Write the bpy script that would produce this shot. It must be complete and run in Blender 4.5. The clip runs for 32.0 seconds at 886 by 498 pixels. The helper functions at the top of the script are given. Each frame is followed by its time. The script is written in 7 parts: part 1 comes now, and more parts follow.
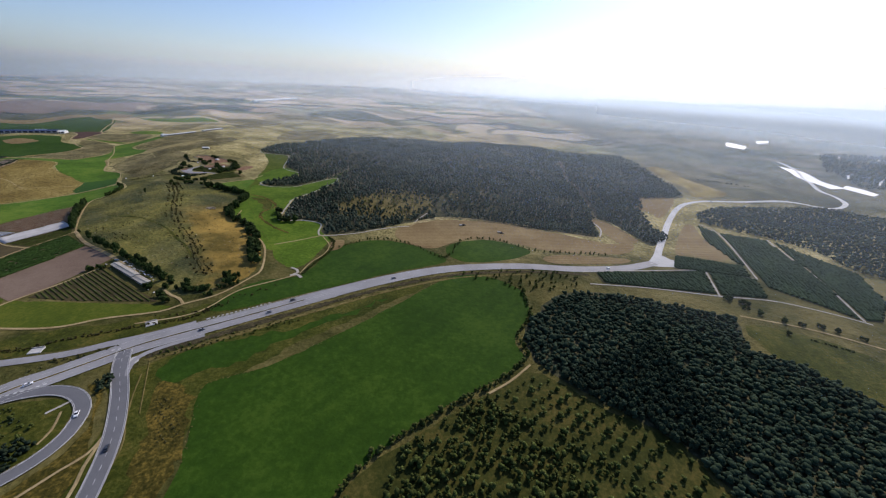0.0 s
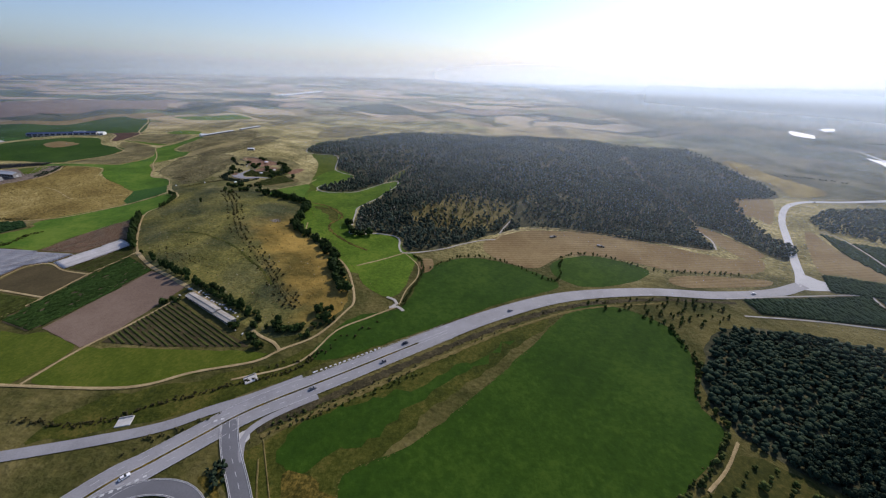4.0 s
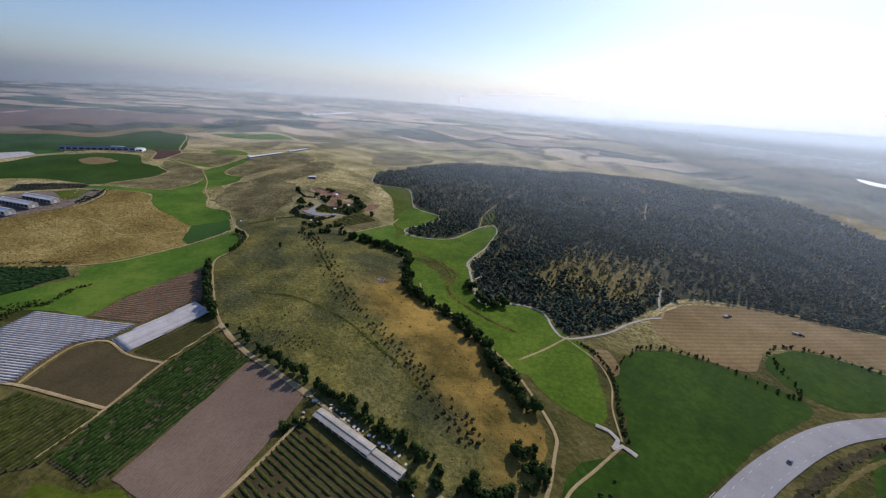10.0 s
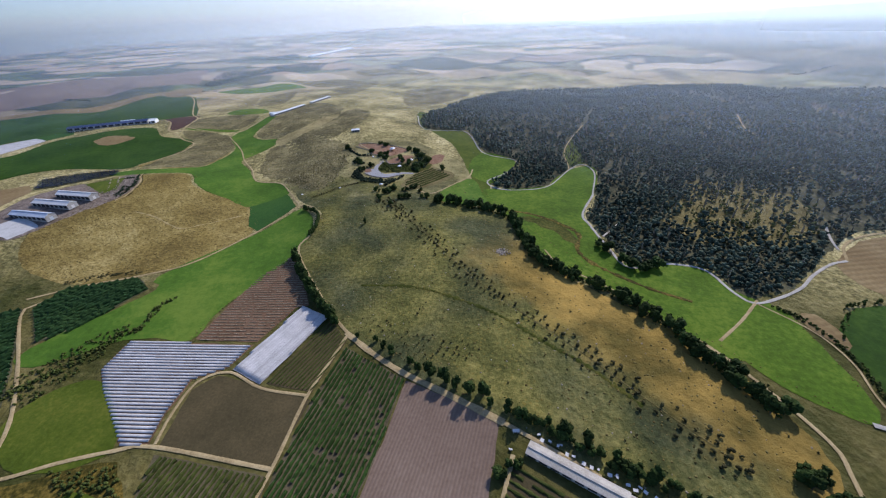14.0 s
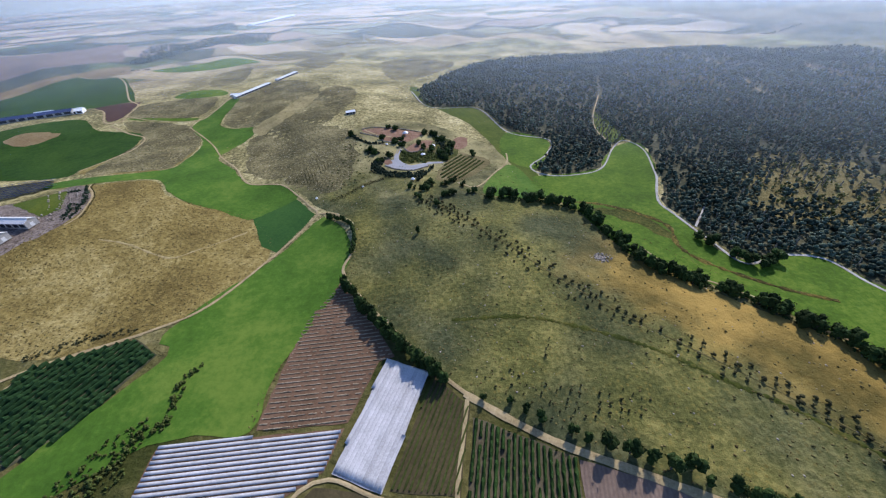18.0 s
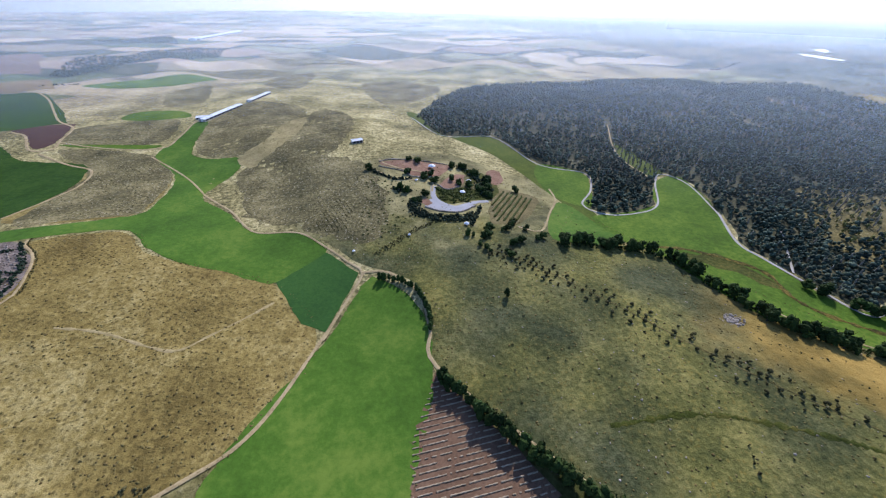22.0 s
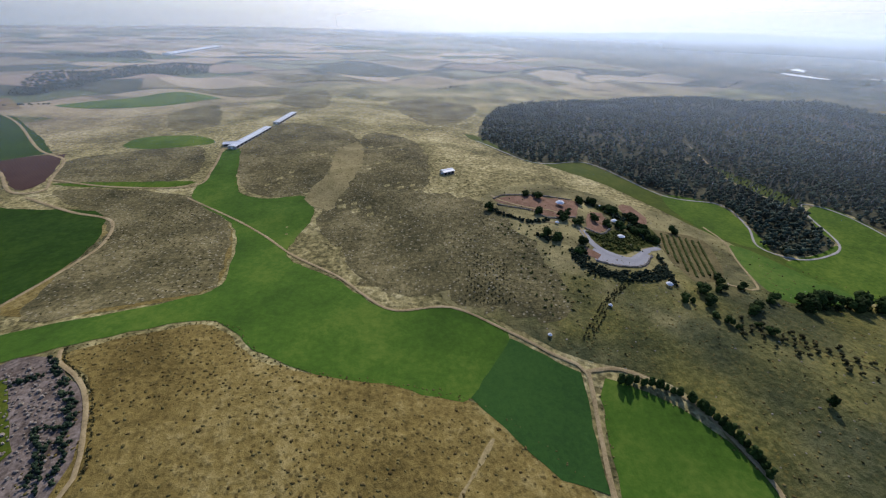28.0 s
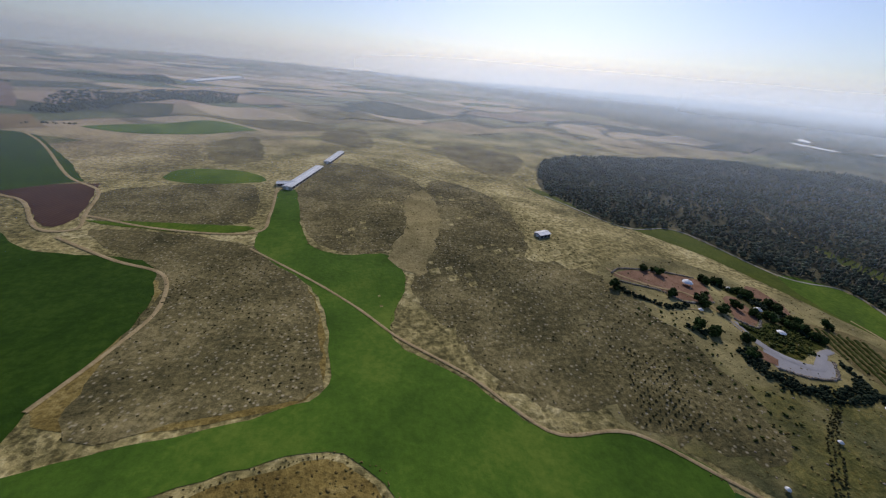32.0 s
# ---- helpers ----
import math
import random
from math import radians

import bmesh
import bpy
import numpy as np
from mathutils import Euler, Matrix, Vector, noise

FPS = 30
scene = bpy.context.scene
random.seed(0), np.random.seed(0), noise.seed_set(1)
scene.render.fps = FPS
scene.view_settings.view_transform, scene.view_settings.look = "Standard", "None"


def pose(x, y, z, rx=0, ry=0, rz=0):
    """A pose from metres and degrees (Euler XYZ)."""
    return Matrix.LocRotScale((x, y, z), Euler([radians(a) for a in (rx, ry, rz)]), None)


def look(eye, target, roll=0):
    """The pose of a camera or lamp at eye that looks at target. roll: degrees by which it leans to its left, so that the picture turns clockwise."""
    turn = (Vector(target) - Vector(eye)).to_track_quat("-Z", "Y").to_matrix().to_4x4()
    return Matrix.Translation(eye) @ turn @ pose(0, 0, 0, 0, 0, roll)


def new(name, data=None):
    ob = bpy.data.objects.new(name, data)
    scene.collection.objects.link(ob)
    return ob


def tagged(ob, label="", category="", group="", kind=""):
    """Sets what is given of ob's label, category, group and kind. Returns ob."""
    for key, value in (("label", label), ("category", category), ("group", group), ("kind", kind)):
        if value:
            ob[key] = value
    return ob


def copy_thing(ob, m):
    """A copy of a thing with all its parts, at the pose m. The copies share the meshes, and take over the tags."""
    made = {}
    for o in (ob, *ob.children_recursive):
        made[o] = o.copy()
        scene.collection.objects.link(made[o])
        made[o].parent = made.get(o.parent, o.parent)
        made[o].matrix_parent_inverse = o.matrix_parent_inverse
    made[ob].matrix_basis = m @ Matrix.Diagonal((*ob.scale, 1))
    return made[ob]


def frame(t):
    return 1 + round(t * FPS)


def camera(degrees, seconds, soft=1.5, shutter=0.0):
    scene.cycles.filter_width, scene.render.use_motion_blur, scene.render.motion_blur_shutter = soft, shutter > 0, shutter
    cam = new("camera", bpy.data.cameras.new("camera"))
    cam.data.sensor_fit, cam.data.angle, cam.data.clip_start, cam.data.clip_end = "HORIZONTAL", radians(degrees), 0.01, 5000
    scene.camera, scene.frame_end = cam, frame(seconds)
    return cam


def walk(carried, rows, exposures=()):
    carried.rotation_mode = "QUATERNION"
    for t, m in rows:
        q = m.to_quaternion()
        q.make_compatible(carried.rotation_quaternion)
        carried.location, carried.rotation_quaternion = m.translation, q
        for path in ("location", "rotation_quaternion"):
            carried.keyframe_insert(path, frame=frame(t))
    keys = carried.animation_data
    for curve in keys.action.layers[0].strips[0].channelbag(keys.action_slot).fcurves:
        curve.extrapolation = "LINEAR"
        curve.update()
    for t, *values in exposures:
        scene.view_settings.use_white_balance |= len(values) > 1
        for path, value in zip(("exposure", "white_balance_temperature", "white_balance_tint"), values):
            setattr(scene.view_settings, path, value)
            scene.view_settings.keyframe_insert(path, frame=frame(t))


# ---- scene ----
cam = camera(101.2, 32.0, 1.2)
PATH = [
    (0, (16.66, 13.632, 164.375), (16.592, 15.438, 163.517), 2.1),
    (0.5, (5.589, 19.788, 164.247), (5.564, 21.603, 163.406), 2.7),
    (1, (-6.026, 27.446, 164.976), (-6.084, 29.245, 164.104), 1.7),
    (1.5, (-17.065, 34.201, 165.095), (-17.195, 35.984, 164.198), 1.0),
    (2, (-28.613, 41.439, 165.349), (-28.75, 43.213, 164.436), 1.0),
    (2.5, (-39.707, 48.071, 165.451), (-39.824, 49.839, 164.523), 0.8),
    (3, (-52.217, 55.061, 165.401), (-52.345, 56.823, 164.464), 0.4),
    (3.5, (-63.901, 62.398, 164.609), (-64.047, 64.167, 163.688), 0.6),
    (5.5, (-111.488, 90.161, 165.082), (-111.595, 91.952, 164.199), 1.6),
    (6, (-124.435, 98.06, 165.443), (-124.537, 99.854, 164.566), 1.7),
    (6.5, (-136.331, 104.525, 165.188), (-136.406, 106.332, 164.334), 2.6),
    (7, (-148.506, 112.529, 164.262), (-148.59, 114.336, 163.408), 2.4),
    (7.5, (-159.966, 119.717, 164.086), (-160.065, 121.529, 163.245), 2.6),
    (8, (-172.695, 127.007, 163.797), (-172.812, 128.827, 162.974), 2.8),
    (8.5, (-184.384, 134.014, 163.671), (-184.484, 135.837, 162.854), 3.1),
    (9, (-196.977, 141.082, 163.534), (-197.097, 142.889, 162.685), 2.2),
    (9.5, (-208.384, 148.411, 162.783), (-208.525, 150.233, 161.971), 3.1),
    (10, (-221.418, 155.198, 162.976), (-221.571, 157.026, 162.18), 3.5),
    (10.5, (-233.356, 161.75, 163.316), (-233.511, 163.573, 162.509), 3.2),
    (11, (-245.764, 168.362, 162.407), (-245.949, 170.168, 161.567), 2.4),
    (11.5, (-257.654, 174.864, 161.87), (-257.879, 176.645, 160.99), 1.6),
    (12, (-270.414, 181.533, 161.486), (-270.632, 183.294, 160.563), 0.5),
    (12.5, (-281.89, 187.506, 160.668), (-282.112, 189.248, 159.711), -0.3),
    (13, (-294.287, 194.374, 160.176), (-294.518, 196.077, 159.153), -1.8),
    (13.5, (-305.344, 200.815, 159.609), (-305.551, 202.501, 158.554), -2.6),
    (14, (-317.418, 208.234, 159.386), (-317.616, 209.893, 158.286), -3.9),
    (14.5, (-328.156, 214.515, 158.754), (-328.347, 216.162, 157.636), -4.7),
    (16.5, (-372.731, 243.296, 157.453), (-372.851, 244.87, 156.226), -7.4),
    (17, (-383.557, 251.199, 156.386), (-383.656, 252.753, 155.13), -8.0),
    (17.5, (-393.878, 258.91, 155.595), (-393.933, 260.473, 154.348), -6.7),
    (18, (-404.756, 267.323, 154.743), (-404.725, 268.904, 153.519), -4.2),
    (18.5, (-415.156, 275.032, 153.147), (-415.062, 276.622, 151.937), -3.2),
    (19, (-425.576, 283.909, 152.74), (-425.457, 285.507, 151.543), -2.4),
    (19.5, (-435.136, 291.965, 152.862), (-434.984, 293.577, 151.688), -1.3),
    (20, (-445.169, 300.822, 152.557), (-444.944, 302.43, 151.39), -0.7),
    (20.5, (-454.694, 308.902, 151.464), (-454.443, 310.5, 150.288), -0.9),
    (21, (-465.091, 317.742, 150.565), (-464.837, 319.335, 149.384), -1.5),
    (21.5, (-474.757, 326.067, 150.069), (-474.478, 327.665, 148.899), -1.1),
    (22, (-485.01, 335.355, 149.393), (-484.686, 336.958, 148.243), -0.2),
    (22.5, (-494.823, 343.433, 148.359), (-494.45, 345.042, 147.231), 0.5),
    (23, (-505.259, 352.547, 148.005), (-504.848, 354.163, 146.901), 1.2),
    (23.5, (-515.156, 360.937, 147.5), (-514.712, 362.588, 146.463), 2.7),
    (24, (-525.221, 370.612, 146.477), (-524.763, 372.267, 145.452), 3.6),
    (24.5, (-534.349, 379.279, 145.339), (-533.899, 380.952, 144.339), 3.8),
    (25, (-543.488, 388.639, 144.218), (-543.056, 390.291, 143.176), 2.7),
    (25.5, (-552.353, 397.257, 144.979), (-551.941, 398.902, 143.919), 2.0),
    (27.5, (-586.614, 433.15, 136.72), (-586.142, 434.775, 135.654), 1.3),
    (28, (-595.046, 442.253, 136.131), (-594.546, 443.859, 135.048), 0.9),
    (28.5, (-602.631, 450.893, 135.506), (-602.138, 452.493, 134.412), 0.1),
    (29, (-610.901, 459.968, 134.732), (-610.385, 461.569, 133.65), 0.5),
    (29.5, (-618.824, 468.518, 134.117), (-618.292, 470.104, 133.02), 0.1),
    (30, (-626.638, 477.864, 133.828), (-626.087, 479.489, 132.801), 1.6),
    (30.5, (-635.026, 486.74, 133.085), (-634.44, 488.402, 132.139), 4.1),
    (31, (-643.627, 495.815, 132.766), (-642.962, 497.495, 131.909), 6.7),
    (31.5, (-652.188, 504.137, 131.447), (-651.531, 505.825, 130.6), 6.6),
    (32, (-659.486, 513.172, 131.675), (-658.911, 514.86, 130.771), 5.2),
]
EXPOSURES = [(0, -0.4, 6350, 17), (6, -0.45, 6300, 18), (12, -0.5, 6150, 18), (14, -0.1, 5850, 18), (17, 0.08, 5700, 17), (20, 0.2, 5600, 19), (22, 0.2, 5600, 19), (24, -0.2, 5800, 18), (28, -0.45, 6050, 17), (30, -0.4, 6150, 16), (32, -0.88, 6350, 18)]
walk(cam, [(t, look(eye, target, roll)) for t, eye, target, roll in PATH], EXPOSURES)

# ---- daylight ----
SUN_AZIMUTH, SUN_HEIGHT = radians(31.0), radians(36.0)
world = bpy.data.worlds.new("sky")
scene.world = world
world.use_nodes = True
wn = world.node_tree.nodes
sky = wn.new("ShaderNodeTexSky")
sky.sky_type, sky.sun_disc = "NISHITA", False
sky.sun_elevation, sky.sun_rotation = SUN_HEIGHT, SUN_AZIMUTH
sky.air_density, sky.dust_density, sky.ozone_density = 1.0, 1.0, 2.0
wn["Background"].inputs[1].default_value = 0.155
tint = wn.new("ShaderNodeMix")
tint.data_type, tint.blend_type, tint.inputs[0].default_value, tint.inputs[7].default_value = "RGBA", "MULTIPLY", 1.0, (0.86, 0.97, 1.16, 1.0)
world.node_tree.links.new(sky.outputs[0], tint.inputs[6])
world.node_tree.links.new(tint.outputs[2], wn["Background"].inputs[0])
sun_data = bpy.data.lights.new("sun", "SUN")
sun_data.energy, sun_data.angle, sun_data.color = 5.0, radians(0.53), (1.0, 0.92, 0.79)
sun = new("sun", sun_data)
towards = Vector((math.sin(SUN_AZIMUTH) * math.cos(SUN_HEIGHT), math.cos(SUN_AZIMUTH) * math.cos(SUN_HEIGHT), math.sin(SUN_HEIGHT)))
sun.matrix_world = look(towards * 500 + Vector((-300, 400, 0)), Vector((-300, 400, 0)))


# ---- materials ----
def material(name, colors, size=30.0, grain=2.0, rough=0.9, bump=0.3, rows=None, speck=None, metal=0.0, mix=0.5, random_hue=0.0, island=0.0, relief=None):
    """A matt surface whose colours mingle at two sizes (metres). rows: (degrees, spacing, colour). speck: (size, colour, share)."""
    m = bpy.data.materials.new(name)
    m.use_nodes = True
    nodes, links = m.node_tree.nodes, m.node_tree.links
    shade = nodes["Principled BSDF"]
    shade.inputs["Roughness"].default_value, shade.inputs["Metallic"].default_value = rough, metal
    shade.inputs["Specular IOR Level"].default_value = 0.08 if rough > 0.8 else 0.3
    place = nodes.new("ShaderNodeTexCoord")

    def cloud(width, detail=4.0, rough_=0.6):
        n = nodes.new("ShaderNodeTexNoise")
        n.inputs["Scale"].default_value, n.inputs["Detail"].default_value, n.inputs["Roughness"].default_value = 1.0 / width, detail, rough_
        links.new(place.outputs["Object"], n.inputs["Vector"])
        return n

    def blend(fac, a, b, kind="MIX"):
        n = nodes.new("ShaderNodeMix")
        n.data_type, n.blend_type = "RGBA", kind
        for slot, value in ((0, fac), (6, a), (7, b)):
            if isinstance(value, (int, float)):
                n.inputs[slot].default_value = value
            elif isinstance(value, tuple):
                n.inputs[slot].default_value = (*value, 1.0)
            else:
                links.new(value, n.inputs[slot])
        return n.outputs[2]

    broad, fine = cloud(size, 5.0, 0.65), cloud(grain, 5.0, 0.7)
    both = nodes.new("ShaderNodeMix")
    both.inputs[0].default_value = mix
    links.new(broad.outputs[0], both.inputs[2])
    links.new(fine.outputs[0], both.inputs[3])
    ramp = nodes.new("ShaderNodeValToRGB")
    links.new(both.outputs[0], ramp.inputs[0])
    while len(ramp.color_ramp.elements) < len(colors):
        ramp.color_ramp.elements.new(0.5)
    for i, (e, c) in enumerate(zip(ramp.color_ramp.elements, colors)):
        e.position, e.color = 0.39 + 0.22 * i / max(1, len(colors) - 1), (*c, 1.0)
    color = ramp.outputs[0]
    height = fine.outputs[0]
    if speck:
        cells = nodes.new("ShaderNodeTexVoronoi")
        cells.inputs["Scale"].default_value = 1.0 / speck[0]
        links.new(place.outputs["Object"], cells.inputs["Vector"])
        cut = nodes.new("ShaderNodeMapRange")
        cut.inputs[1].default_value, cut.inputs[2].default_value, cut.inputs[3].default_value, cut.inputs[4].default_value = speck[2] * 0.55, speck[2], 1.0, 0.0
        links.new(cells.outputs["Distance"], cut.inputs[0])
        part_of = nodes.new("ShaderNodeMath")
        part_of.operation = "MULTIPLY"
        links.new(cut.outputs[0], part_of.inputs[0])
        links.new(cloud(size * 0.6).outputs[0], part_of.inputs[1])
        color = blend(part_of.outputs[0], color, speck[1])
    if rows:
        turn = nodes.new("ShaderNodeMapping")
        turn.inputs["Rotation"].default_value = (0, 0, -radians(rows[0]))
        links.new(place.outputs["Object"], turn.inputs["Vector"])
        wave = nodes.new("ShaderNodeTexWave")
        wave.bands_direction = "Y"
        wave.inputs["Scale"].default_value = 0.314 / rows[1]
        wave.inputs["Distortion"].default_value, wave.inputs["Detail Scale"].default_value = 0.6, 0.05
        links.new(turn.outputs[0], wave.inputs["Vector"])
        scaled = nodes.new("ShaderNodeMath")
        scaled.operation, scaled.inputs[1].default_value = "MULTIPLY", rows[3] if len(rows) > 3 else 0.7
        links.new(wave.outputs["Fac"], scaled.inputs[0])
        color = blend(scaled.outputs[0], color, rows[2])
        height = wave.outputs["Fac"] if scaled.inputs[1].default_value > 0.2 else height
    if random_hue or island:
        chance = nodes.new("ShaderNodeNewGeometry").outputs["Random Per Island"] if island else nodes.new("ShaderNodeObjectInfo").outputs["Random"]
        spread = island or random_hue
        lift = nodes.new("ShaderNodeMapRange")
        lift.inputs[3].default_value, lift.inputs[4].default_value = 1.0 - spread, 1.0 + spread
        links.new(chance, lift.inputs[0])
        tone = nodes.new("ShaderNodeHueSaturation")
        links.new(lift.outputs[0], tone.inputs["Value"])
        links.new(color, tone.inputs["Color"])
        color = tone.outputs[0]
    links.new(color, shade.inputs["Base Color"])
    if bump:
        b = nodes.new("ShaderNodeBump")
        b.inputs["Strength"].default_value, b.inputs["Distance"].default_value = bump, grain * 0.3
        links.new(height, b.inputs["Height"])
        if relief:
            swell = nodes.new("ShaderNodeBump")
            swell.inputs["Strength"].default_value, swell.inputs["Distance"].default_value = 1.0, relief[1]
            links.new(cloud(relief[0], 3.0, 0.5).outputs[0], swell.inputs["Height"])
            links.new(swell.outputs[0], b.inputs["Normal"])
        links.new(b.outputs[0], shade.inputs["Normal"])
    return m


M_GROUND = material("dry_grassland", [(0.098, 0.088, 0.033), (0.21, 0.178, 0.068), (0.37, 0.31, 0.13), (0.55, 0.465, 0.23)], 70, 4, speck=(3.0, (0.03, 0.028, 0.009), 0.5), mix=0.45, bump=0.9, relief=(16, 2.6))
M_RIDGE = material("olive_hill_grass", [(0.044, 0.05, 0.017), (0.096, 0.095, 0.031), (0.185, 0.165, 0.062)], 42, 2.6, speck=(2.6, (0.16, 0.125, 0.035), 0.33), mix=0.5, bump=0.9, relief=(12, 1.6))
M_ORANGE = material("dry_plantation_grass", [(0.024, 0.03, 0.006), (0.043, 0.047, 0.009), (0.088, 0.073, 0.018)], 22, 2.2)
M_WHEAT = material("dry_stubble_grass", [(0.118, 0.085, 0.022), (0.215, 0.158, 0.044), (0.345, 0.272, 0.1)], 55, 3.0, speck=(2.4, (0.06, 0.045, 0.013), 0.4), mix=0.42, bump=1.0, relief=(22, 2.2))
M_SCRUB = material("grey_scrub", [(0.055, 0.051, 0.021), (0.125, 0.106, 0.043), (0.25, 0.207, 0.092)], 35, 2.4, speck=(2.8, (0.42, 0.37, 0.25), 0.28), bump=1.0, relief=(11, 1.8))
M_GREEN = material("young_cereal_crop", [(0.036, 0.08, 0.008), (0.06, 0.122, 0.012), (0.112, 0.166, 0.022)], 60, 3.0, mix=0.3, bump=0.3, rows=(38, 3.0, (0.045, 0.095, 0.006), 0.05))
M_GREEN2 = material("dense_green_crop", [(0.015, 0.04, 0.003), (0.022, 0.054, 0.004), (0.038, 0.076, 0.007)], 45, 4.0, bump=0.3, rows=(52, 13.0, (0.042, 0.085, 0.006), 0.12))
M_BRIGHT = material("bright_meadow", [(0.042, 0.08, 0.005), (0.066, 0.12, 0.008), (0.115, 0.165, 0.016)], 34, 3.0, bump=0.3, rows=(70, 3.0, (0.055, 0.108, 0.006), 0.05))
M_DARKGREEN = material("dark_green_crop", [(0.022, 0.06, 0.012), (0.03, 0.078, 0.014), (0.038, 0.092, 0.016)], 40, 2.0, bump=0.3)
M_LIGHTGREEN = material("mown_yellow_green_field", [(0.042, 0.062, 0.005), (0.064, 0.088, 0.008), (0.10, 0.112, 0.014)], 26, 2.0, rows=(-60, 9.0, (0.038, 0.055, 0.006), 0.12))
M_PLOUGH = material("ploughed_lilac_soil", [(0.141, 0.097, 0.067), (0.176, 0.124, 0.087), (0.212, 0.154, 0.110)], 40, 1.5, rows=(77, 1.6, (0.105, 0.077, 0.066), 0.3))
M_BROWNROW = material("brown_row_soil", [(0.101, 0.060, 0.033), (0.138, 0.082, 0.047), (0.176, 0.108, 0.062)], 30, 1.2)
M_BROWNSQ = material("brown_fallow_soil", [(0.046, 0.037, 0.017), (0.066, 0.052, 0.024), (0.089, 0.067, 0.031)], 25, 1.2, rows=(-12, 2.0, (0.04, 0.042, 0.017), 0.1))
M_VINESOIL = material("vineyard_soil", [(0.062, 0.052, 0.028), (0.092, 0.076, 0.042), (0.125, 0.104, 0.062)], 20, 1.0)
M_STUBBLE = material("harvested_tan_field", [(0.15, 0.10, 0.043), (0.20, 0.142, 0.064), (0.255, 0.188, 0.09)], 45, 2.5, rows=(12, 5.0, (0.17, 0.12, 0.052), 0.25))
M_RED = material("red_brown_soil", [(0.055, 0.029, 0.021), (0.076, 0.041, 0.029), (0.095, 0.053, 0.038)], 30, 1.5, rows=(70, 3.0, (0.05, 0.027, 0.02), 0.35))
M_TRACK = material("pale_dirt_track", [(0.228, 0.170, 0.081), (0.330, 0.252, 0.125), (0.421, 0.328, 0.172)], 12, 1.0)
M_CHALK = material("white_chalk_track", [(0.271, 0.248, 0.213), (0.369, 0.344, 0.293), (0.459, 0.424, 0.365)], 10, 0.8)
M_CITRUS = material("citrus_leaves", [(0.010, 0.028, 0.009), (0.016, 0.039, 0.011), (0.025, 0.052, 0.014)], 30, 0.9, bump=0.6)
M_TUFT = material("dry_weed_tufts", [(0.072, 0.060, 0.017), (0.132, 0.106, 0.034), (0.204, 0.162, 0.060)], 6, 0.5)
M_TERRACE = material("pale_terrace_soil", [(0.080, 0.068, 0.024), (0.128, 0.104, 0.040), (0.184, 0.148, 0.064)], 14, 1.2)
M_PALEROAD = material("bleached_asphalt", [(0.36, 0.355, 0.345), (0.44, 0.435, 0.42), (0.50, 0.49, 0.475)], 25, 0.6, rough=0.8, bump=0.1)
M_ROOFTAN = material("dusty_beige_roof", [(0.27, 0.245, 0.20), (0.36, 0.33, 0.275), (0.45, 0.415, 0.35)], 6, 0.6, rough=0.7)
M_STRAW = material("pale_straw_grass", [(0.165, 0.135, 0.055), (0.245, 0.2, 0.085), (0.33, 0.272, 0.125)], 16, 1.6, bump=0.8, relief=(9, 0.9))
# dry weeds darkened: the bank's shade is painted into their colour
M_EMBANK = material("embankment_weeds_shade", [(0.022, 0.020, 0.010), (0.048, 0.041, 0.020), (0.092, 0.074, 0.036)], 9, 1.4, bump=0.9, relief=(4, 0.7))
M_RUST = material("rusty_weeds", [(0.07, 0.05, 0.017), (0.115, 0.082, 0.026), (0.16, 0.12, 0.04)], 6, 0.5, island=0.3)
# soil colour darkened to stand for shade between the dense tree rows
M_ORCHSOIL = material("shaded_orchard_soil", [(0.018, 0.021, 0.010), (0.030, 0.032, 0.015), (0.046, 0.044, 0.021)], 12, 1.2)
M_GOLD = material("dry_golden_clearing_grass", [(0.085, 0.07, 0.024), (0.15, 0.122, 0.043), (0.235, 0.19, 0.075)], 14, 1.6, bump=0.6)
M_PATH = material("trodden_straw", [(0.22, 0.17, 0.07), (0.30, 0.235, 0.105), (0.38, 0.30, 0.14)], 8, 1.0)
M_ROAD = material("worn_asphalt", [(0.199, 0.193, 0.193), (0.248, 0.243, 0.243), (0.288, 0.283, 0.283)], 25, 0.6, rough=0.75, bump=0.1)
M_ROADDARK = material("dark_asphalt", [(0.11, 0.11, 0.115), (0.145, 0.145, 0.15)], 20, 0.6, rough=0.75, bump=0.1)
M_PAINT = material("road_paint", [(0.40, 0.40, 0.39), (0.56, 0.56, 0.54)], 6, 0.4, bump=0.0)
M_CONCRETE = material("pale_concrete", [(0.374, 0.360, 0.331), (0.446, 0.432, 0.403), (0.504, 0.490, 0.461)], 5, 0.5)
M_YARD = material("grey_yard_gravel", [(0.086, 0.065, 0.049), (0.164, 0.129, 0.102), (0.250, 0.204, 0.167)], 9, 1.6, speck=(1.8, (0.05, 0.04, 0.03), 0.45), relief=(4, 0.8))
M_PLAZA = material("pink_brown_earth", [(0.146, 0.079, 0.045), (0.209, 0.118, 0.073), (0.274, 0.170, 0.107)], 9, 0.8)
M_FOREST = material("forest_floor", [(0.026, 0.033, 0.018), (0.056, 0.056, 0.029), (0.125, 0.113, 0.06)], 30, 3)
M_WEEDS = material("verge_weeds", [(0.024, 0.024, 0.004), (0.064, 0.052, 0.009), (0.165, 0.115, 0.022)], 16, 2.0, bump=0.8, relief=(6, 0.7))
M_VERGE = material("green_verge_grass", [(0.024, 0.032, 0.004), (0.048, 0.056, 0.007), (0.10, 0.086, 0.017)], 20, 2.0, bump=0.8, relief=(7, 0.7))
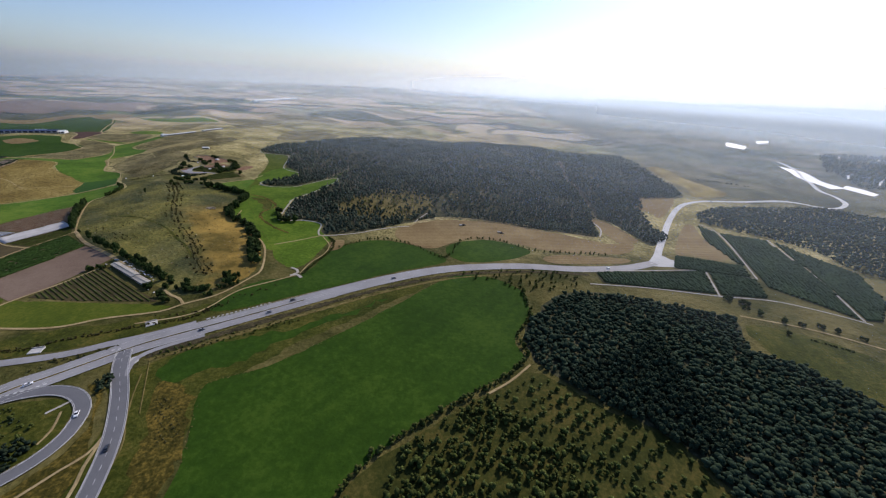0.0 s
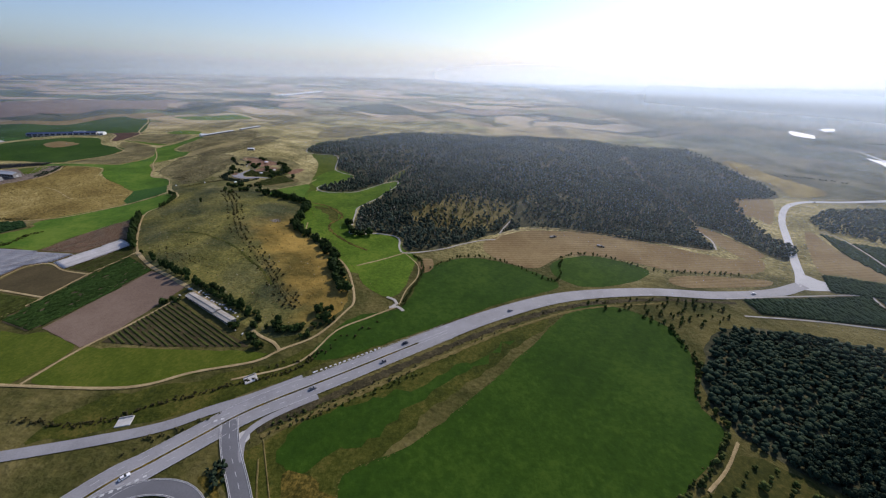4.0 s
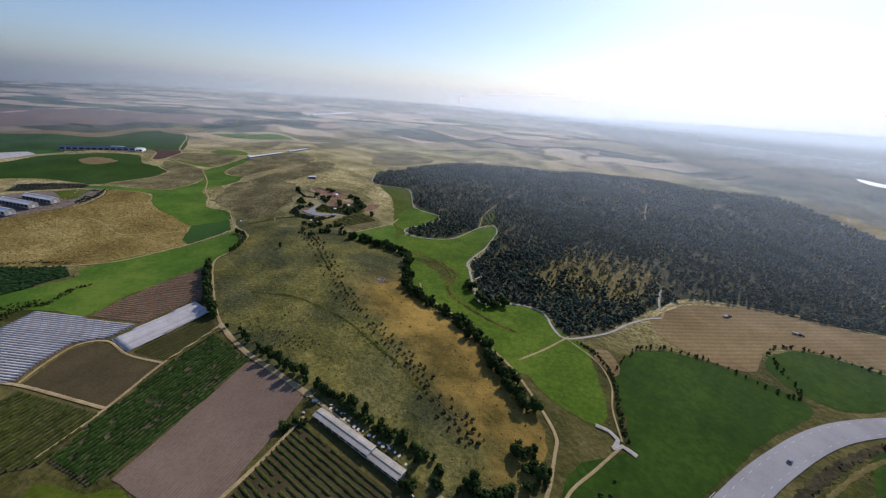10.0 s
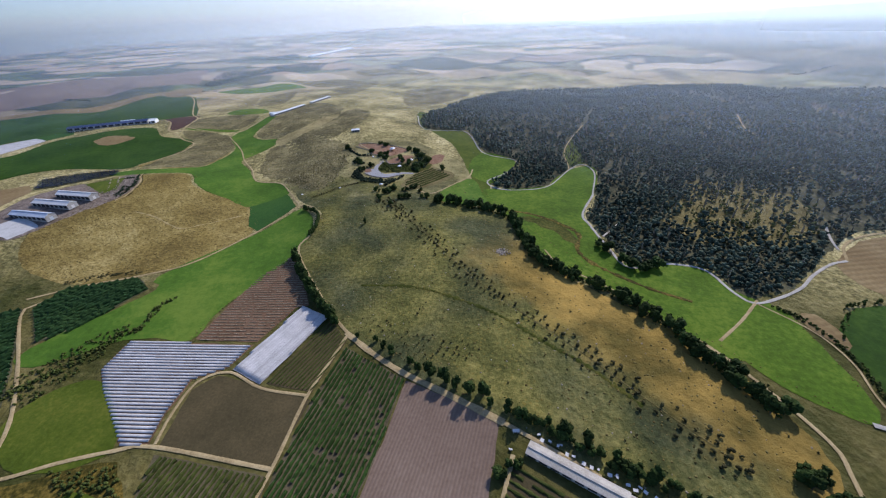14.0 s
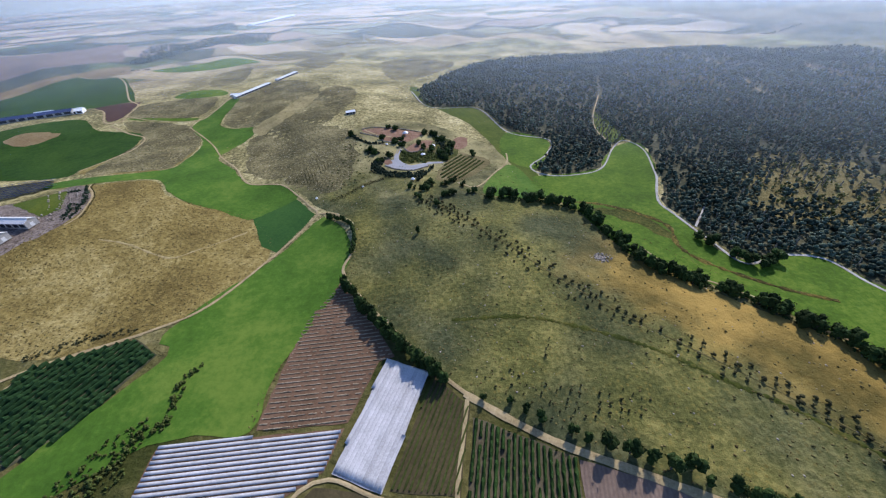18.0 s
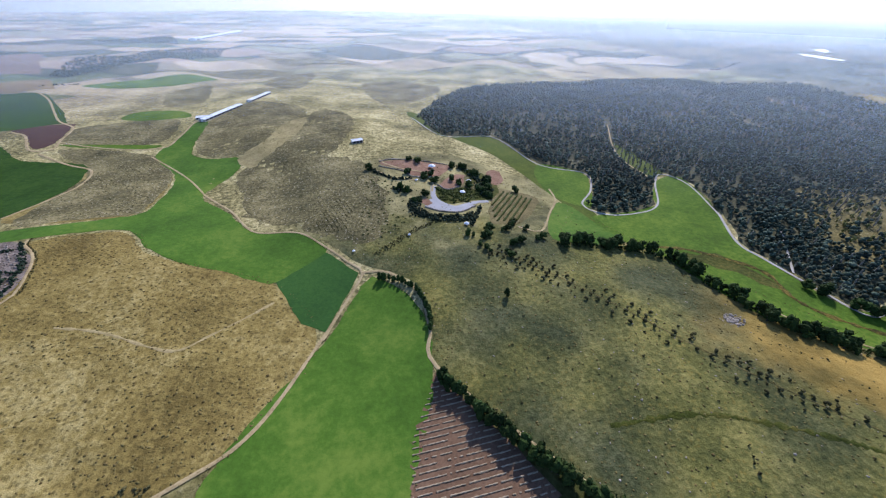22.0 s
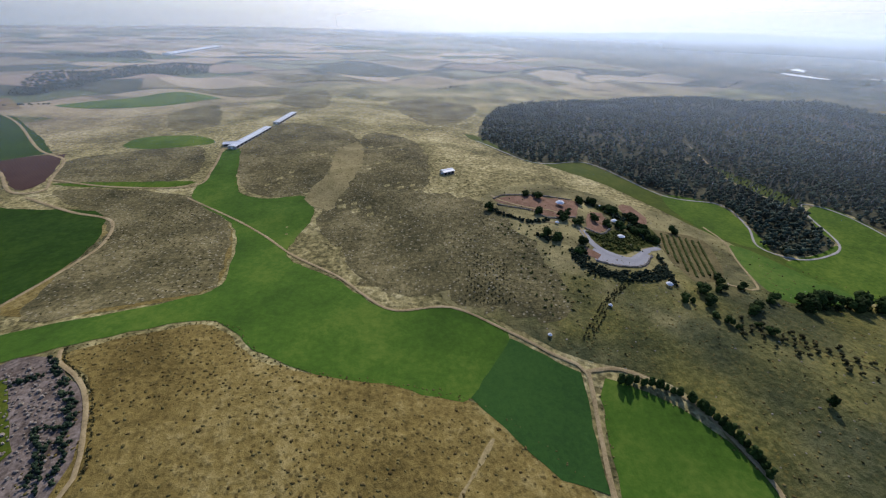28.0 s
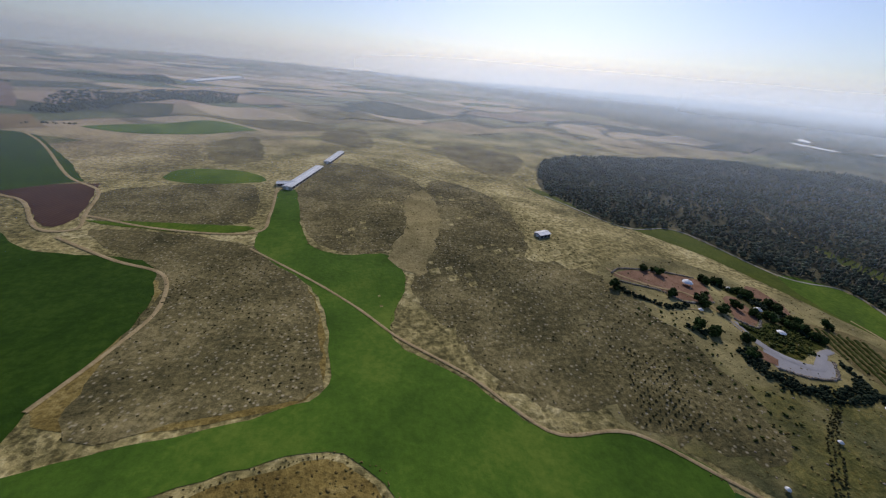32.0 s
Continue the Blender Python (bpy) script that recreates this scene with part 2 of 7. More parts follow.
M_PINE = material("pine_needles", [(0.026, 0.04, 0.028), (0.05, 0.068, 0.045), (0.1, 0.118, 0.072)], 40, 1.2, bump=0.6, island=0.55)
# darker copy of the needles in M_PINE, with shade put into the colour
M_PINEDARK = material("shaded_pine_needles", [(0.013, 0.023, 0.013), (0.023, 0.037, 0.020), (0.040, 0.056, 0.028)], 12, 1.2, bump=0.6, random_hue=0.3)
M_SNAG = material("bleached_dead_twigs", [(0.160, 0.140, 0.098), (0.240, 0.211, 0.150)], 5, 0.5, island=0.3)
M_PALEPINE = material("dusty_pine_needles", [(0.067, 0.078, 0.024), (0.109, 0.113, 0.032), (0.198, 0.173, 0.049)], 18, 1.0, bump=0.6, island=0.35)
M_OLIVE = material("olive_leaves", [(0.029, 0.040, 0.009), (0.048, 0.061, 0.013), (0.077, 0.086, 0.022)], 8, 0.8, bump=0.6, island=0.4)
M_LEAF = material("broad_leaves", [(0.014, 0.026, 0.006), (0.025, 0.042, 0.009), (0.045, 0.064, 0.015)], 4, 0.6, bump=0.7, random_hue=0.35)
M_DRYLEAF = material("dry_shrub_leaves", [(0.035, 0.034, 0.012), (0.055, 0.05, 0.018), (0.085, 0.072, 0.028)], 3, 0.5, bump=0.7, random_hue=0.35)
M_VINE = material("vine_leaves", [(0.014, 0.03, 0.006), (0.022, 0.046, 0.009), (0.034, 0.064, 0.013)], 8, 0.7, bump=0.6, random_hue=0.2)
M_VINEYELLOW = material("yellowing_vine_leaves", [(0.028, 0.038, 0.009), (0.046, 0.057, 0.012), (0.07, 0.08, 0.018)], 8, 0.7, bump=0.6, random_hue=0.2)
M_SPROUT = material("pale_sprouts", [(0.2, 0.155, 0.09), (0.27, 0.21, 0.13), (0.34, 0.275, 0.18)], 6, 0.5)
M_BARK = material("grey_bark", [(0.06, 0.05, 0.04), (0.10, 0.085, 0.07)], 1, 0.2)
M_PLASTIC = material("white_crop_plastic", [(0.33, 0.315, 0.29), (0.42, 0.4, 0.375), (0.5, 0.48, 0.455)], 9, 0.8, rough=0.6, bump=0.15, random_hue=0.12)
M_ROOF = material("pale_sheet_roof", [(0.50, 0.48, 0.44), (0.60, 0.58, 0.54), (0.68, 0.66, 0.62)], 8, 0.7, rough=0.55)
M_ROOFGREY = material("blue_grey_sheet_roof", [(0.34, 0.38, 0.42), (0.44, 0.48, 0.52), (0.55, 0.58, 0.62)], 8, 0.7, rough=0.5)
M_WHITE = material("white_sheet", [(0.72, 0.72, 0.70), (0.80, 0.80, 0.78)], 5, 0.5, rough=0.5, bump=0.1)
M_WALL = material("shed_wall", [(0.30, 0.28, 0.25), (0.40, 0.38, 0.34)], 4, 0.5)
M_DARK = material("dark_opening", [(0.02, 0.02, 0.022), (0.04, 0.04, 0.042)], 2, 0.3)
M_PANEL = material("dark_blue_panels", [(0.016, 0.027, 0.091), (0.023, 0.041, 0.130)], 12, 1.0, rough=0.45, bump=0.0)
M_STONE = material("rubble_stone", [(0.17, 0.14, 0.105), (0.27, 0.23, 0.18), (0.38, 0.335, 0.275)], 3, 0.4, random_hue=0.3)
M_RUBBER = material("tyre_rubber", [(0.02, 0.02, 0.02), (0.03, 0.03, 0.03)], 1, 0.1)
M_CAR = [material(n, [c, tuple(v * 1.1 for v in c)], 2, 0.3, rough=0.3, bump=0.0) for n, c in (("white_car_paint", (0.7, 0.7, 0.7)), ("grey_car_paint", (0.22, 0.22, 0.23)), ("dark_car_paint", (0.03, 0.035, 0.045)))]
M_GLASS = material("dark_car_glass", [(0.015, 0.018, 0.02), (0.02, 0.023, 0.026)], 2, 0.3, rough=0.1, bump=0.0)


# ---- the lie of the land ----
# hills: x, y, half length, half width, turn, height
HILLS = ((-320, 410, 85, 42, 127, 7.5), (-415, 510, 75, 50, 120, 5.4), (-445, 640, 70, 55, 120, 5.2), (-500, 760, 90, 70, 110, 12.3),
         (-640, 560, 110, 70, 20, 3.0), (-90, 560, 90, 60, 20, 4.1), (10, 670, 110, 80, 10, 12.3), (-230, 830, 150, 80, 20, 11.8),
         (-720, 640, 120, 80, 60, 1.3), (-160, 520, 150, 60, 45, 0.1), (60, 480, 150, 60, 10, -6.7), (-560, 560, 110, 35, 120, -4.5),
         (-700, 900, 120, 90, 30, 4.2), (280, 700, 120, 120, 0, -3.6), (-560, 900, 110, 80, 60, 6.3), (-640, 1080, 150, 100, 0, 2.0),
         (-745, 525, 90, 60, 40, 11.3), (120, 1075, 70, 55, 0, 5.0), (300, 1030, 45, 60, 0, -6.0), (238, 680, 140, 22, 88, -5.0), (-160, 800, 110, 22, 62, -4.0), (-20, 640, 60, 20, 115, -3.5))


def land(x, y):
    """The ground's height at x, y (numbers or arrays)."""
    x, y = np.asarray(x, float), np.asarray(y, float)
    z = -11.1 - 0.021 * np.clip(x, -1200, 900)
    for cx, cy, a, b, turn, h in HILLS:
        c, s = math.cos(radians(turn)), math.sin(radians(turn))
        u, v = (x - cx) * c + (y - cy) * s, -(x - cx) * s + (y - cy) * c
        z = z + h * np.exp(-((u / a) ** 2 + (v / b) ** 2) / 2)
    # rolling country beyond the valley
    far = np.clip((np.hypot(x + 300, (y - 350)) - 620) / 700, 0, 1)
    roll = np.sin(x / 61 + 1.3 * np.sin(y / 97)) * np.cos(y / 83 + 0.8 * np.sin(x / 71)) + 0.8 * np.sin(x / 167 - y / 131 + 0.5) + 0.9 * np.sin(x / 290 + y / 410 + 2)
    roll = roll + 0.45 * np.sin(x / 31 + 0.9 * np.sin(y / 47)) * np.cos(y / 36 + x / 120)
    # spurs and gullies under the wood, knolls on the dry hills
    wood = np.exp(-(((x - 20) / 230) ** 4 + ((y - 790) / 230) ** 4))
    spur = np.sin(x / 33 + 0.9 * np.sin(y / 71)) + 0.6 * np.sin(x / 19 - y / 43 + 1.0) + 0.5 * np.cos(y / 37 + x / 90)
    knoll = np.exp(-(((x + 560) / 95) ** 4 + ((y - 800) / 150) ** 4))
    bumps = np.sin(x / 13 + 1.1 * np.sin(y / 19)) * np.cos(y / 16 + 0.7 * np.sin(x / 23)) + 0.5 * np.sin(x / 24 + y / 29)
    return z + far * (10.5 - 8.0 * np.clip((np.hypot(x + 300, y - 350) - 950) / 800, 0, 1)) * roll + wood * 3.6 * spur + knoll * 1.5 * bumps


def height(x, y):
    return float(land(x, y))


def linked(name, verts, faces, mat, parent=None, label="", smooth=False):
    me = bpy.data.meshes.new(name)
    me.from_pydata(verts if isinstance(verts, list) else verts.tolist(), [], faces if isinstance(faces, list) else faces.tolist())
    if mat:
        me.materials.append(mat)
    if smooth:
        me.shade_smooth()
    ob = new(name, me)
    if parent:
        ob.parent = parent
    if label:
        ob["label"] = label
    return ob


def part(name, bm, mat, parent, label=""):
    me = bpy.data.meshes.new(name)
    bm.to_mesh(me)
    bm.free()
    me.materials.append(mat)
    ob = new(name, me)
    ob.parent = parent
    if label:
        ob["label"] = label
    return ob


def empty(name, x, y, turn=0.0, z=None):
    ob = new(name)
    ob.matrix_basis = pose(x, y, height(x, y) if z is None else z, 0, 0, turn)
    return ob


def curve_through(points, step=6.0, closed=False):
    """A smooth line through plan points, as evenly spaced points."""
    p = [Vector(q) for q in points]
    n, out = len(p), []
    for i in range(n if closed else n - 1):
        a, b = p[i], p[(i + 1) % n]
        before = p[i - 1] if closed or i else a * 2 - b
        after = p[(i + 2) % n] if closed or i + 2 < n else b * 2 - a
        pieces = max(1, round((b - a).length / step))
        for k in range(pieces):
            t = k / pieces
            out.append(0.5 * ((2 * a) + (b - before) * t + (2 * before - 5 * a + 4 * b - after) * t * t + (3 * a - before - 3 * b + after) * t ** 3))
    if not closed:
        out.append(p[-1])
    return out


def straight_through(points, step=6.0):
    out, n = [], len(points)
    for i in range(n):
        a, b = Vector(points[i]), Vector(points[(i + 1) % n])
        pieces = max(1, round((b - a).length / step))
        out += [a.lerp(b, k / pieces) for k in range(pieces)]
    return out


def inside(poly, x, y):
    """Which of the points lie in the polygon."""
    x, y = np.asarray(x, float), np.asarray(y, float)
    hit = np.zeros(x.shape, bool)
    for (ax, ay), (bx, by) in zip(poly, poly[1:] + poly[:1]):
        if ay != by:
            hit ^= ((ay > y) != (by > y)) & (x < (bx - ax) * (y - ay) / (by - ay) + ax)
    return hit


rng = np.random.default_rng(7)
GRID = 10.0


def field(name, points, mat, label, lift=0.3, ragged=0.8, smooth=True, category="field", step=6.0):
    """A patch of ground with its own cover, laid over the land."""
    from mathutils.geometry import delaunay_2d_cdt
    lift = lift * 0.6 if lift < 0.6 else 0.5
    ring = curve_through(points, step, True) if smooth else straight_through(points, step)
    ring = [q + Vector((random.uniform(-ragged, ragged), random.uniform(-ragged, ragged))) for q in ring]
    flat = [(q.x, q.y) for q in ring]
    xs, ys = [q[0] for q in flat], [q[1] for q in flat]
    gx, gy = np.meshgrid(np.arange(math.floor(min(xs) / GRID) * GRID, max(xs) + GRID, GRID), np.arange(math.floor(min(ys) / GRID) * GRID, max(ys) + GRID, GRID))
    gx, gy = gx.ravel(), gy.ravel()
    keep = inside(flat, gx, gy)
    pts = [Vector(q) for q in flat] + [Vector((float(a), float(b))) for a, b in zip(gx[keep], gy[keep])]
    edges = [(i, (i + 1) % len(flat)) for i in range(len(flat))]
    v2, _, tris, *_ = delaunay_2d_cdt(pts, edges, [], 1, 0.05)
    v = np.array([(q.x, q.y) for q in v2])
    v = np.c_[v, land(v[:, 0], v[:, 1]) + lift]
    ob = linked(name, v, [list(f) for f in tris], mat, smooth=True)
    return tagged(ob, label, category, kind="structure")


def ribbon(name, points, width, mat, label, lift=0.5, ragged=0.0, category="track", parent=None, offset=0.0, step=5.0):
    """A road or track along a line, laid over the land."""
    line = curve_through(points, step)
    verts, faces = [], []
    for i, q in enumerate(line):
        ahead = (line[min(i + 1, len(line) - 1)] - line[max(i - 1, 0)]).normalized()
        side = Vector((ahead.y, -ahead.x))
        w = width[0] + (width[1] - width[0]) * i / (len(line) - 1) if isinstance(width, tuple) else width
        w = w * (1 + random.uniform(-ragged, ragged)) / 2
        for k in (-1, -0.33, 0.33, 1):
            s = q + side * (offset + w * k)
            verts.append((s.x, s.y, height(s.x, s.y) + lift - (0.12 if abs(k) == 1 else 0)))
        if i:
            for k in range(3):
                b = 4 * (i - 1) + k
                faces.append((b, b + 4, b + 5, b + 1))
    ob = linked(name, verts, faces, mat, parent, label if parent else "", smooth=True)
    return ob if parent else tagged(ob, label, category, kind="structure")


def dashes(name, points, offset, dash, gap, width, parent, lift, start=0.0, end=1.0):
    """Painted dashes along a road."""
    line = curve_through(points, 1.5)
    line = line[int(start * len(line)):int(end * len(line))]
    verts, faces, run = [], [], 0.0
    for a, b in zip(line, line[1:]):
        d = (b - a).length
        if (run % (dash + gap)) < dash and d > 0:
            side = Vector(((b - a).y, -(b - a).x)) / d
            base = len(verts)
            for q, k in ((a, -0.5), (a, 0.5), (b, 0.5), (b, -0.5)):
                s = q + side * (offset + width * k)
                verts.append((s.x, s.y, height(s.x, s.y) + lift))
            faces.append((base, base + 3, base + 2, base + 1))
        run += d
    return linked(name, verts, faces, M_PAINT, parent)


# the ground: one sheet, close-meshed in the valley, wide-meshed to the horizon
def lines(lo, hi, reach):
    core = list(np.arange(lo, hi + 1, GRID))
    step, out = GRID, []
    while core[-1] < reach:
        step *= 1.12
        core.append(core[-1] + min(step, 160))
    step = GRID
    while core[0] > -reach:
        step *= 1.12
        core.insert(0, core[0] - min(step, 160))
    return np.array(core)


gx, gy = lines(-1450, 1450, 4950), lines(-60, 1750, 4950)
X, Y = np.meshgrid(gx, gy)
n, m_ = len(gx), len(gy)
idx = np.arange(n * m_).reshape(m_, n)
quads = np.stack([idx[:-1, :-1], idx[:-1, 1:], idx[1:, 1:], idx[1:, :-1]], -1).reshape(-1, 4)
ground = linked("ground", np.c_[X.ravel(), Y.ravel(), land(X, Y).ravel()], quads, M_GROUND, smooth=True)
tagged(ground, "rolling dry grassland with scrub and bare patches", "ground", kind="structure")


# far fields: a patchwork of sown, fallow and scrub parcels beyond the valley
def patchwork():
    nodes, links = M_GROUND.node_tree.nodes, M_GROUND.node_tree.links
    shade = nodes["Principled BSDF"]
    near = shade.inputs["Base Color"].links[0].from_socket
    place = next(n for n in nodes if n.type == "TEX_COORD")
    warp = nodes.new("ShaderNodeTexNoise")
    warp.inputs["Scale"].default_value = 0.004
    links.new(place.outputs["Object"], warp.inputs["Vector"])
    bend = nodes.new("ShaderNodeVectorMath")
    bend.operation, bend.inputs[2].default_value = "MULTIPLY_ADD", (0, 0, 0)
    bend.inputs[1].default_value = (160, 160, 0)
    links.new(warp.outputs["Color"], bend.inputs[0])
    links.new(place.outputs["Object"], bend.inputs[2])
    cells = nodes.new("ShaderNodeTexVoronoi")
    cells.inputs["Scale"].default_value = 1 / 120
    squeeze = nodes.new("ShaderNodeVectorMath")
    squeeze.operation, squeeze.inputs[1].default_value = "MULTIPLY", (0.42, 1.0, 0.0)
    links.new(bend.outputs[0], squeeze.inputs[0])
    links.new(squeeze.outputs[0], cells.inputs["Vector"])
    split = nodes.new("ShaderNodeSeparateColor")
    links.new(cells.outputs["Color"], split.inputs[0])
    ramp = nodes.new("ShaderNodeValToRGB")
    ramp.color_ramp.interpolation = "CONSTANT"
    for i, c in enumerate([(0.24, 0.19, 0.12), (0.37, 0.28, 0.19), (0.075, 0.105, 0.05), (0.30, 0.22, 0.16), (0.45, 0.36, 0.25), (0.035, 0.045, 0.03), (0.21, 0.20, 0.12)]):
        e = ramp.color_ramp.elements[i] if i < 2 else ramp.color_ramp.elements.new(0.5)
        e.color = (*c, 1)
    for i, e in enumerate(ramp.color_ramp.elements):
        e.position = i / 7
    links.new(split.outputs[0], ramp.inputs[0])
    away = nodes.new("ShaderNodeVectorMath")
    away.operation, away.inputs[1].default_value = "DISTANCE", (-250, 350, 0)
    links.new(place.outputs["Object"], away.inputs[0])
    reach = nodes.new("ShaderNodeMapRange")
    reach.inputs[1].default_value, reach.inputs[2].default_value, reach.inputs[4].default_value = 800, 1250, 0.88
    links.new(away.outputs["Value"], reach.inputs[0])
    both = nodes.new("ShaderNodeMix")
    both.data_type = "RGBA"
    links.new(reach.outputs[0], both.inputs[0])
    links.new(near, both.inputs[6])
    links.new(ramp.outputs[0], both.inputs[7])
    # the valley floor by the road keeps a greener, darker sward
    valley = nodes.new("ShaderNodeSeparateXYZ")
    links.new(bend.outputs[0], valley.inputs[0])
    low = nodes.new("ShaderNodeMapRange")
    low.interpolation_type = "SMOOTHSTEP"
    for k, v in ((1, 430.0), (2, 560.0), (3, 0.9), (4, 0.0)):
        low.inputs[k].default_value = v
    links.new(valley.outputs["Y"], low.inputs[0])
    sward = nodes.new("ShaderNodeValToRGB")
    for e, (at, c) in zip(sward.color_ramp.elements, ((0.40, (0.030, 0.036, 0.005)), (0.62, (0.105, 0.088, 0.024)))):
        e.position, e.color = at, (*c, 1)
    links.new(next(n for n in nodes if n.type == "TEX_NOISE").outputs[0], sward.inputs[0])
    laid = nodes.new("ShaderNodeMix")
    laid.data_type = "RGBA"
    links.new(low.outputs[0], laid.inputs[0])
    # dark hedges and ditches along some of the far parcel edges
    edge = nodes.new("ShaderNodeTexVoronoi")
    edge.feature, edge.inputs["Scale"].default_value = "DISTANCE_TO_EDGE", 1 / 120
    links.new(squeeze.outputs[0], edge.inputs["Vector"])
    thin = nodes.new("ShaderNodeMapRange")
    for k, v in ((1, 0.03), (2, 0.07), (3, 1.0), (4, 0.0)):
        thin.inputs[k].default_value = v
    links.new(edge.outputs["Distance"], thin.inputs[0])
    some = nodes.new("ShaderNodeMapRange")
    for k, v in ((1, 0.45), (2, 0.55)):
        some.inputs[k].default_value = v
    links.new(warp.outputs[0], some.inputs[0])
    kept = nodes.new("ShaderNodeMath")
    kept.operation = "MULTIPLY"
    links.new(thin.outputs[0], kept.inputs[0])
    links.new(some.outputs[0], kept.inputs[1])
    held = nodes.new("ShaderNodeMath")
    held.operation = "MULTIPLY"
    links.new(kept.outputs[0], held.inputs[0])
    links.new(reach.outputs[0], held.inputs[1])
    hedged = nodes.new("ShaderNodeMix")
    hedged.data_type, hedged.inputs[7].default_value = "RGBA", (0.03, 0.042, 0.025, 1)
    links.new(held.outputs[0], hedged.inputs[0])
    links.new(both.outputs[2], hedged.inputs[6])
    # the country east of the wood is dark heath
    heath = []
    for axis, start, end in (("X", 470.0, 620.0), ("Y", 660.0, 800.0)):
        cut = nodes.new("ShaderNodeMapRange")
        cut.interpolation_type = "SMOOTHSTEP"
        cut.inputs[1].default_value, cut.inputs[2].default_value = start, end
        links.new(valley.outputs[axis], cut.inputs[0])
        heath.append(cut.outputs[0])
    share = nodes.new("ShaderNodeMath")
    share.operation = "MULTIPLY"
    links.new(heath[0], share.inputs[0])
    links.new(heath[1], share.inputs[1])
    eased = nodes.new("ShaderNodeMath")
    eased.operation, eased.inputs[1].default_value = "MULTIPLY", 0.85
    links.new(share.outputs[0], eased.inputs[0])
    dark = nodes.new("ShaderNodeMix")
    dark.data_type = "RGBA"
    cover = nodes.new("ShaderNodeValToRGB")
    for e, (at, c) in zip(cover.color_ramp.elements, ((0.38, (0.024, 0.032, 0.020)), (0.62, (0.095, 0.096, 0.058)))):
        e.position, e.color = at, (*c, 1)
    links.new(next(n for n in nodes if n.type == "TEX_NOISE").outputs[0], cover.inputs[0])
    links.new(cover.outputs[0], dark.inputs[7])
    links.new(eased.outputs[0], dark.inputs[0])
    links.new(hedged.outputs[2], dark.inputs[6])
    links.new(dark.outputs[2], laid.inputs[6])
    links.new(sward.outputs[0], laid.inputs[7])
    links.new(laid.outputs[2], shade.inputs["Base Color"])


patchwork()


# haze imitated by added translucent pale blue sheets, each farther one thicker
def haze_sheet(thickness, in_west, in_east):
    m = bpy.data.materials.new("haze_sheet")
    m.use_nodes = True
    nodes, links = m.node_tree.nodes, m.node_tree.links
    nodes.remove(nodes["Principled BSDF"])
    clear, lit, both = nodes.new("ShaderNodeBsdfTransparent"), nodes.new("ShaderNodeBsdfTranslucent"), nodes.new("ShaderNodeMixShader")
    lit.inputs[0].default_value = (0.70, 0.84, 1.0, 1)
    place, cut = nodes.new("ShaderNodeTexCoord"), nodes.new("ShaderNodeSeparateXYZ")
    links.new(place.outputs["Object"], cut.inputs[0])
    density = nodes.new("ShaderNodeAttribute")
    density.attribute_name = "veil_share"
    # each sheet's strength changes from west to east, imitating the haze's brightness
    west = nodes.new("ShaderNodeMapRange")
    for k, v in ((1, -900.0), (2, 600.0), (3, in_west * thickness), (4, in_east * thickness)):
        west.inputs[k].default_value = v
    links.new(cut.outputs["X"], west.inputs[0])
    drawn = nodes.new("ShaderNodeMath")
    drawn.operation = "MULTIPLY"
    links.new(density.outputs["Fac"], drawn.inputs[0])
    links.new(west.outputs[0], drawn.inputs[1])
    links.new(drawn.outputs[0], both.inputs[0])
    links.new(clear.outputs[0], both.inputs[1])
    links.new(lit.outputs[0], both.inputs[2])
    links.new(both.outputs[0], nodes["Material Output"].inputs[0])
    return m


# the haze sheets bend round the valley, from its east end to its west end
EAST_END, WEST_END = Vector((17.0, 14.0)), Vector((-660.0, 513.0))
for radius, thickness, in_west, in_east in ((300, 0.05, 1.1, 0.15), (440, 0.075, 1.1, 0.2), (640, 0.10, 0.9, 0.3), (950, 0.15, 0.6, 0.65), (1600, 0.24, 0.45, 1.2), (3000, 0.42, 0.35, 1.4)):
    line = [EAST_END + radius * Vector((math.cos(a), math.sin(a))) for a in (radians(-37 + 90 * k / 48) for k in range(49))]
    line += [WEST_END + radius * Vector((math.cos(a), math.sin(a))) for a in (radians(53 + 150 * k / 72) for k in range(73))]
    # each sheet fades out to nothing at the ground and high above it
    verts, faces, thick = [], [], []
    steps = (0.0, 10.0, 20.0, 32.0, 46.0, 62.0, 120.0, 170.0, 220.0, 290.0)
    for k, q in enumerate(line):
        floor = height(q.x, q.y) - 1.0
        for up in steps:
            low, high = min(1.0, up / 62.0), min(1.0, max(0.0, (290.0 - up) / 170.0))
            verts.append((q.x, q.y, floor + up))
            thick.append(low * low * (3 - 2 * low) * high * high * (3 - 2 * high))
        if k:
            n_ = len(steps)
            b = n_ * (k - 1)
            faces += [(b + c, b + n_ + c, b + n_ + 1 + c, b + 1 + c) for c in range(n_ - 1)]
    veil = linked("haze", verts, faces, haze_sheet(thickness, in_west, in_east), smooth=True)
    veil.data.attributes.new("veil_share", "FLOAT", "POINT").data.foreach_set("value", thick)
    tagged(veil, "added pale blue translucent sheet imitating haze over the far land", "haze", kind="structure")


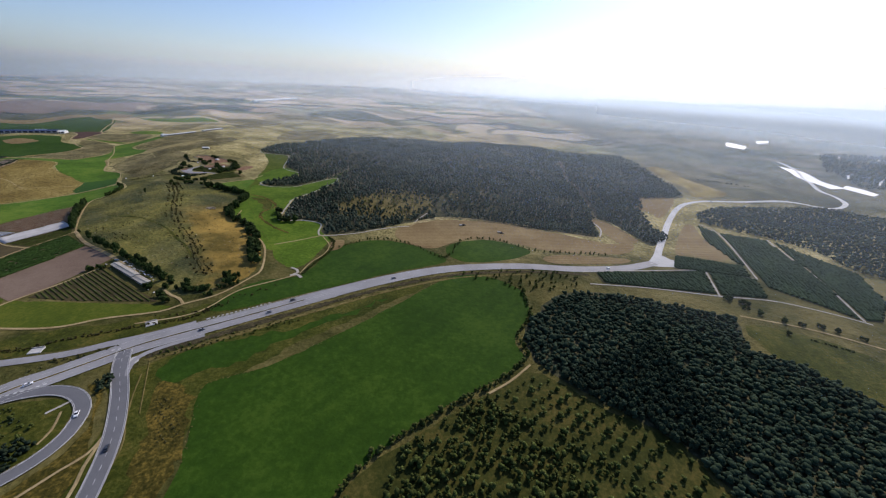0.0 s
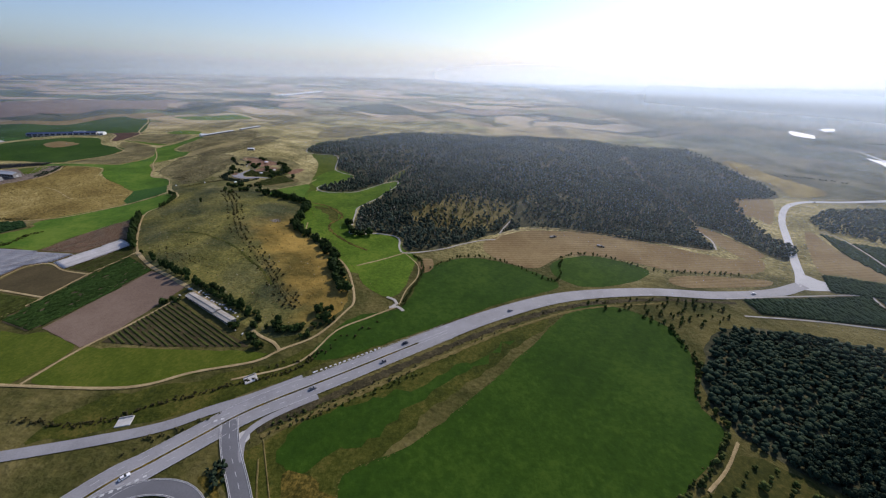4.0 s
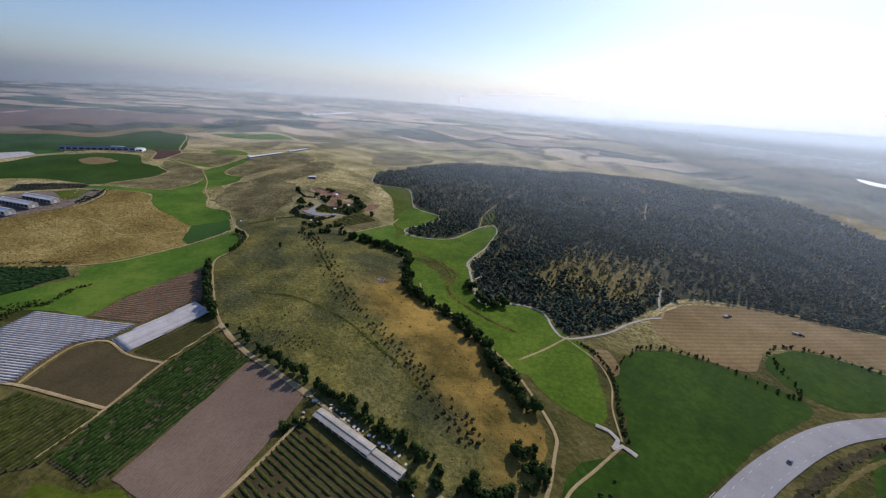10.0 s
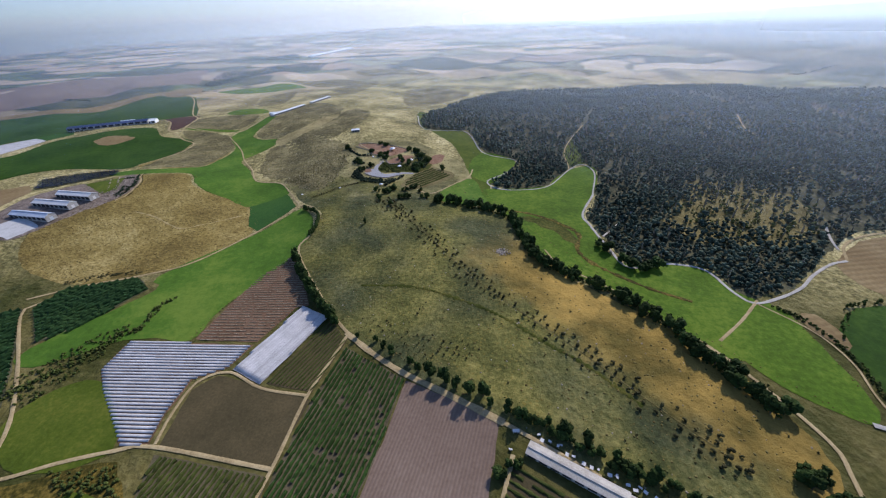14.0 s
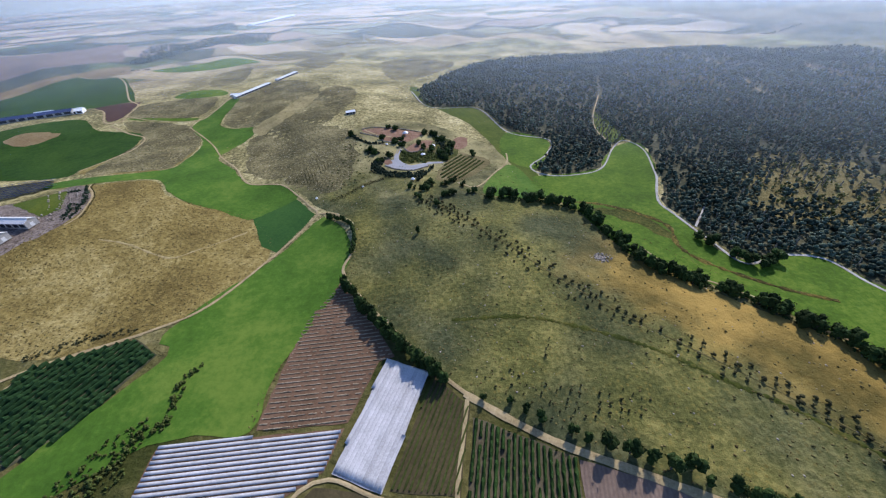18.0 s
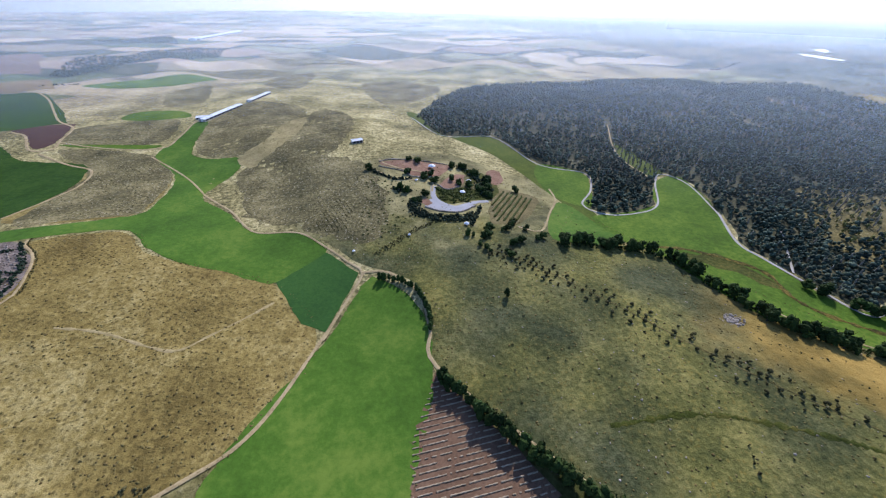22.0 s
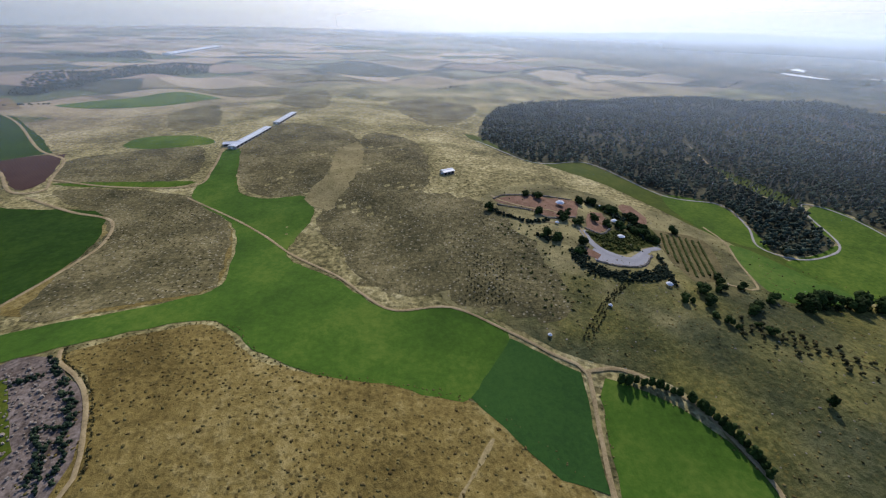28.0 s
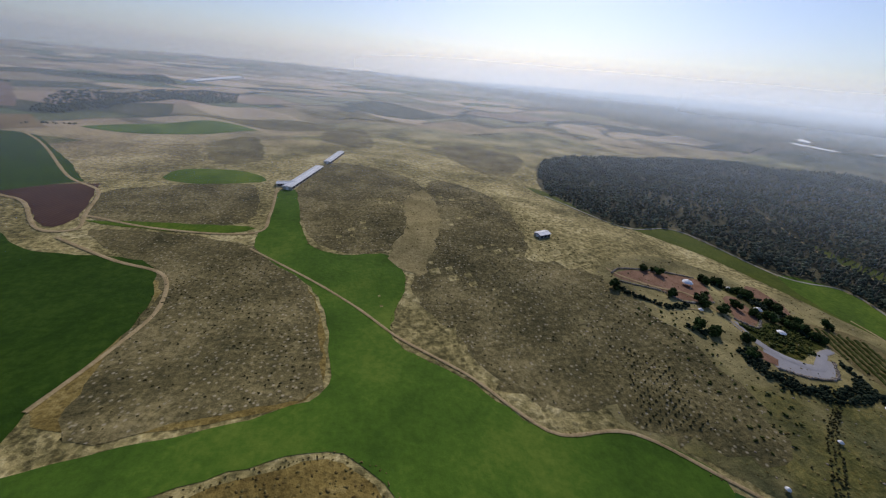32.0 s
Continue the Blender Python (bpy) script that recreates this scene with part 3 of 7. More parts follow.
# ---- fields ----
# the hill's sunny flank, beyond its line of bushes, is bleached orange
def bleach():
    nodes, links = M_RIDGE.node_tree.nodes, M_RIDGE.node_tree.links
    shade = nodes["Principled BSDF"]
    olive = shade.inputs["Base Color"].links[0].from_socket
    place = next(n for n in nodes if n.type == "TEX_COORD")
    fine = next(n for n in nodes if n.type == "TEX_NOISE")
    blur = nodes.new("ShaderNodeTexNoise")
    blur.inputs["Scale"].default_value, blur.inputs["Detail"].default_value = 0.06, 5.0
    links.new(place.outputs["Object"], blur.inputs["Vector"])
    shares = []
    for way, start, end in (((0.757, 0.654, 0), -8.0, 26.0), ((0.654, -0.757, 0), -75.0, -5.0)):
        dot = nodes.new("ShaderNodeVectorMath")
        dot.operation, dot.inputs[1].default_value = "DOT_PRODUCT", way
        links.new(place.outputs["Object"], dot.inputs[0])
        base = -300 * way[0] + 390 * way[1]
        shift = nodes.new("ShaderNodeMath")
        shift.operation, shift.inputs[1].default_value = "MULTIPLY_ADD", 50.0
        links.new(blur.outputs[0], shift.inputs[0])
        links.new(dot.outputs["Value"], shift.inputs[2])
        cut = nodes.new("ShaderNodeMapRange")
        cut.interpolation_type = "SMOOTHSTEP"
        cut.inputs[1].default_value, cut.inputs[2].default_value = base + start + 25, base + end + 25
        links.new(shift.outputs[0], cut.inputs[0])
        shares.append(cut.outputs[0])
    both = nodes.new("ShaderNodeMath")
    both.operation = "MULTIPLY"
    links.new(shares[0], both.inputs[0])
    links.new(shares[1], both.inputs[1])
    ramp = nodes.new("ShaderNodeValToRGB")
    for e, (at, c) in zip(ramp.color_ramp.elements, ((0.36, (0.10, 0.075, 0.016)), (0.62, (0.33, 0.215, 0.05)))):
        e.position, e.color = at, (*c, 1)
    links.new(fine.outputs[0], ramp.inputs[0])
    mixed = nodes.new("ShaderNodeMix")
    mixed.data_type = "RGBA"
    # broad drifts of greener and greyer growth
    drift = nodes.new("ShaderNodeTexNoise")
    drift.inputs["Scale"].default_value, drift.inputs["Detail"].default_value = 0.018, 3.0
    links.new(place.outputs["Object"], drift.inputs["Vector"])
    hue = nodes.new("ShaderNodeValToRGB")
    for e, (at, c) in zip(hue.color_ramp.elements, ((0.38, (0.58, 0.66, 0.78)), (0.62, (1.32, 1.26, 0.95)))):
        e.position, e.color = at, (*c, 1)
    links.new(drift.outputs[0], hue.inputs[0])
    drifted = nodes.new("ShaderNodeMix")
    drifted.data_type, drifted.blend_type, drifted.inputs[0].default_value = "RGBA", "MULTIPLY", 1.0
    links.new(olive, drifted.inputs[6])
    links.new(hue.outputs[0], drifted.inputs[7])
    olive = drifted.outputs[2]
    links.new(both.outputs[0], mixed.inputs[0])
    links.new(olive, mixed.inputs[6])
    links.new(ramp.outputs[0], mixed.inputs[7])
    # towards the hilltop the pasture dries out to straw
    split = nodes.new("ShaderNodeSeparateXYZ")
    links.new(place.outputs["Object"], split.inputs[0])
    up = nodes.new("ShaderNodeMath")
    up.operation, up.inputs[1].default_value = "MULTIPLY_ADD", 170.0
    links.new(blur.outputs[0], up.inputs[0])
    links.new(split.outputs["Y"], up.inputs[2])
    high = nodes.new("ShaderNodeMapRange")
    high.interpolation_type = "SMOOTHSTEP"
    high.inputs[1].default_value, high.inputs[2].default_value = 615.0, 705.0
    links.new(up.outputs[0], high.inputs[0])
    straw = nodes.new("ShaderNodeValToRGB")
    for e, (at, c) in zip(straw.color_ramp.elements, ((0.38, (0.105, 0.095, 0.038)), (0.62, (0.34, 0.288, 0.122)))):
        e.position, e.color = at, (*c, 1)
    links.new(fine.outputs[0], straw.inputs[0])
    dried = nodes.new("ShaderNodeMix")
    dried.data_type = "RGBA"
    links.new(high.outputs[0], dried.inputs[0])
    links.new(mixed.outputs[2], dried.inputs[6])
    links.new(straw.outputs[0], dried.inputs[7])
    links.new(dried.outputs[2], shade.inputs["Base Color"])


bleach()
RIDGE = [(-466, 446), (-430, 396), (-395, 358), (-359, 334), (-308, 309), (-258, 280), (-215, 258), (-190, 264), (-172, 295), (-178, 330), (-205, 372), (-250, 415), (-282, 470), (-290, 507), (-318, 530), (-326, 560), (-322, 612), (-345, 650), (-400, 700), (-450, 705), (-500, 680), (-534, 640), (-548, 592), (-520, 562), (-500, 535), (-480, 520), (-466, 500)]
field("hill_pasture", RIDGE, M_RIDGE, "long olive-green hill covered in rough pasture", 0.15)
WHEAT = [(-722, 460), (-708, 500), (-700, 530), (-694, 555), (-700, 570), (-716, 586), (-690, 592), (-661, 592), (-634, 563), (-558, 531), (-525, 479), (-546, 431), (-569, 414), (-625, 398), (-690, 420)]
field("stubble_hill", WHEAT, M_WHEAT, "low rounded hill of dry golden stubble grass", 0.2)
field("stubble_hill", [(-745, 622), (-700, 617), (-670, 625), (-666, 645), (-674, 705), (-716, 766), (-735, 760), (-770, 745), (-750, 700), (-762, 672), (-768, 640)], M_WHEAT, "dry golden hillside between green fields", 0.2)
field("scrub_slope", [(-690, 880), (-655, 975), (-584, 935), (-565, 844), (-593, 773), (-623, 746), (-672, 770)], M_SCRUB, "grey-brown stony scrub on a rounded hill", 0.2, 2)
field("scrub_slope", [(-555, 890), (-515, 880), (-505, 790), (-535, 700), (-585, 668), (-606, 662), (-612, 708), (-586, 757)], M_SCRUB, "dark grey stony scrub on a rounded hill", 0.2, 2)
field("scrub_slope", [(-820, 800), (-720, 772), (-676, 711), (-668, 644), (-671, 624), (-712, 621), (-750, 622), (-756, 671), (-757, 728)], M_SCRUB, "brown thistly slope between green fields", 0.28, 1.5)
field("scrub_slope", [(-827, 819), (-841, 880), (-789, 897), (-736, 894), (-722, 862), (-724, 809), (-775, 809)], M_SCRUB, "dark scrubby knoll above the track", 0.2, 2)
field("scrub_slope", [(-652, 1262), (-591, 1163), (-600, 1075), (-664, 1120)], M_SCRUB, "dark scrubby knoll on the far hills", 1.2, 3)
field("scrub_slope", [(-480, 1140), (-340, 1100), (-400, 980), (-460, 960)], M_SCRUB, "dark scrubby valley side by the wood", 0.5, 3)
field("scrub_slope", [(-890, 1300), (-760, 1360), (-640, 1330), (-700, 1260)], M_SCRUB, "dark scrub strip on the far plain", 3.0, 4)
field("scrub_slope", [(-720, 1500), (-520, 1560), (-440, 1480), (-600, 1400)], M_SCRUB, "dark scrub hollow on the far plain", 4.5, 4)
field("scrub_slope", [(-666, 1147), (-627, 1290), (-586, 1256), (-597, 1090)], M_SCRUB, "dark scrubby hollow beyond the sheds", 0.4, 3)
field("scrub_slope", [(-812, 1085), (-764, 1136), (-736, 1003), (-780, 981)], M_SCRUB, "dark scrub above the thin green plot", 0.4, 3)
field("scrub_slope", [(-596, 652), (-586, 612), (-552, 597), (-524, 574), (-498, 556), (-482, 575), (-478, 620), (-488, 668), (-515, 705), (-548, 708), (-578, 680)], M_SCRUB, "brown thistly slope below the hilltop", 0.24, 5)
field("straw_gully", [(-590, 845), (-565, 863), (-570, 789), (-594, 731), (-604, 713), (-623, 737), (-602, 779)], M_STRAW, "bare straw-coloured gully between scrub hills", 0.55, 2.5)
field("crop_field", [(-691, 878), (-675, 763), (-623, 742), (-617, 707), (-633, 657), (-603, 622), (-580, 592), (-546, 584), (-524, 558), (-553, 530), (-584, 542), (-616, 555), (-638, 569), (-661, 595), (-690, 596), (-720, 592), (-760, 588), (-768, 606), (-740, 612), (-699, 615), (-668, 624), (-664, 644), (-672, 705), (-712, 766), (-707, 817), (-706, 876)], M_GREEN, "winding valley field of bright green young cereal")
field("crop_field", [(-524, 555), (-502, 527), (-521, 482), (-535, 491), (-554, 530)], M_DARKGREEN, "darker blue-green corner plot of the valley field", 0.4, 0.5, False)
field("crop_field", [(-488, 516), (-469, 489), (-468, 442), (-490, 381), (-494, 350), (-530, 349), (-573, 325), (-590, 337), (-552, 394), (-562, 410), (-522, 474), (-499, 517)], M_GREEN, "long tapering strip of bright green crop")

field("crop_field", [(-1140, 660), (-1019, 673), (-1020, 751), (-986, 780), (-901, 823), (-842, 776), (-775, 755), (-757, 722), (-754, 690), (-760, 662), (-768, 640), (-775, 622), (-860, 633), (-915, 616), (-960, 560), (-1140, 540)], M_GREEN2, "broad green crop field below the cowshed", 0.32)
field("fallow_island", [(-936, 745), (-927, 774), (-879, 764), (-896, 728)], M_STUBBLE, "bare tan patch left in the green field", 0.42, 2)
field("scrub_slope", [(-1081, 744), (-1138, 829), (-1082, 848), (-1017, 791), (-1038, 758)], M_DARKGREEN, "dark green plot beside the cowshed", 0.36, 1, False)
field("crop_field", [(-890, 562), (-858, 576), (-822, 548), (-806, 505), (-860, 490), (-930, 530)], M_STUBBLE, "tan fallow corner beside the barns", 0.36, 1, False)
field("crop_field", [(-1600, 900), (-1380, 957), (-1196, 1024), (-1137, 1155), (-1050, 1120), (-982, 1070), (-905, 965), (-870, 908), (-905, 880), (-960, 862), (-1040, 812), (-1111, 748), (-1220, 690), (-1500, 700)], M_GREEN2, "wide green crop field before the far plain", 0.5, 0.8, False)
field("harvested_field", [(-1600, 925), (-1395, 977), (-1250, 1042), (-1139, 1190), (-1090, 1256), (-1000, 1120), (-1052, 1122), (-1137, 1158), (-1196, 1027), (-1380, 960), (-1600, 905)], M_STUBBLE, "narrow pale strip behind the green field", 0.55, 0.8, False)
field("bare_plain", [(-2000, 1430), (-1761, 1580), (-1331, 1650), (-1135, 1310), (-1240, 1200), (-1310, 1150), (-1429, 1010), (-1700, 960)], M_PLOUGH, "pinkish bare fields of the far plain", 0.6, 3, False, step=20)
field("ploughed_field", [(-912, 881), (-862, 902), (-852, 888), (-836, 820), (-850, 809), (-882, 854)], M_RED, "bare red-brown ploughed field", 0.35)
field("crop_field", [(-815, 924), (-805, 955), (-748, 940), (-720, 905), (-755, 896), (-790, 902)], M_BRIGHT, "small bright green plot in dry hills", 0.3)
field("crop_field", [(-978, 1172), (-826, 1254), (-770, 1197), (-856, 1146), (-940, 1135)], M_BRIGHT, "long thin green plot on the far plain", 1.8)
field("crop_field", [(-828, 816), (-721, 800), (-734, 790), (-779, 798)], M_BRIGHT, "thin strip of green crop beside a track", 0.3)
field("meadow", [(-313, 558), (-300, 570), (-270, 572), (-243, 576), (-228, 568), (-205, 555), (-221, 515), (-221, 490), (-212, 440), (-180, 441), (-154, 437), (-147, 412), (-138, 403), (-128, 393), (-129, 340), (-139, 316), (-163, 331), (-181, 358), (-226, 418), (-268, 476)], M_BRIGHT, "bright green meadow along the valley floor")
field("meadow", [(-318, 542), (-293, 511), (-285, 472), (-274, 440), (-250, 421), (-226, 401), (-205, 377), (-184, 352), (-176, 350), (-176, 364), (-224, 420), (-266, 478), (-308, 560)], M_BRIGHT, "bright green meadow edge under the stream trees", 0.28)
field("meadow", [(-212, 620), (-186, 618), (-206, 553), (-243, 574)], M_BRIGHT, "bright green meadow tongue between woods", 0.34)
field("meadow", [(-314, 676), (-274, 655), (-285, 615), (-306, 585), (-330, 620)], M_BRIGHT, "small bright green meadow against the wood", 0.34)
field("meadow", [(-425, 900), (-410, 880), (-404, 770), (-372, 766), (-340, 758), (-314, 676), (-305, 600), (-308, 560), (-320, 570), (-335, 640), (-352, 700), (-386, 755), (-412, 800), (-425, 860)], M_LIGHTGREEN, "dull green valley strip along the edge of the wood", 0.25)
field("meadow", [(-328, 596), (-313, 552), (-311, 528), (-362, 538)], M_GREEN, "triangular dull green plot below the hilltop", 0.3)
field("crop_field", [(-115, 367), (-83, 397), (-43, 396), (8, 358), (-44, 322), (-96, 284), (-140, 254), (-165, 240), (-176, 247), (-160, 286), (-131, 300), (-122, 320)], M_GREEN2, "dark green crop field beside the highway")
field("crop_field", [(24, 415), (62, 426), (104, 399), (70, 368), (24, 358), (5, 388)], M_GREEN2, "small dark green field bordered by shrubs")
field("harvested_field", [(-60, 436), (-43, 460), (-3, 484), (58, 493), (100, 486), (150, 468), (183, 449), (209, 440), (239, 443), (222, 414), (188, 403), (126, 403), (75, 426), (27, 423), (-8, 388), (-48, 404)], M_STUBBLE, "harvested tan field at the foot of the wood")
field("harvested_field", [(126, 390), (212, 394), (198, 380), (122, 369)], M_STUBBLE, "narrow harvested strip above the highway", 0.3)
field("harvested_field", [(338, 656), (380, 690), (414, 693), (400, 655), (331, 560), (325, 585), (312, 611)], M_STUBBLE, "tan field inside the road bend", 0.3)
field("harvested_field", [(216, 531), (237, 527), (252, 468), (247, 450), (222, 446)], M_STUBBLE, "tan field reaching into the wood", 0.3)
field("harvested_field", [(280, 420), (339, 515), (366, 538), (345, 469), (347, 427), (325, 405), (297, 415)], M_STUBBLE, "pale terraced plot beside the road", 0.3)
BIG = [(-111, 122), (-119, 142), (-130, 164), (-122, 175), (-94, 194), (-35, 262), (9, 318), (43, 329), (80, 305), (79, 265), (65, 235), (68, 212), (40, 186), (1, 155), (-23, 128), (-33, 112), (-40, 60), (-60, -20), (-104, -20), (-104, 60), (-106, 100)]
field("crop_field", BIG, M_GREEN2, "large dark green crop field below the highway")
field("crop_field", [(-160, 170), (-165, 186), (-150, 202), (-108, 224), (-60, 258), (-42, 275), (-62, 252), (-101, 213), (-119, 194), (-135, 180), (-147, 171)], M_GREEN2, "narrow green strip along the highway verge", 0.28, 3.5)
field("verge", [(-156, 166), (-140, 166), (-131, 160), (-121, 142), (-112, 121), (-108, 100), (-118, 80), (-128, 110), (-142, 142)], M_WEEDS, "orange weedy patch with young plants", 0.3, 3)
field("verge", [(-232, 140), (-218, 147), (-204, 151), (-191, 148), (-183, 138), (-181, 125), (-190, 108), (-225, 92), (-260, 100)], M_VERGE, "olive grass inside the loop ramp", 0.2, 1)
field("verge", [(-196, 163), (-184, 160), (-168, 136), (-150, 104), (-136, 40), (-160, 30), (-176, 90), (-170, 115), (-170, 135), (-182, 152)], M_WEEDS, "straw and weeds between ramp and side road", 0.2, 1)
field("verge", [(-185, 165), (-150, 205), (-100, 245), (-40, 290), (-10, 300), (-60, 245), (-100, 200), (-120, 155), (-108, 60), (-118, 10), (-150, 90), (-165, 150)], M_VERGE, "weedy olive and straw verge by the highway", 0.12, 2)
field("verge", [(-280, 196), (-240, 213), (-200, 232), (-172, 255), (-150, 275), (-135, 258), (-170, 233), (-205, 205), (-250, 182), (-290, 170)], M_VERGE, "rough weedy strip between road and track", 0.12, 2)
field("clearing", [(262, 275), (314, 264), (345, 225), (310, 170), (283, 195), (262, 235)], M_VERGE, "olive grass clearing beside the pine wood", 0.25, 2)
field("crop_field", [(-325, 231), (-313, 234), (-216, 242), (-205, 240), (-214, 232), (-270, 207), (-326, 203)], M_LIGHTGREEN, "yellow-green field at the farm track")
field("crop_field", [(-362, 243), (-330, 231), (-336, 204), (-345, 202), (-400, 238), (-374, 240)], M_LIGHTGREEN, "yellow-green field corner at the farm track")
field("crop_field", [(-553, 296), (-527, 319), (-485, 284), (-523, 271)], M_LIGHTGREEN, "mown yellow-green field with curved swaths")
field("scrub_slope", [(-505, 272), (-480, 277), (-465, 265), (-454, 246), (-450, 225), (-530, 225), (-530, 258)], M_WEEDS, "dark weedy corner below the track", 0.2, 2)
field("crop_field", [(-492, 262), (-476, 265), (-466, 252), (-462, 234), (-492, 238)], M_LIGHTGREEN, "small yellow-green vine plot in the weeds", 0.34, 1)
PLOUGH = [(-356, 327), (-308, 308), (-320, 241), (-327, 233), (-370, 247), (-362.5, 289)]
field("ploughed_field", PLOUGH, M_PLOUGH, "bare lilac-brown ploughed field", 0.3, 0.4, False)
ORCHARD = [(-304, 288), (-219, 246), (-280, 239), (-318, 239), (-312, 265)]
field("orchard_plot", ORCHARD, M_BROWNSQ, "brown orchard plot in rows", 0.3, 0.4, False)
VINEYARD = [(-395, 348), (-357, 328), (-363, 288), (-371, 252), (-377, 243), (-404.5, 250), (-405, 279), (-402, 312)]
field("vineyard_plot", VINEYARD, M_VINESOIL, "vineyard plot of brown soil", 0.3, 0.4, False)
VINE_LOWER = [(-464, 283), (-407, 277), (-406, 248), (-425, 238), (-455, 252)]
field("vineyard_plot", VINE_LOWER, M_VINESOIL, "lower vineyard plot of brown soil", 0.3, 0.4, False)
BROWN_SQ = [(-460, 326), (-403, 314), (-407, 281), (-465, 287), (-469, 316)]
field("ploughed_field", BROWN_SQ, M_BROWNSQ, "square dark brown fallow plot", 0.3, 0.4, False)
OLIVE_STRIP = [(-412, 370), (-396, 353), (-404, 318), (-431, 322)]
field("crop_field", OLIVE_STRIP, M_BROWNSQ, "narrow plot of olive-green crop rows", 0.3, 0.4, False)
BROWN_ROWS = [(-467, 444), (-444, 407), (-431, 383), (-439, 381), (-451, 350), (-491, 350), (-488, 379), (-483, 414)]
field("ploughed_field", BROWN_ROWS, M_BROWNROW, "brown field planted in neat pale rows", 0.3, 0.4, False)
NET_BIG = [(-531, 347), (-452, 348), (-457, 331), (-473, 322), (-473, 302), (-470, 287), (-483, 285), (-518, 313), (-531, 326)]
field("crop_field", NET_BIG, M_BROWNROW, "dark soil between rows of plastic tunnels", 0.25, 0.4, False)
NET_STRIP = [(-435, 382), (-414, 372), (-434, 321), (-454, 330)]
DARK_ORCH = [(-622, 393), (-576, 408), (-558, 396), (-575, 355), (-591, 342), (-625, 371)]
field("orchard_plot", DARK_ORCH, M_FOREST, "dark citrus orchard plot", 0.25, 0.4, False)
DARK_ORCH2 = [(-634, 372), (-583, 322), (-560, 296), (-600, 270), (-680, 340)]
field("orchard_plot", DARK_ORCH2, M_FOREST, "dark citrus orchard plot beyond the track", 0.25, 0.4, False)
YARD = [(-737, 587), (-718, 587), (-709, 574), (-698, 561), (-690, 545), (-689, 526), (-705, 492), (-732, 448), (-770, 462), (-790, 490), (-796, 529), (-769, 557), (-735, 560)]
field("farm_yard", [(-733, 448), (-722, 468), (-752, 482), (-772, 462)], M_CONCRETE, "pale concrete apron before the barns", 0.5, 0.6, False)
field("farm_yard", YARD, M_YARD, "grey gravel farm yard", 0.3, 1.5)
field("plaza", [(-478, 682), (-466, 686), (-437, 681), (-411, 673), (-416, 660), (-427, 648), (-449, 650), (-457, 663), (-476, 676)], M_PLAZA, "pink-brown trodden earth on the hilltop", 0.3, 1)
field("plaza", [(-413, 651), (-400, 651), (-405, 637), (-412, 628), (-423, 622), (-430, 629), (-422, 640)], M_PLAZA, "pink-brown earth court between hilltop trees", 0.3, 1)
field("plaza", [(-373, 664), (-361, 662), (-366, 637), (-381, 632)], M_PLAZA, "bare reddish earth bank behind the hilltop", 0.3, 1)
field("hilltop_bank", [(-432, 627), (-420, 621), (-408, 626), (-398, 622), (-393, 604), (-402, 601), (-412, 600), (-424, 595), (-433, 601), (-435, 614)], M_VERGE, "green overgrown bank inside the car park curve", 0.3, 1)
field("hilltop_bank", [(-402, 668), (-384, 662), (-374, 640), (-380, 612), (-395, 604), (-396, 640)], M_VERGE, "shaded green ground under hilltop trees", 0.3, 2)
field("car_park", [(-441, 606), (-432, 597), (-422, 592), (-409, 598), (-406, 592), (-421, 583), (-436, 586), (-447, 594)], M_ROAD, "pale gravel parking bay on the hilltop", 0.4, 0.6, True, "car park")
field("terrace_plot", [(-373, 622), (-346, 603), (-376, 563), (-400, 563), (-393, 594)], M_TERRACE, "pale soil of the planted terraces", 0.25, 2)
ribbon("car_park", [(-434, 628), (-437, 616), (-437, 605), (-431, 595), (-422, 589), (-409, 595), (-402, 598), (-392, 599)], 4.2, M_ROAD, "pale gravel car park curving round the hilltop", 0.45, 0.2, "car park")
field("plaza", [(-445, 608), (-440, 598), (-446, 595), (-450, 602)], M_PLAZA, "red-brown earth bed beside the car park", 0.5, 0.6)
field("crop_field", [(-760, 556), (-728, 578), (-707, 541), (-713, 529)], M_LIGHTGREEN, "small green triangle between yard and panels", 0.45, 0.5, False)

field("harvested_field", [(471, 908), (500, 920), (520, 840), (545, 738), (470, 708), (478, 763)], M_WHEAT, "tan strip along the far edge of the wood", 0.4, 2)

# ---- orchards east of the road ----
ORCH_E = ([(163, 353), (286, 374), (270, 326), (164, 332)], [(291, 371), (333, 363), (318, 324), (274, 324)], [(276, 412), (341, 395), (331, 366), (256, 377)],
          [(374, 535), (382, 507), (345, 395), (340, 400), (344, 467)], [(387, 506), (438, 490), (417, 400), (380, 298), (336, 346), (347, 390)], [(446, 488), (470, 395), (439, 335), (398, 298), (385, 298), (421, 402)])
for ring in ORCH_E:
    field("orchard_plot", ring, M_ORCHSOIL, "soil of a dense orchard block with shade in its colour", 0.25, 0.5, False)

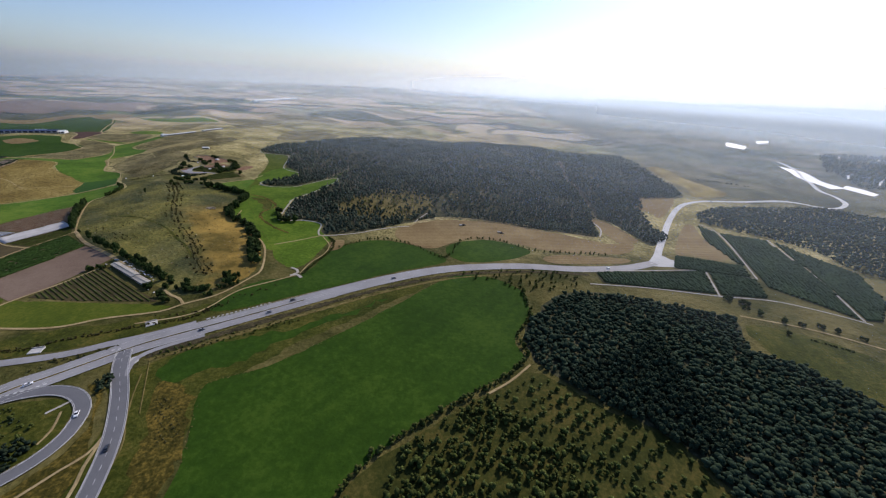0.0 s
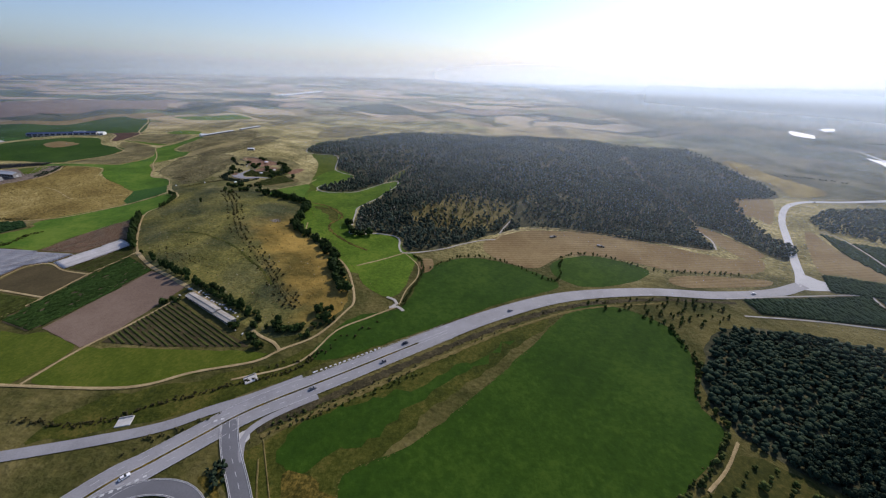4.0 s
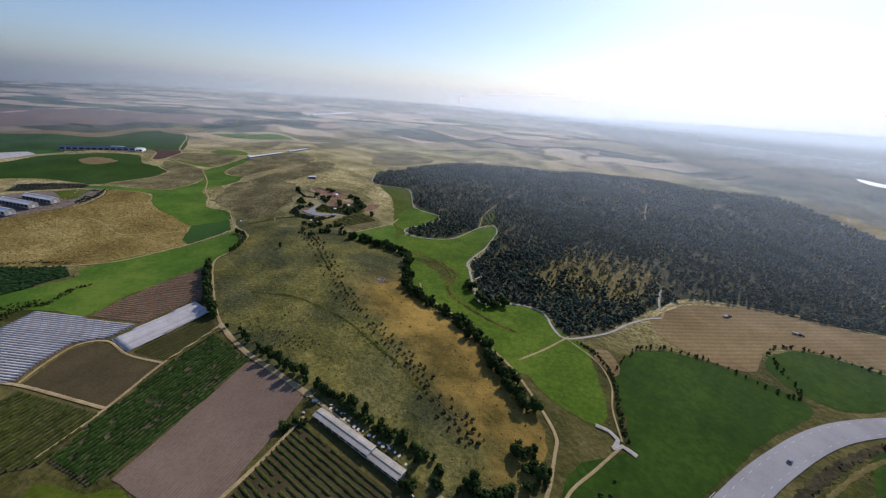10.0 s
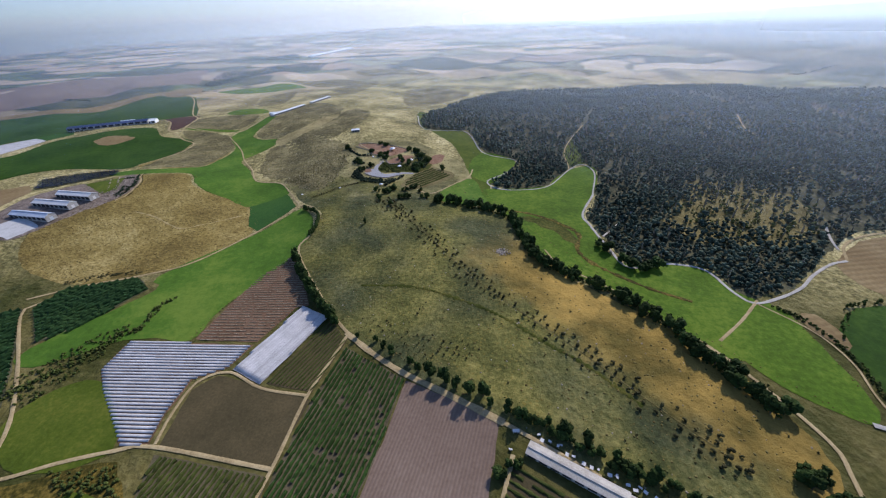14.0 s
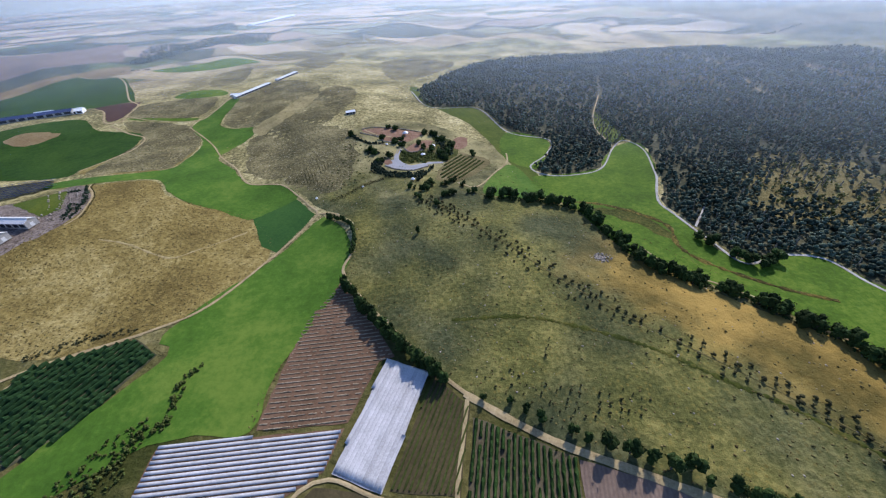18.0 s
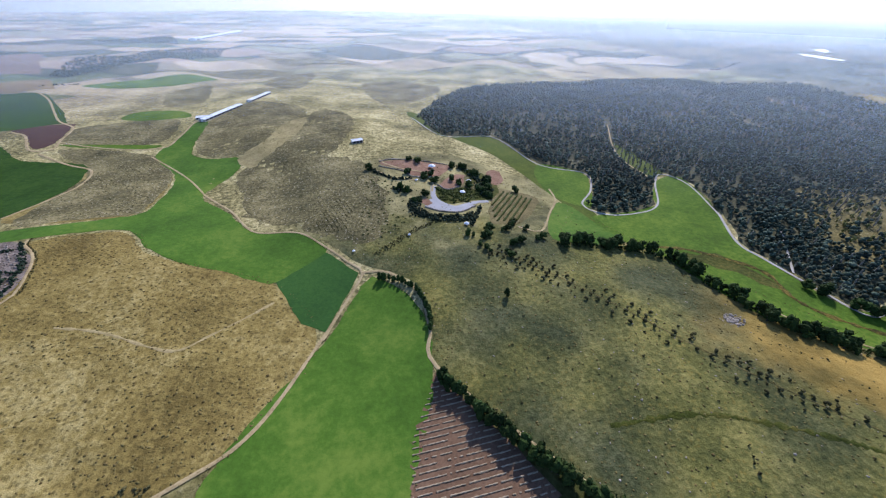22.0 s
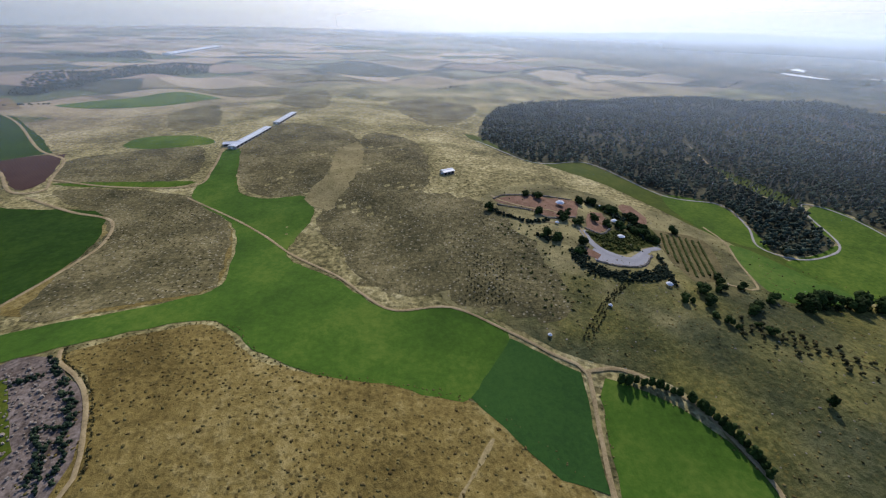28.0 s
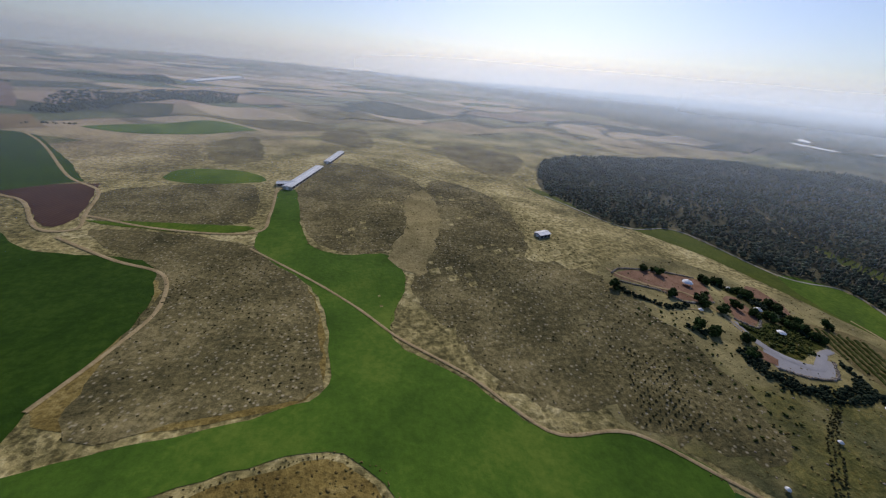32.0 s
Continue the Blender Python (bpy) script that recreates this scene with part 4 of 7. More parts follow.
# ---- roads ----
HIGHWAY = [(-340, -50), (-300, 30), (-262, 104), (-235, 151), (-223, 164), (-207, 182), (-190, 200), (-152, 229), (-107, 264), (-52, 304), (9, 337), (82, 355), (147, 358), (200, 369), (240, 388)]
highway = ribbon("highway", HIGHWAY, (19.0, 11.5), M_ROAD, "wide grey asphalt highway with white lane markings", 0.55, 0, "road")
field("road", [(234, 381), (246, 400), (258, 412), (264, 400), (276, 390), (258, 380)], M_PALEROAD, "pale asphalt junction where tracks meet the road", 0.5, 0.3, True, "road")
ribbon("road", [(236, 385), (254, 410), (273, 442), (341, 553), (385, 615), (425, 656), (467, 680), (526, 686), (629, 690), (694, 684), (736, 700), (770, 745), (823, 869), (883, 1007), (930, 1120)], 8.0, M_PALEROAD, "pale two-lane asphalt road curving through the fields", 0.55, 0, "road")
side_road = ribbon("slip_road", [(-420, 110), (-330, 148), (-261, 172), (-231, 184), (-213, 196), (-195, 207), (-172, 224)], 6.5, M_ROAD, "slip road joining the highway", 0.5, 0, "road")
EXIT = [(-198, 191), (-188, 176), (-170, 155), (-154, 133), (-143, 112), (-136, 92), (-127, 45), (-122, -20)]
exit_road = ribbon("side_road", EXIT, 8.6, M_ROADDARK, "dark two-lane side road leaving the highway", 0.62, 0, "road")
LOOP = [(-236, 143), (-222, 152), (-208, 156), (-194, 154), (-182, 145), (-176, 130), (-178, 115), (-187, 101), (-203, 90), (-225, 80)]
loop_road = ribbon("loop_ramp", LOOP, 7.4, M_ROADDARK, "dark asphalt loop ramp curling back below the highway", 0.6, 0, "road")
for off in (-8.0, 8.0, -1.1, 1.1):
    dashes("edge_line", HIGHWAY, off, 1e6, 0, 0.2, highway, 0.62, 0.0, 0.55)
for off in (-4.6, 4.6):
    dashes("lane_line", HIGHWAY, off, 3, 6, 0.2, highway, 0.62, 0.0, 0.8)
ribbon("slip_lane", [(-180, 170), (-184, 178), (-185, 186), (-180, 194), (-170, 203), (-158, 212)], 3.8, M_ROAD, "asphalt turning lane flaring from the side road", 0.58, 0, parent=highway)
ribbon("median", HIGHWAY[:9], 1.1, M_WEEDS, "weedy dark median strip", 0.75, 0.2, parent=highway)
for line in ([(-168, 229), (-150, 242), (-132, 256)], [(-236, 146), (-226, 153), (-218, 160)], [(-206, 190), (-200, 193)]):
    dashes("chevron", line, 0.0, 1.5, 1.5, 1.1, highway, 0.66)
for road, line, half in ((exit_road, EXIT, 3.7), (loop_road, LOOP, 3.2)):
    for off in (-half, half):
        dashes("edge_line", line, off, 1e6, 0, 0.22, road, 0.68)
        ribbon("kerb", line, 0.3, M_CONCRETE, "pale concrete kerb", 0.8, 0, parent=road, offset=off * 1.16)
dashes("lane_line", EXIT, 0.0, 3, 4.5, 0.2, exit_road, 0.68)
field("traffic_island", [(-189, 184), (-184, 180), (-182, 183), (-186, 187)], M_CONCRETE, "small pale kerbed island at the junction", 0.85, 0.1, True, "traffic island", 2.0)
ribbon("stream", [(-290, 520), (-268, 513), (-245, 495), (-234, 478), (-240, 455), (-232, 436), (-205, 412), (-180, 398)], 3.2, M_WEEDS, "weedy brown stream bed winding through the meadow", 0.42, 0.6, "stream", step=3.0)
field("meadow", [(-282, 506), (-257, 506), (-243, 493), (-236, 470), (-245, 465), (-254, 482), (-269, 495)], M_VERGE, "rank brownish grass along the stream", 0.38, 2)
TRACKS = (
    ([(-430, 195), (-380, 198), (-331, 200), (-269, 206), (-240, 221), (-208, 234), (-197, 246), (-179, 263), (-168, 293), (-166, 307), (-177, 336), (-190, 360), (-208, 380)], 2.0, M_TRACK, "pale farm track along the foot of the hill"),
    ([(-331, 201), (-325, 231), (-313, 261), (-303, 292)], 2.0, M_TRACK, "straight dirt track between plots"),
    ([(-197, 245), (-205, 252), (-215, 256), (-226, 262)], 2.4, M_TRACK, "short white track to the farm sheds"),
    ([(-214, 218), (-187, 231), (-176, 244), (-167, 270), (-148, 288), (-129, 305)], 1.5, M_TRACK, "dirt track down to the ford"),
    ([(-129, 307), (-127, 330), (-121, 352), (-124, 375), (-140, 398)], 1.1, M_TRACK, "dirt track up the stream bank"),
    ([(-176, 520), (-195, 498), (-215, 476)], 1.6, M_CHALK, "pale firebreak running into the wood"),
    ([(-172, 173), (-164, 157), (-155, 142), (-144, 126), (-136, 100)], 0.9, M_TUFT, "foot path beside the side road"),
    ([(-175, 183), (-162, 163), (-151, 146)], 0.6, M_TUFT, "narrow path through the weedy verge"),
    ([(-158, 133), (-157, 122), (-162, 113), (-168, 101), (-176, 88)], 1.5, M_TRACK, "dirt track below the loop ramp"),
    ([(-157, 130), (-153, 116), (-147, 102), (-140, 70)], 1.5, M_TRACK, "dirt track along the side road"),
    ([(-193, 151), (-196, 146), (-199, 141)], 1.5, M_CHALK, "pale drain across the loop verge"),
    ([(-192, 143), (-186, 132), (-185, 124)], 1.2, M_TRACK, "worn path inside the loop ramp"),
    ([(-214, 618), (-211, 645), (-209, 673), (-196, 718), (-160, 791)], 1.6, M_TRACK, "white forest track climbing through the wood"),
    ([(-24, 504), (-34, 484), (-40, 467)], 2.0, M_CHALK, "short white track into the wood"),
    ([(130, 996), (145, 970), (167, 940)], 3.0, M_TRACK, "pale clearing track in the wood"),
    ([(100, 857), (70, 790), (30, 694)], 1.6, M_TRACK, "pale gully track through the wood"),
    ([(241, 883), (250, 905), (272, 924)], 3.0, M_TRACK, "bare white patch of track in the wood"),
    ([(216, 520), (217, 494), (206, 464)], 2.2, M_CHALK, "white track at the gully field"),
    ([(-717, 590), (-714, 582), (-705, 573), (-698, 564), (-693, 554), (-690, 545), (-687, 535), (-686, 528), (-689, 518)], 1.6, M_TRACK, "pale track along the yard edge"),
    ([(-325, 622), (-329, 601), (-345, 578), (-366, 549), (-382, 556)], 1.6, M_TRACK, "pale path round the terraces"),
    ([(-488, 672), (-478, 660), (-470, 648), (-448, 640)], 1.2, M_TRACK, "path along the hilltop wall"),
    ([(-205, 550), (-190, 605), (-198, 632), (-216, 616), (-243, 577), (-270, 568), (-298, 571), (-308, 590), (-285, 616), (-271, 652), (-312, 678), (-338, 757), (-400, 768), (-424, 862)], 1.6, M_CHALK, "white track along the western edge of the wood"),
    ([(-45, 452), (-60, 447), (-83, 432), (-101, 417), (-123, 405), (-142, 399), (-149, 411), (-155, 434), (-179, 440), (-208, 434), (-215, 459), (-221, 493), (-223, 513), (-205, 550)], 2.0, M_CHALK, "white track along the edge of the wood"),
    ([(-266, 452), (-258, 430), (-240, 417), (-216, 396)], 1.3, M_TRACK, "thin pale path beside the stream trees"),
    ([(-138, 402), (-159, 382), (-181, 364)], 1.7, M_TRACK, "path across the meadow"),
    ([(-45, 452), (-31, 473), (-2, 489), (38, 496), (112, 489), (160, 470), (195, 459)], 2.0, M_TRACK, "pale track between wood and harvested field"),
    ([(-522, 476), (-512, 499), (-500, 526), (-509, 540), (-523, 559), (-546, 584), (-576, 590), (-589, 604), (-603, 626), (-629, 655), (-661, 702), (-715, 764)], 1.6, M_TRACK, "pale dirt track winding along the valley field"),
    ([(-500, 527), (-485, 523), (-472, 508), (-466, 494), (-465, 470), (-466, 447), (-428, 394), (-395, 357), (-359, 332), (-308, 307), (-268, 285)], 1.9, M_TRACK, "dirt track round the foot of the hill"),
    ([(-398, 359), (-378, 344), (-359, 332), (-332, 319), (-306, 306)], 3.4, M_TRACK, "wide pale sandy track above the vineyard"),
    ([(-499, 526), (-522, 478), (-546, 431), (-571, 413), (-612, 396), (-640, 380)], 1.8, M_TRACK, "dirt track beside the stubble hill"),
    ([(-708, 885), (-708, 822), (-716, 788), (-779, 800), (-833, 825)], 2.4, M_TRACK, "pale track to the long sheds"),
    ([(-833, 825), (-848, 880), (-889, 924), (-963, 1037), (-1007, 1089)], 2.7, M_TRACK, "pale track between red and green fields"),
    ([(-833, 825), (-828, 802), (-850, 804), (-882, 852), (-905, 868)], 2.7, M_TRACK, "pale track round the red field"),
    ([(-768, 638), (-755, 672), (-748, 700), (-757, 735), (-790, 757), (-833, 790)], 2.3, M_TRACK, "dry track round the green field"),
    ([(-478, 690), (-474, 680), (-456, 664), (-440, 656), (-434, 636), (-437, 618)], 2.0, M_TRACK, "track across the hilltop"),
    ([(-397, 356), (-400, 342), (-405.5, 316), (-407, 280), (-411, 250)], 1.8, M_TRACK, "dirt track between vineyard plots"),
    ([(-560, 258), (-525, 268), (-506, 276), (-484, 283), (-467, 286), (-407, 280)], 1.9, M_TRACK, "dirt track below the plots"),
    ([(-467, 287), (-470, 303), (-469, 321), (-455, 328), (-432, 319), (-405, 316)], 1.6, M_TRACK, "dirt track beside the tunnels"),
    ([(72, 208), (57, 192), (42, 180)], 1.5, M_TRACK, "pale track at the corner of the plantation"),
    ([(-530, 260), (-547, 290), (-578, 321), (-626, 364), (-627, 375), (-610, 395), (-574, 411)], 2.0, M_TRACK, "pale track between orchards"),
    ([(150, 352), (165, 356), (287, 376), (333, 365)], 1.8, M_CHALK, "white track round the orchard"),
    ([(150, 328), (210, 328), (270, 322), (320, 320), (360, 305), (384, 292)], 1.8, M_CHALK, "white track below the orchard"),
    ([(288, 373), (271, 322)], 1.8, M_CHALK, "white track between orchard blocks"),
    ([(380, 545), (385, 507), (336, 364)], 1.8, M_CHALK, "white track through the orchards"),
    ([(442, 492), (418, 402), (381, 296)], 1.8, M_CHALK, "white track through the far orchards"),
    ([(268, 290), (320, 276), (370, 250)], 2.0, M_TRACK, "track above the grass clearing"),
)
for points, width, mat, label in TRACKS:
    ribbon("track", points, width, mat, label, 0.5, 0.12)
ribbon("ford", [(-136, 302), (-130, 304), (-124, 299)], 2.6, M_CHALK, "white concrete apron beside the ford", 0.66, 0.1, "ford")
ribbon("path", [(-655, 502), (-640, 499), (-626, 494), (-606, 484), (-592, 480), (-580, 488), (-566, 499), (-552, 511)], 1.5, M_PATH, "faint trodden path over the stubble hill", 0.26, 0.55, "path", step=2.5)
ribbon("path", [(-411, 526), (-378, 489), (-337, 428), (-317, 402), (-296, 380), (-265, 351), (-237, 322), (-216, 301)], 0.6, M_TUFT, "thin pale path between the planted bushes", 0.3, 0.5, "path", step=2.5)
ribbon("path", [(-400, 402), (-361, 398), (-327, 384), (-302, 370), (-278, 351), (-263, 341), (-240, 318)], 2.2, M_VERGE, "dark weedy step along the pasture slope", 0.28, 0.85, "bank", step=1.6)
# strip below the road that carries the bank's painted shade
ribbon("embankment", [(x + 8, y - 11) for x, y in HIGHWAY[6:13]], (6.0, 4.0), M_EMBANK, "weedy embankment below the highway, its shade in the colour", 0.34, 0.35, "embankment", step=2.5)
ribbon("embankment", [(x + 12.5, y - 15.5) for x, y in HIGHWAY[6:12]], (3.0, 2.0), M_TUFT, "yellow grass strip along the foot of the embankment", 0.3, 0.5, "verge", step=2.5)
ford = ribbon("ford", [(-141, 316), (-134, 313), (-131, 308), (-134, 303)], 2.6, M_CHALK, "white concrete ford over the stream", 0.7, 0.1, "ford")


# ---- trees ----
def ball(level):
    bm = bmesh.new()
    bmesh.ops.create_icosphere(bm, subdivisions=level, radius=1.0)
    v = np.array([q.co[:] for q in bm.verts])
    f = np.array([[q.index for q in t.verts] for t in bm.faces])
    bm.free()
    return v, f


BALL = {1: ball(1), 2: ball(2)}


def crown(seed, lobes, level=1, spread=0.55, squat=0.8, rough=0.28, tip=False):
    """A crown of uneven clumps about one metre in radius, standing on z = 0."""
    r = np.random.default_rng(seed)
    vs, fs, count = [], [], 0
    v0, f0 = BALL[level]
    for k in range(lobes):
        a, h = r.uniform(0, 6.28), (k + 0.5) / lobes
        wide = (1 - h) ** 0.6 if tip else math.sin(math.pi * (0.25 + 0.6 * h))
        size = r.uniform(0.38, 0.58) * (0.55 + 0.45 * wide)
        v = v0 * (1 + r.uniform(-rough, rough, (len(v0), 1))) * size * (1, 1, r.uniform(0.7, 1.0))
        d = spread * wide * r.uniform(0.5, 1.0)
        v = v + (d * math.cos(a), d * math.sin(a), squat * (0.25 + 1.5 * h))
        vs.append(v)
        fs.append(f0 + count)
        count += len(v)
    return np.concatenate(vs), np.concatenate(fs)


def leafy(seed, lobes, leaves, level=2, **more):
    """A crown with loose leaf clumps standing out from it."""
    v, f = crown(seed, lobes, level, **more)
    r = np.random.default_rng(seed + 99)
    at = v[r.integers(0, len(v), leaves)] * r.uniform(0.98, 1.14, (leaves, 1))
    tri = at[:, None, :] + r.normal(0, 0.13, (leaves, 3, 3))
    n = len(v)
    return np.concatenate([v, tri.reshape(-1, 3)]), np.concatenate([f, np.arange(n, n + 3 * leaves).reshape(-1, 3)])


def scatter(name, crowns, x, y, radius, tall, mat, label, category, z0=0.0, parent=None):
    """Many crowns joined into one mesh."""
    r = np.random.default_rng(len(x))
    vs, fs, count = [], [], 0
    pick = r.integers(0, len(crowns), len(x))
    turn, size = r.uniform(0, 6.28, len(x)), r.uniform(0.6, 1.35, len(x))
    z = land(x, y)
    for k, (v, f) in enumerate(crowns):
        who = np.flatnonzero(pick == k)
        if not len(who):
            continue
        c, s = np.cos(turn[who])[:, None], np.sin(turn[who])[:, None]
        sr = (radius * size)[who][:, None]
        px = (v[:, 0] * c - v[:, 1] * s) * sr + x[who][:, None]
        py = (v[:, 0] * s + v[:, 1] * c) * sr + y[who][:, None]
        pz = v[:, 2] * (tall * size)[who][:, None] + z[who][:, None] + z0
        vs.append(np.stack([px, py, pz], -1).reshape(-1, 3))
        fs.append((f[None] + (np.arange(len(who)) * len(v))[:, None, None] + count).reshape(-1, 3))
        count += len(who) * len(v)
    v, f = np.concatenate(vs), np.concatenate(fs)
    me = bpy.data.meshes.new(name)
    me.vertices.add(len(v))
    me.vertices.foreach_set("co", v.ravel())
    me.loops.add(f.size)
    me.loops.foreach_set("vertex_index", f.ravel())
    me.polygons.add(len(f))
    me.polygons.foreach_set("loop_start", np.arange(0, f.size, 3))
    me.polygons.foreach_set("use_smooth", np.ones(len(f), bool))
    me.update(calc_edges=True)
    me.materials.append(mat)
    ob = new(name, me)
    return tagged(ob, label, category, kind="stuff")


def spots(poly, gap, jitter=0.4, angle=0.0, thin=None):
    """Plan points in a polygon on a turned, jittered grid."""
    xs, ys = np.array([p[0] for p in poly], float), np.array([p[1] for p in poly], float)
    cx, cy, reach = xs.mean(), ys.mean(), np.hypot(xs - xs.mean(), ys - ys.mean()).max()
    k = np.arange(-reach, reach, gap)
    u, v = np.meshgrid(k, k)
    u = u.ravel() + rng.uniform(-jitter, jitter, u.size) * gap
    v = v.ravel() + rng.uniform(-jitter, jitter, v.size) * gap
    c, s = math.cos(radians(angle)), math.sin(radians(angle))
    x, y = cx + u * c - v * s, cy + u * s + v * c
    keep = inside(poly, x, y)
    if thin is not None:
        keep &= rng.uniform(0, 1, x.size) < thin(x, y)
    return x[keep], y[keep]


CONES = [crown(s, 6, 1, 0.5, 1.0, 0.3, True) for s in range(5)]
PLUMP = [crown(60 + s, 4, 1, 0.55, 0.8, 0.3) for s in range(4)]
ROUND = [crown(20 + s, 4, 1, 0.6, 0.75, 0.3) for s in range(5)]
LUSH = [leafy(80 + s, 5, 24, spread=0.6, squat=0.85, level=1) for s in range(5)]
DOMED = [crown(160 + s, 4, 2, 0.5, 0.7, 0.13) for s in range(5)]
SPARE = [crown(140 + s, 3, 1, 0.55, 0.75, 0.3) for s in range(5)]
BUSHY = [crown(120 + s, 4, 2, 0.6, 0.8, 0.22) for s in range(5)]
SHAGGY = [leafy(40 + s, 7, 60, spread=0.6, squat=0.8) for s in range(4)]

FOREST = [(-401, 772), (-418, 862), (-360, 990), (-300, 1070), (-213, 1110), (-58, 1145), (131, 1158), (276, 1130), (440, 1040), (462, 880), (450, 720), (402, 680), (344, 662), (313, 585), (291, 500), (294, 467), (262, 440), (254, 468), (240, 532), (214, 536), (205, 464), (148, 474), (85, 491), (40, 500), (-3, 494), (-33, 476), (-69, 449), (-101, 421), (-123, 410), (-140, 405), (-146, 414), (-152, 437), (-179, 443), (-204, 438), (-211, 461), (-217, 493), (-219, 513), (-201, 551), (-186, 606), (-197, 636), (-219, 617), (-244, 580), (-270, 571), (-296, 574), (-304, 590), (-281, 617), (-267, 655), (-309, 681), (-335, 760)]


def forest_cover(x, y):
    bare = np.exp(-(((x + 70) / 62) ** 2 + ((y - 522) / 42) ** 2)) * 0.55
    thin = 0.34 * np.clip(np.sin(x / 47 + 1.2 * np.sin(y / 61)) + np.sin(y / 39 + 0.9 * np.sin(x / 83)) - 0.35, 0, 1) + 0.16 * np.exp(-(((x + 255) / 60) ** 2 + ((y - 640) / 90) ** 2))
    lanes = (np.abs(np.sin(x / 67 + 0.8 * np.sin(y / 60))) < 0.03) * 0.5
    free = np.ones(np.shape(x))
    for line, wide in ((WOOD_TRACK, 3.4), ([(-24, 504), (-34, 484), (-40, 467)], 2.6), ([(130, 996), (145, 970), (167, 940)], 6.0), ([(100, 857), (70, 790), (30, 694)], 3.5), ([(241, 883), (272, 924)], 8.0), (WOOD_GULLY, 3.2)):
        for q in curve_through(line, 4.0):
            free = free * (np.hypot(x - q.x, y - q.y) > wide)
    return free * (0.98 - bare - lanes - thin - 0.35 * (np.sin(x / 21 + 2) * np.cos(y / 27) > 0.8))


WOOD_GULLY = [(261, 929), (239, 781), (241, 690), (236, 639), (231, 584), (225, 540)]
ribbon("gully", WOOD_GULLY, 3.6, M_STRAW, "pale dry gully between two wooded hills", 0.3, 0.5, "gully", step=3.0)
WOOD_TRACK = [(-228, 578), (-216, 600), (-214, 618), (-209, 673), (-196, 718), (-160, 791), (-112, 916)]
field("clearing", [(-84, 575), (-50, 572), (-26, 556), (-20, 525), (-44, 490), (-76, 470), (-112, 464), (-146, 480), (-152, 512), (-120, 552), (-98, 582)], M_GOLD, "dry golden grass between thin trees in the wood", 0.3, 8)


NURSERY = [(-186, 737), (-187, 707), (-193, 637), (-210, 633), (-209, 678)]
field("clearing", NURSERY, M_LIGHTGREEN, "pale green clearing planted with saplings", 0.36, 1.5)
field("forest_floor", FOREST, M_FOREST, "brown needle-strewn floor of the pine wood", 0.18, 1.5)
fx, fy = spots(FOREST, 4.5, 0.42, 20, forest_cover)
back = fy > 720 + 0.15 * fx
keep = ~back | (rng.uniform(0, 1, fx.size) < 0.62)
keep &= ~inside(NURSERY, fx, fy)
fx, fy, back = fx[keep], fy[keep], back[keep]
pale = np.exp(-(((fx + 75) / 70) ** 2 + ((fy - 520) / 50) ** 2)) + 0.3 * (np.sin(fx / 37 + 1) * np.sin(fy / 29) > 0.45) > rng.uniform(0.3, 1.3, fx.size)
front, rear = ~pale & ~back, ~pale & back
scatter("pine_forest", ROUND + PLUMP, fx[front], fy[front], 2.8, 2.9, M_PINE, "dense dark blue-green pine forest over low hills", "forest", 0.6)
scatter("pine_forest", SPARE, fx[rear], fy[rear], 3.9, 3.3, M_PINE, "dark blue-green pine forest on the farther slopes", "forest", 0.6)
scatter("pine_forest", PLUMP + ROUND[:2], fx[pale], fy[pale], 2.0, 2.1, M_PALEPINE, "thin dusty pine stand with pale ground between", "forest", 0.4)

sx, sy = spots(NURSERY, 6.0, 0.08, 8)
scatter("saplings", PLUMP, sx, sy, 1.3, 1.7, M_PINE, "saplings in a grid at the edge of the wood", "saplings", 0.3)
sx, sy = spots(FOREST, 9, 0.5, 33, lambda x, y: 0.62 * (y < 900) * (0.3 + 0.7 * (np.sin(x / 41 + 1) * np.sin(y / 33) > 0)))
strewn = [(q.x + random.uniform(-4, 4), q.y + random.uniform(-4, 4)) for q in curve_through(WOOD_GULLY, 1.6)]
sx, sy = np.concatenate([sx, [q[0] for q in strewn]]), np.concatenate([sy, [q[1] for q in strewn]])
scatter("dead_trees", [(q[0] * (0.6, 0.6, 1.0), q[1]) for q in CONES], sx, sy, 1.5, 3.4, M_SNAG, "bleached dead trees standing in the wood", "dead trees", 0.5)
PINE_NEAR = [(72, 232), (80, 257), (121, 308), (189, 306), (258, 284), (243, 243), (271, 228), (300, 185), (310, 120), (260, 40), (200, 20), (166, 100), (150, 151), (112, 180), (80, 207)]
field("forest_floor", PINE_NEAR, M_FOREST, "shaded floor of the near pine wood", 0.18, 1.5)
px, py = spots(PINE_NEAR, 4.0, 0.4, 33)
close = (px < 175) & (py > 150) & (py < 275)
near_x, near_y = px[close][:290], py[close][:290]
rest = np.ones(px.size, bool)
rest[np.flatnonzero(close)[:290]] = False
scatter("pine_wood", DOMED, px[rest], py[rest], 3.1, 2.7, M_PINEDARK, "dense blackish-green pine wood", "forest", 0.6)


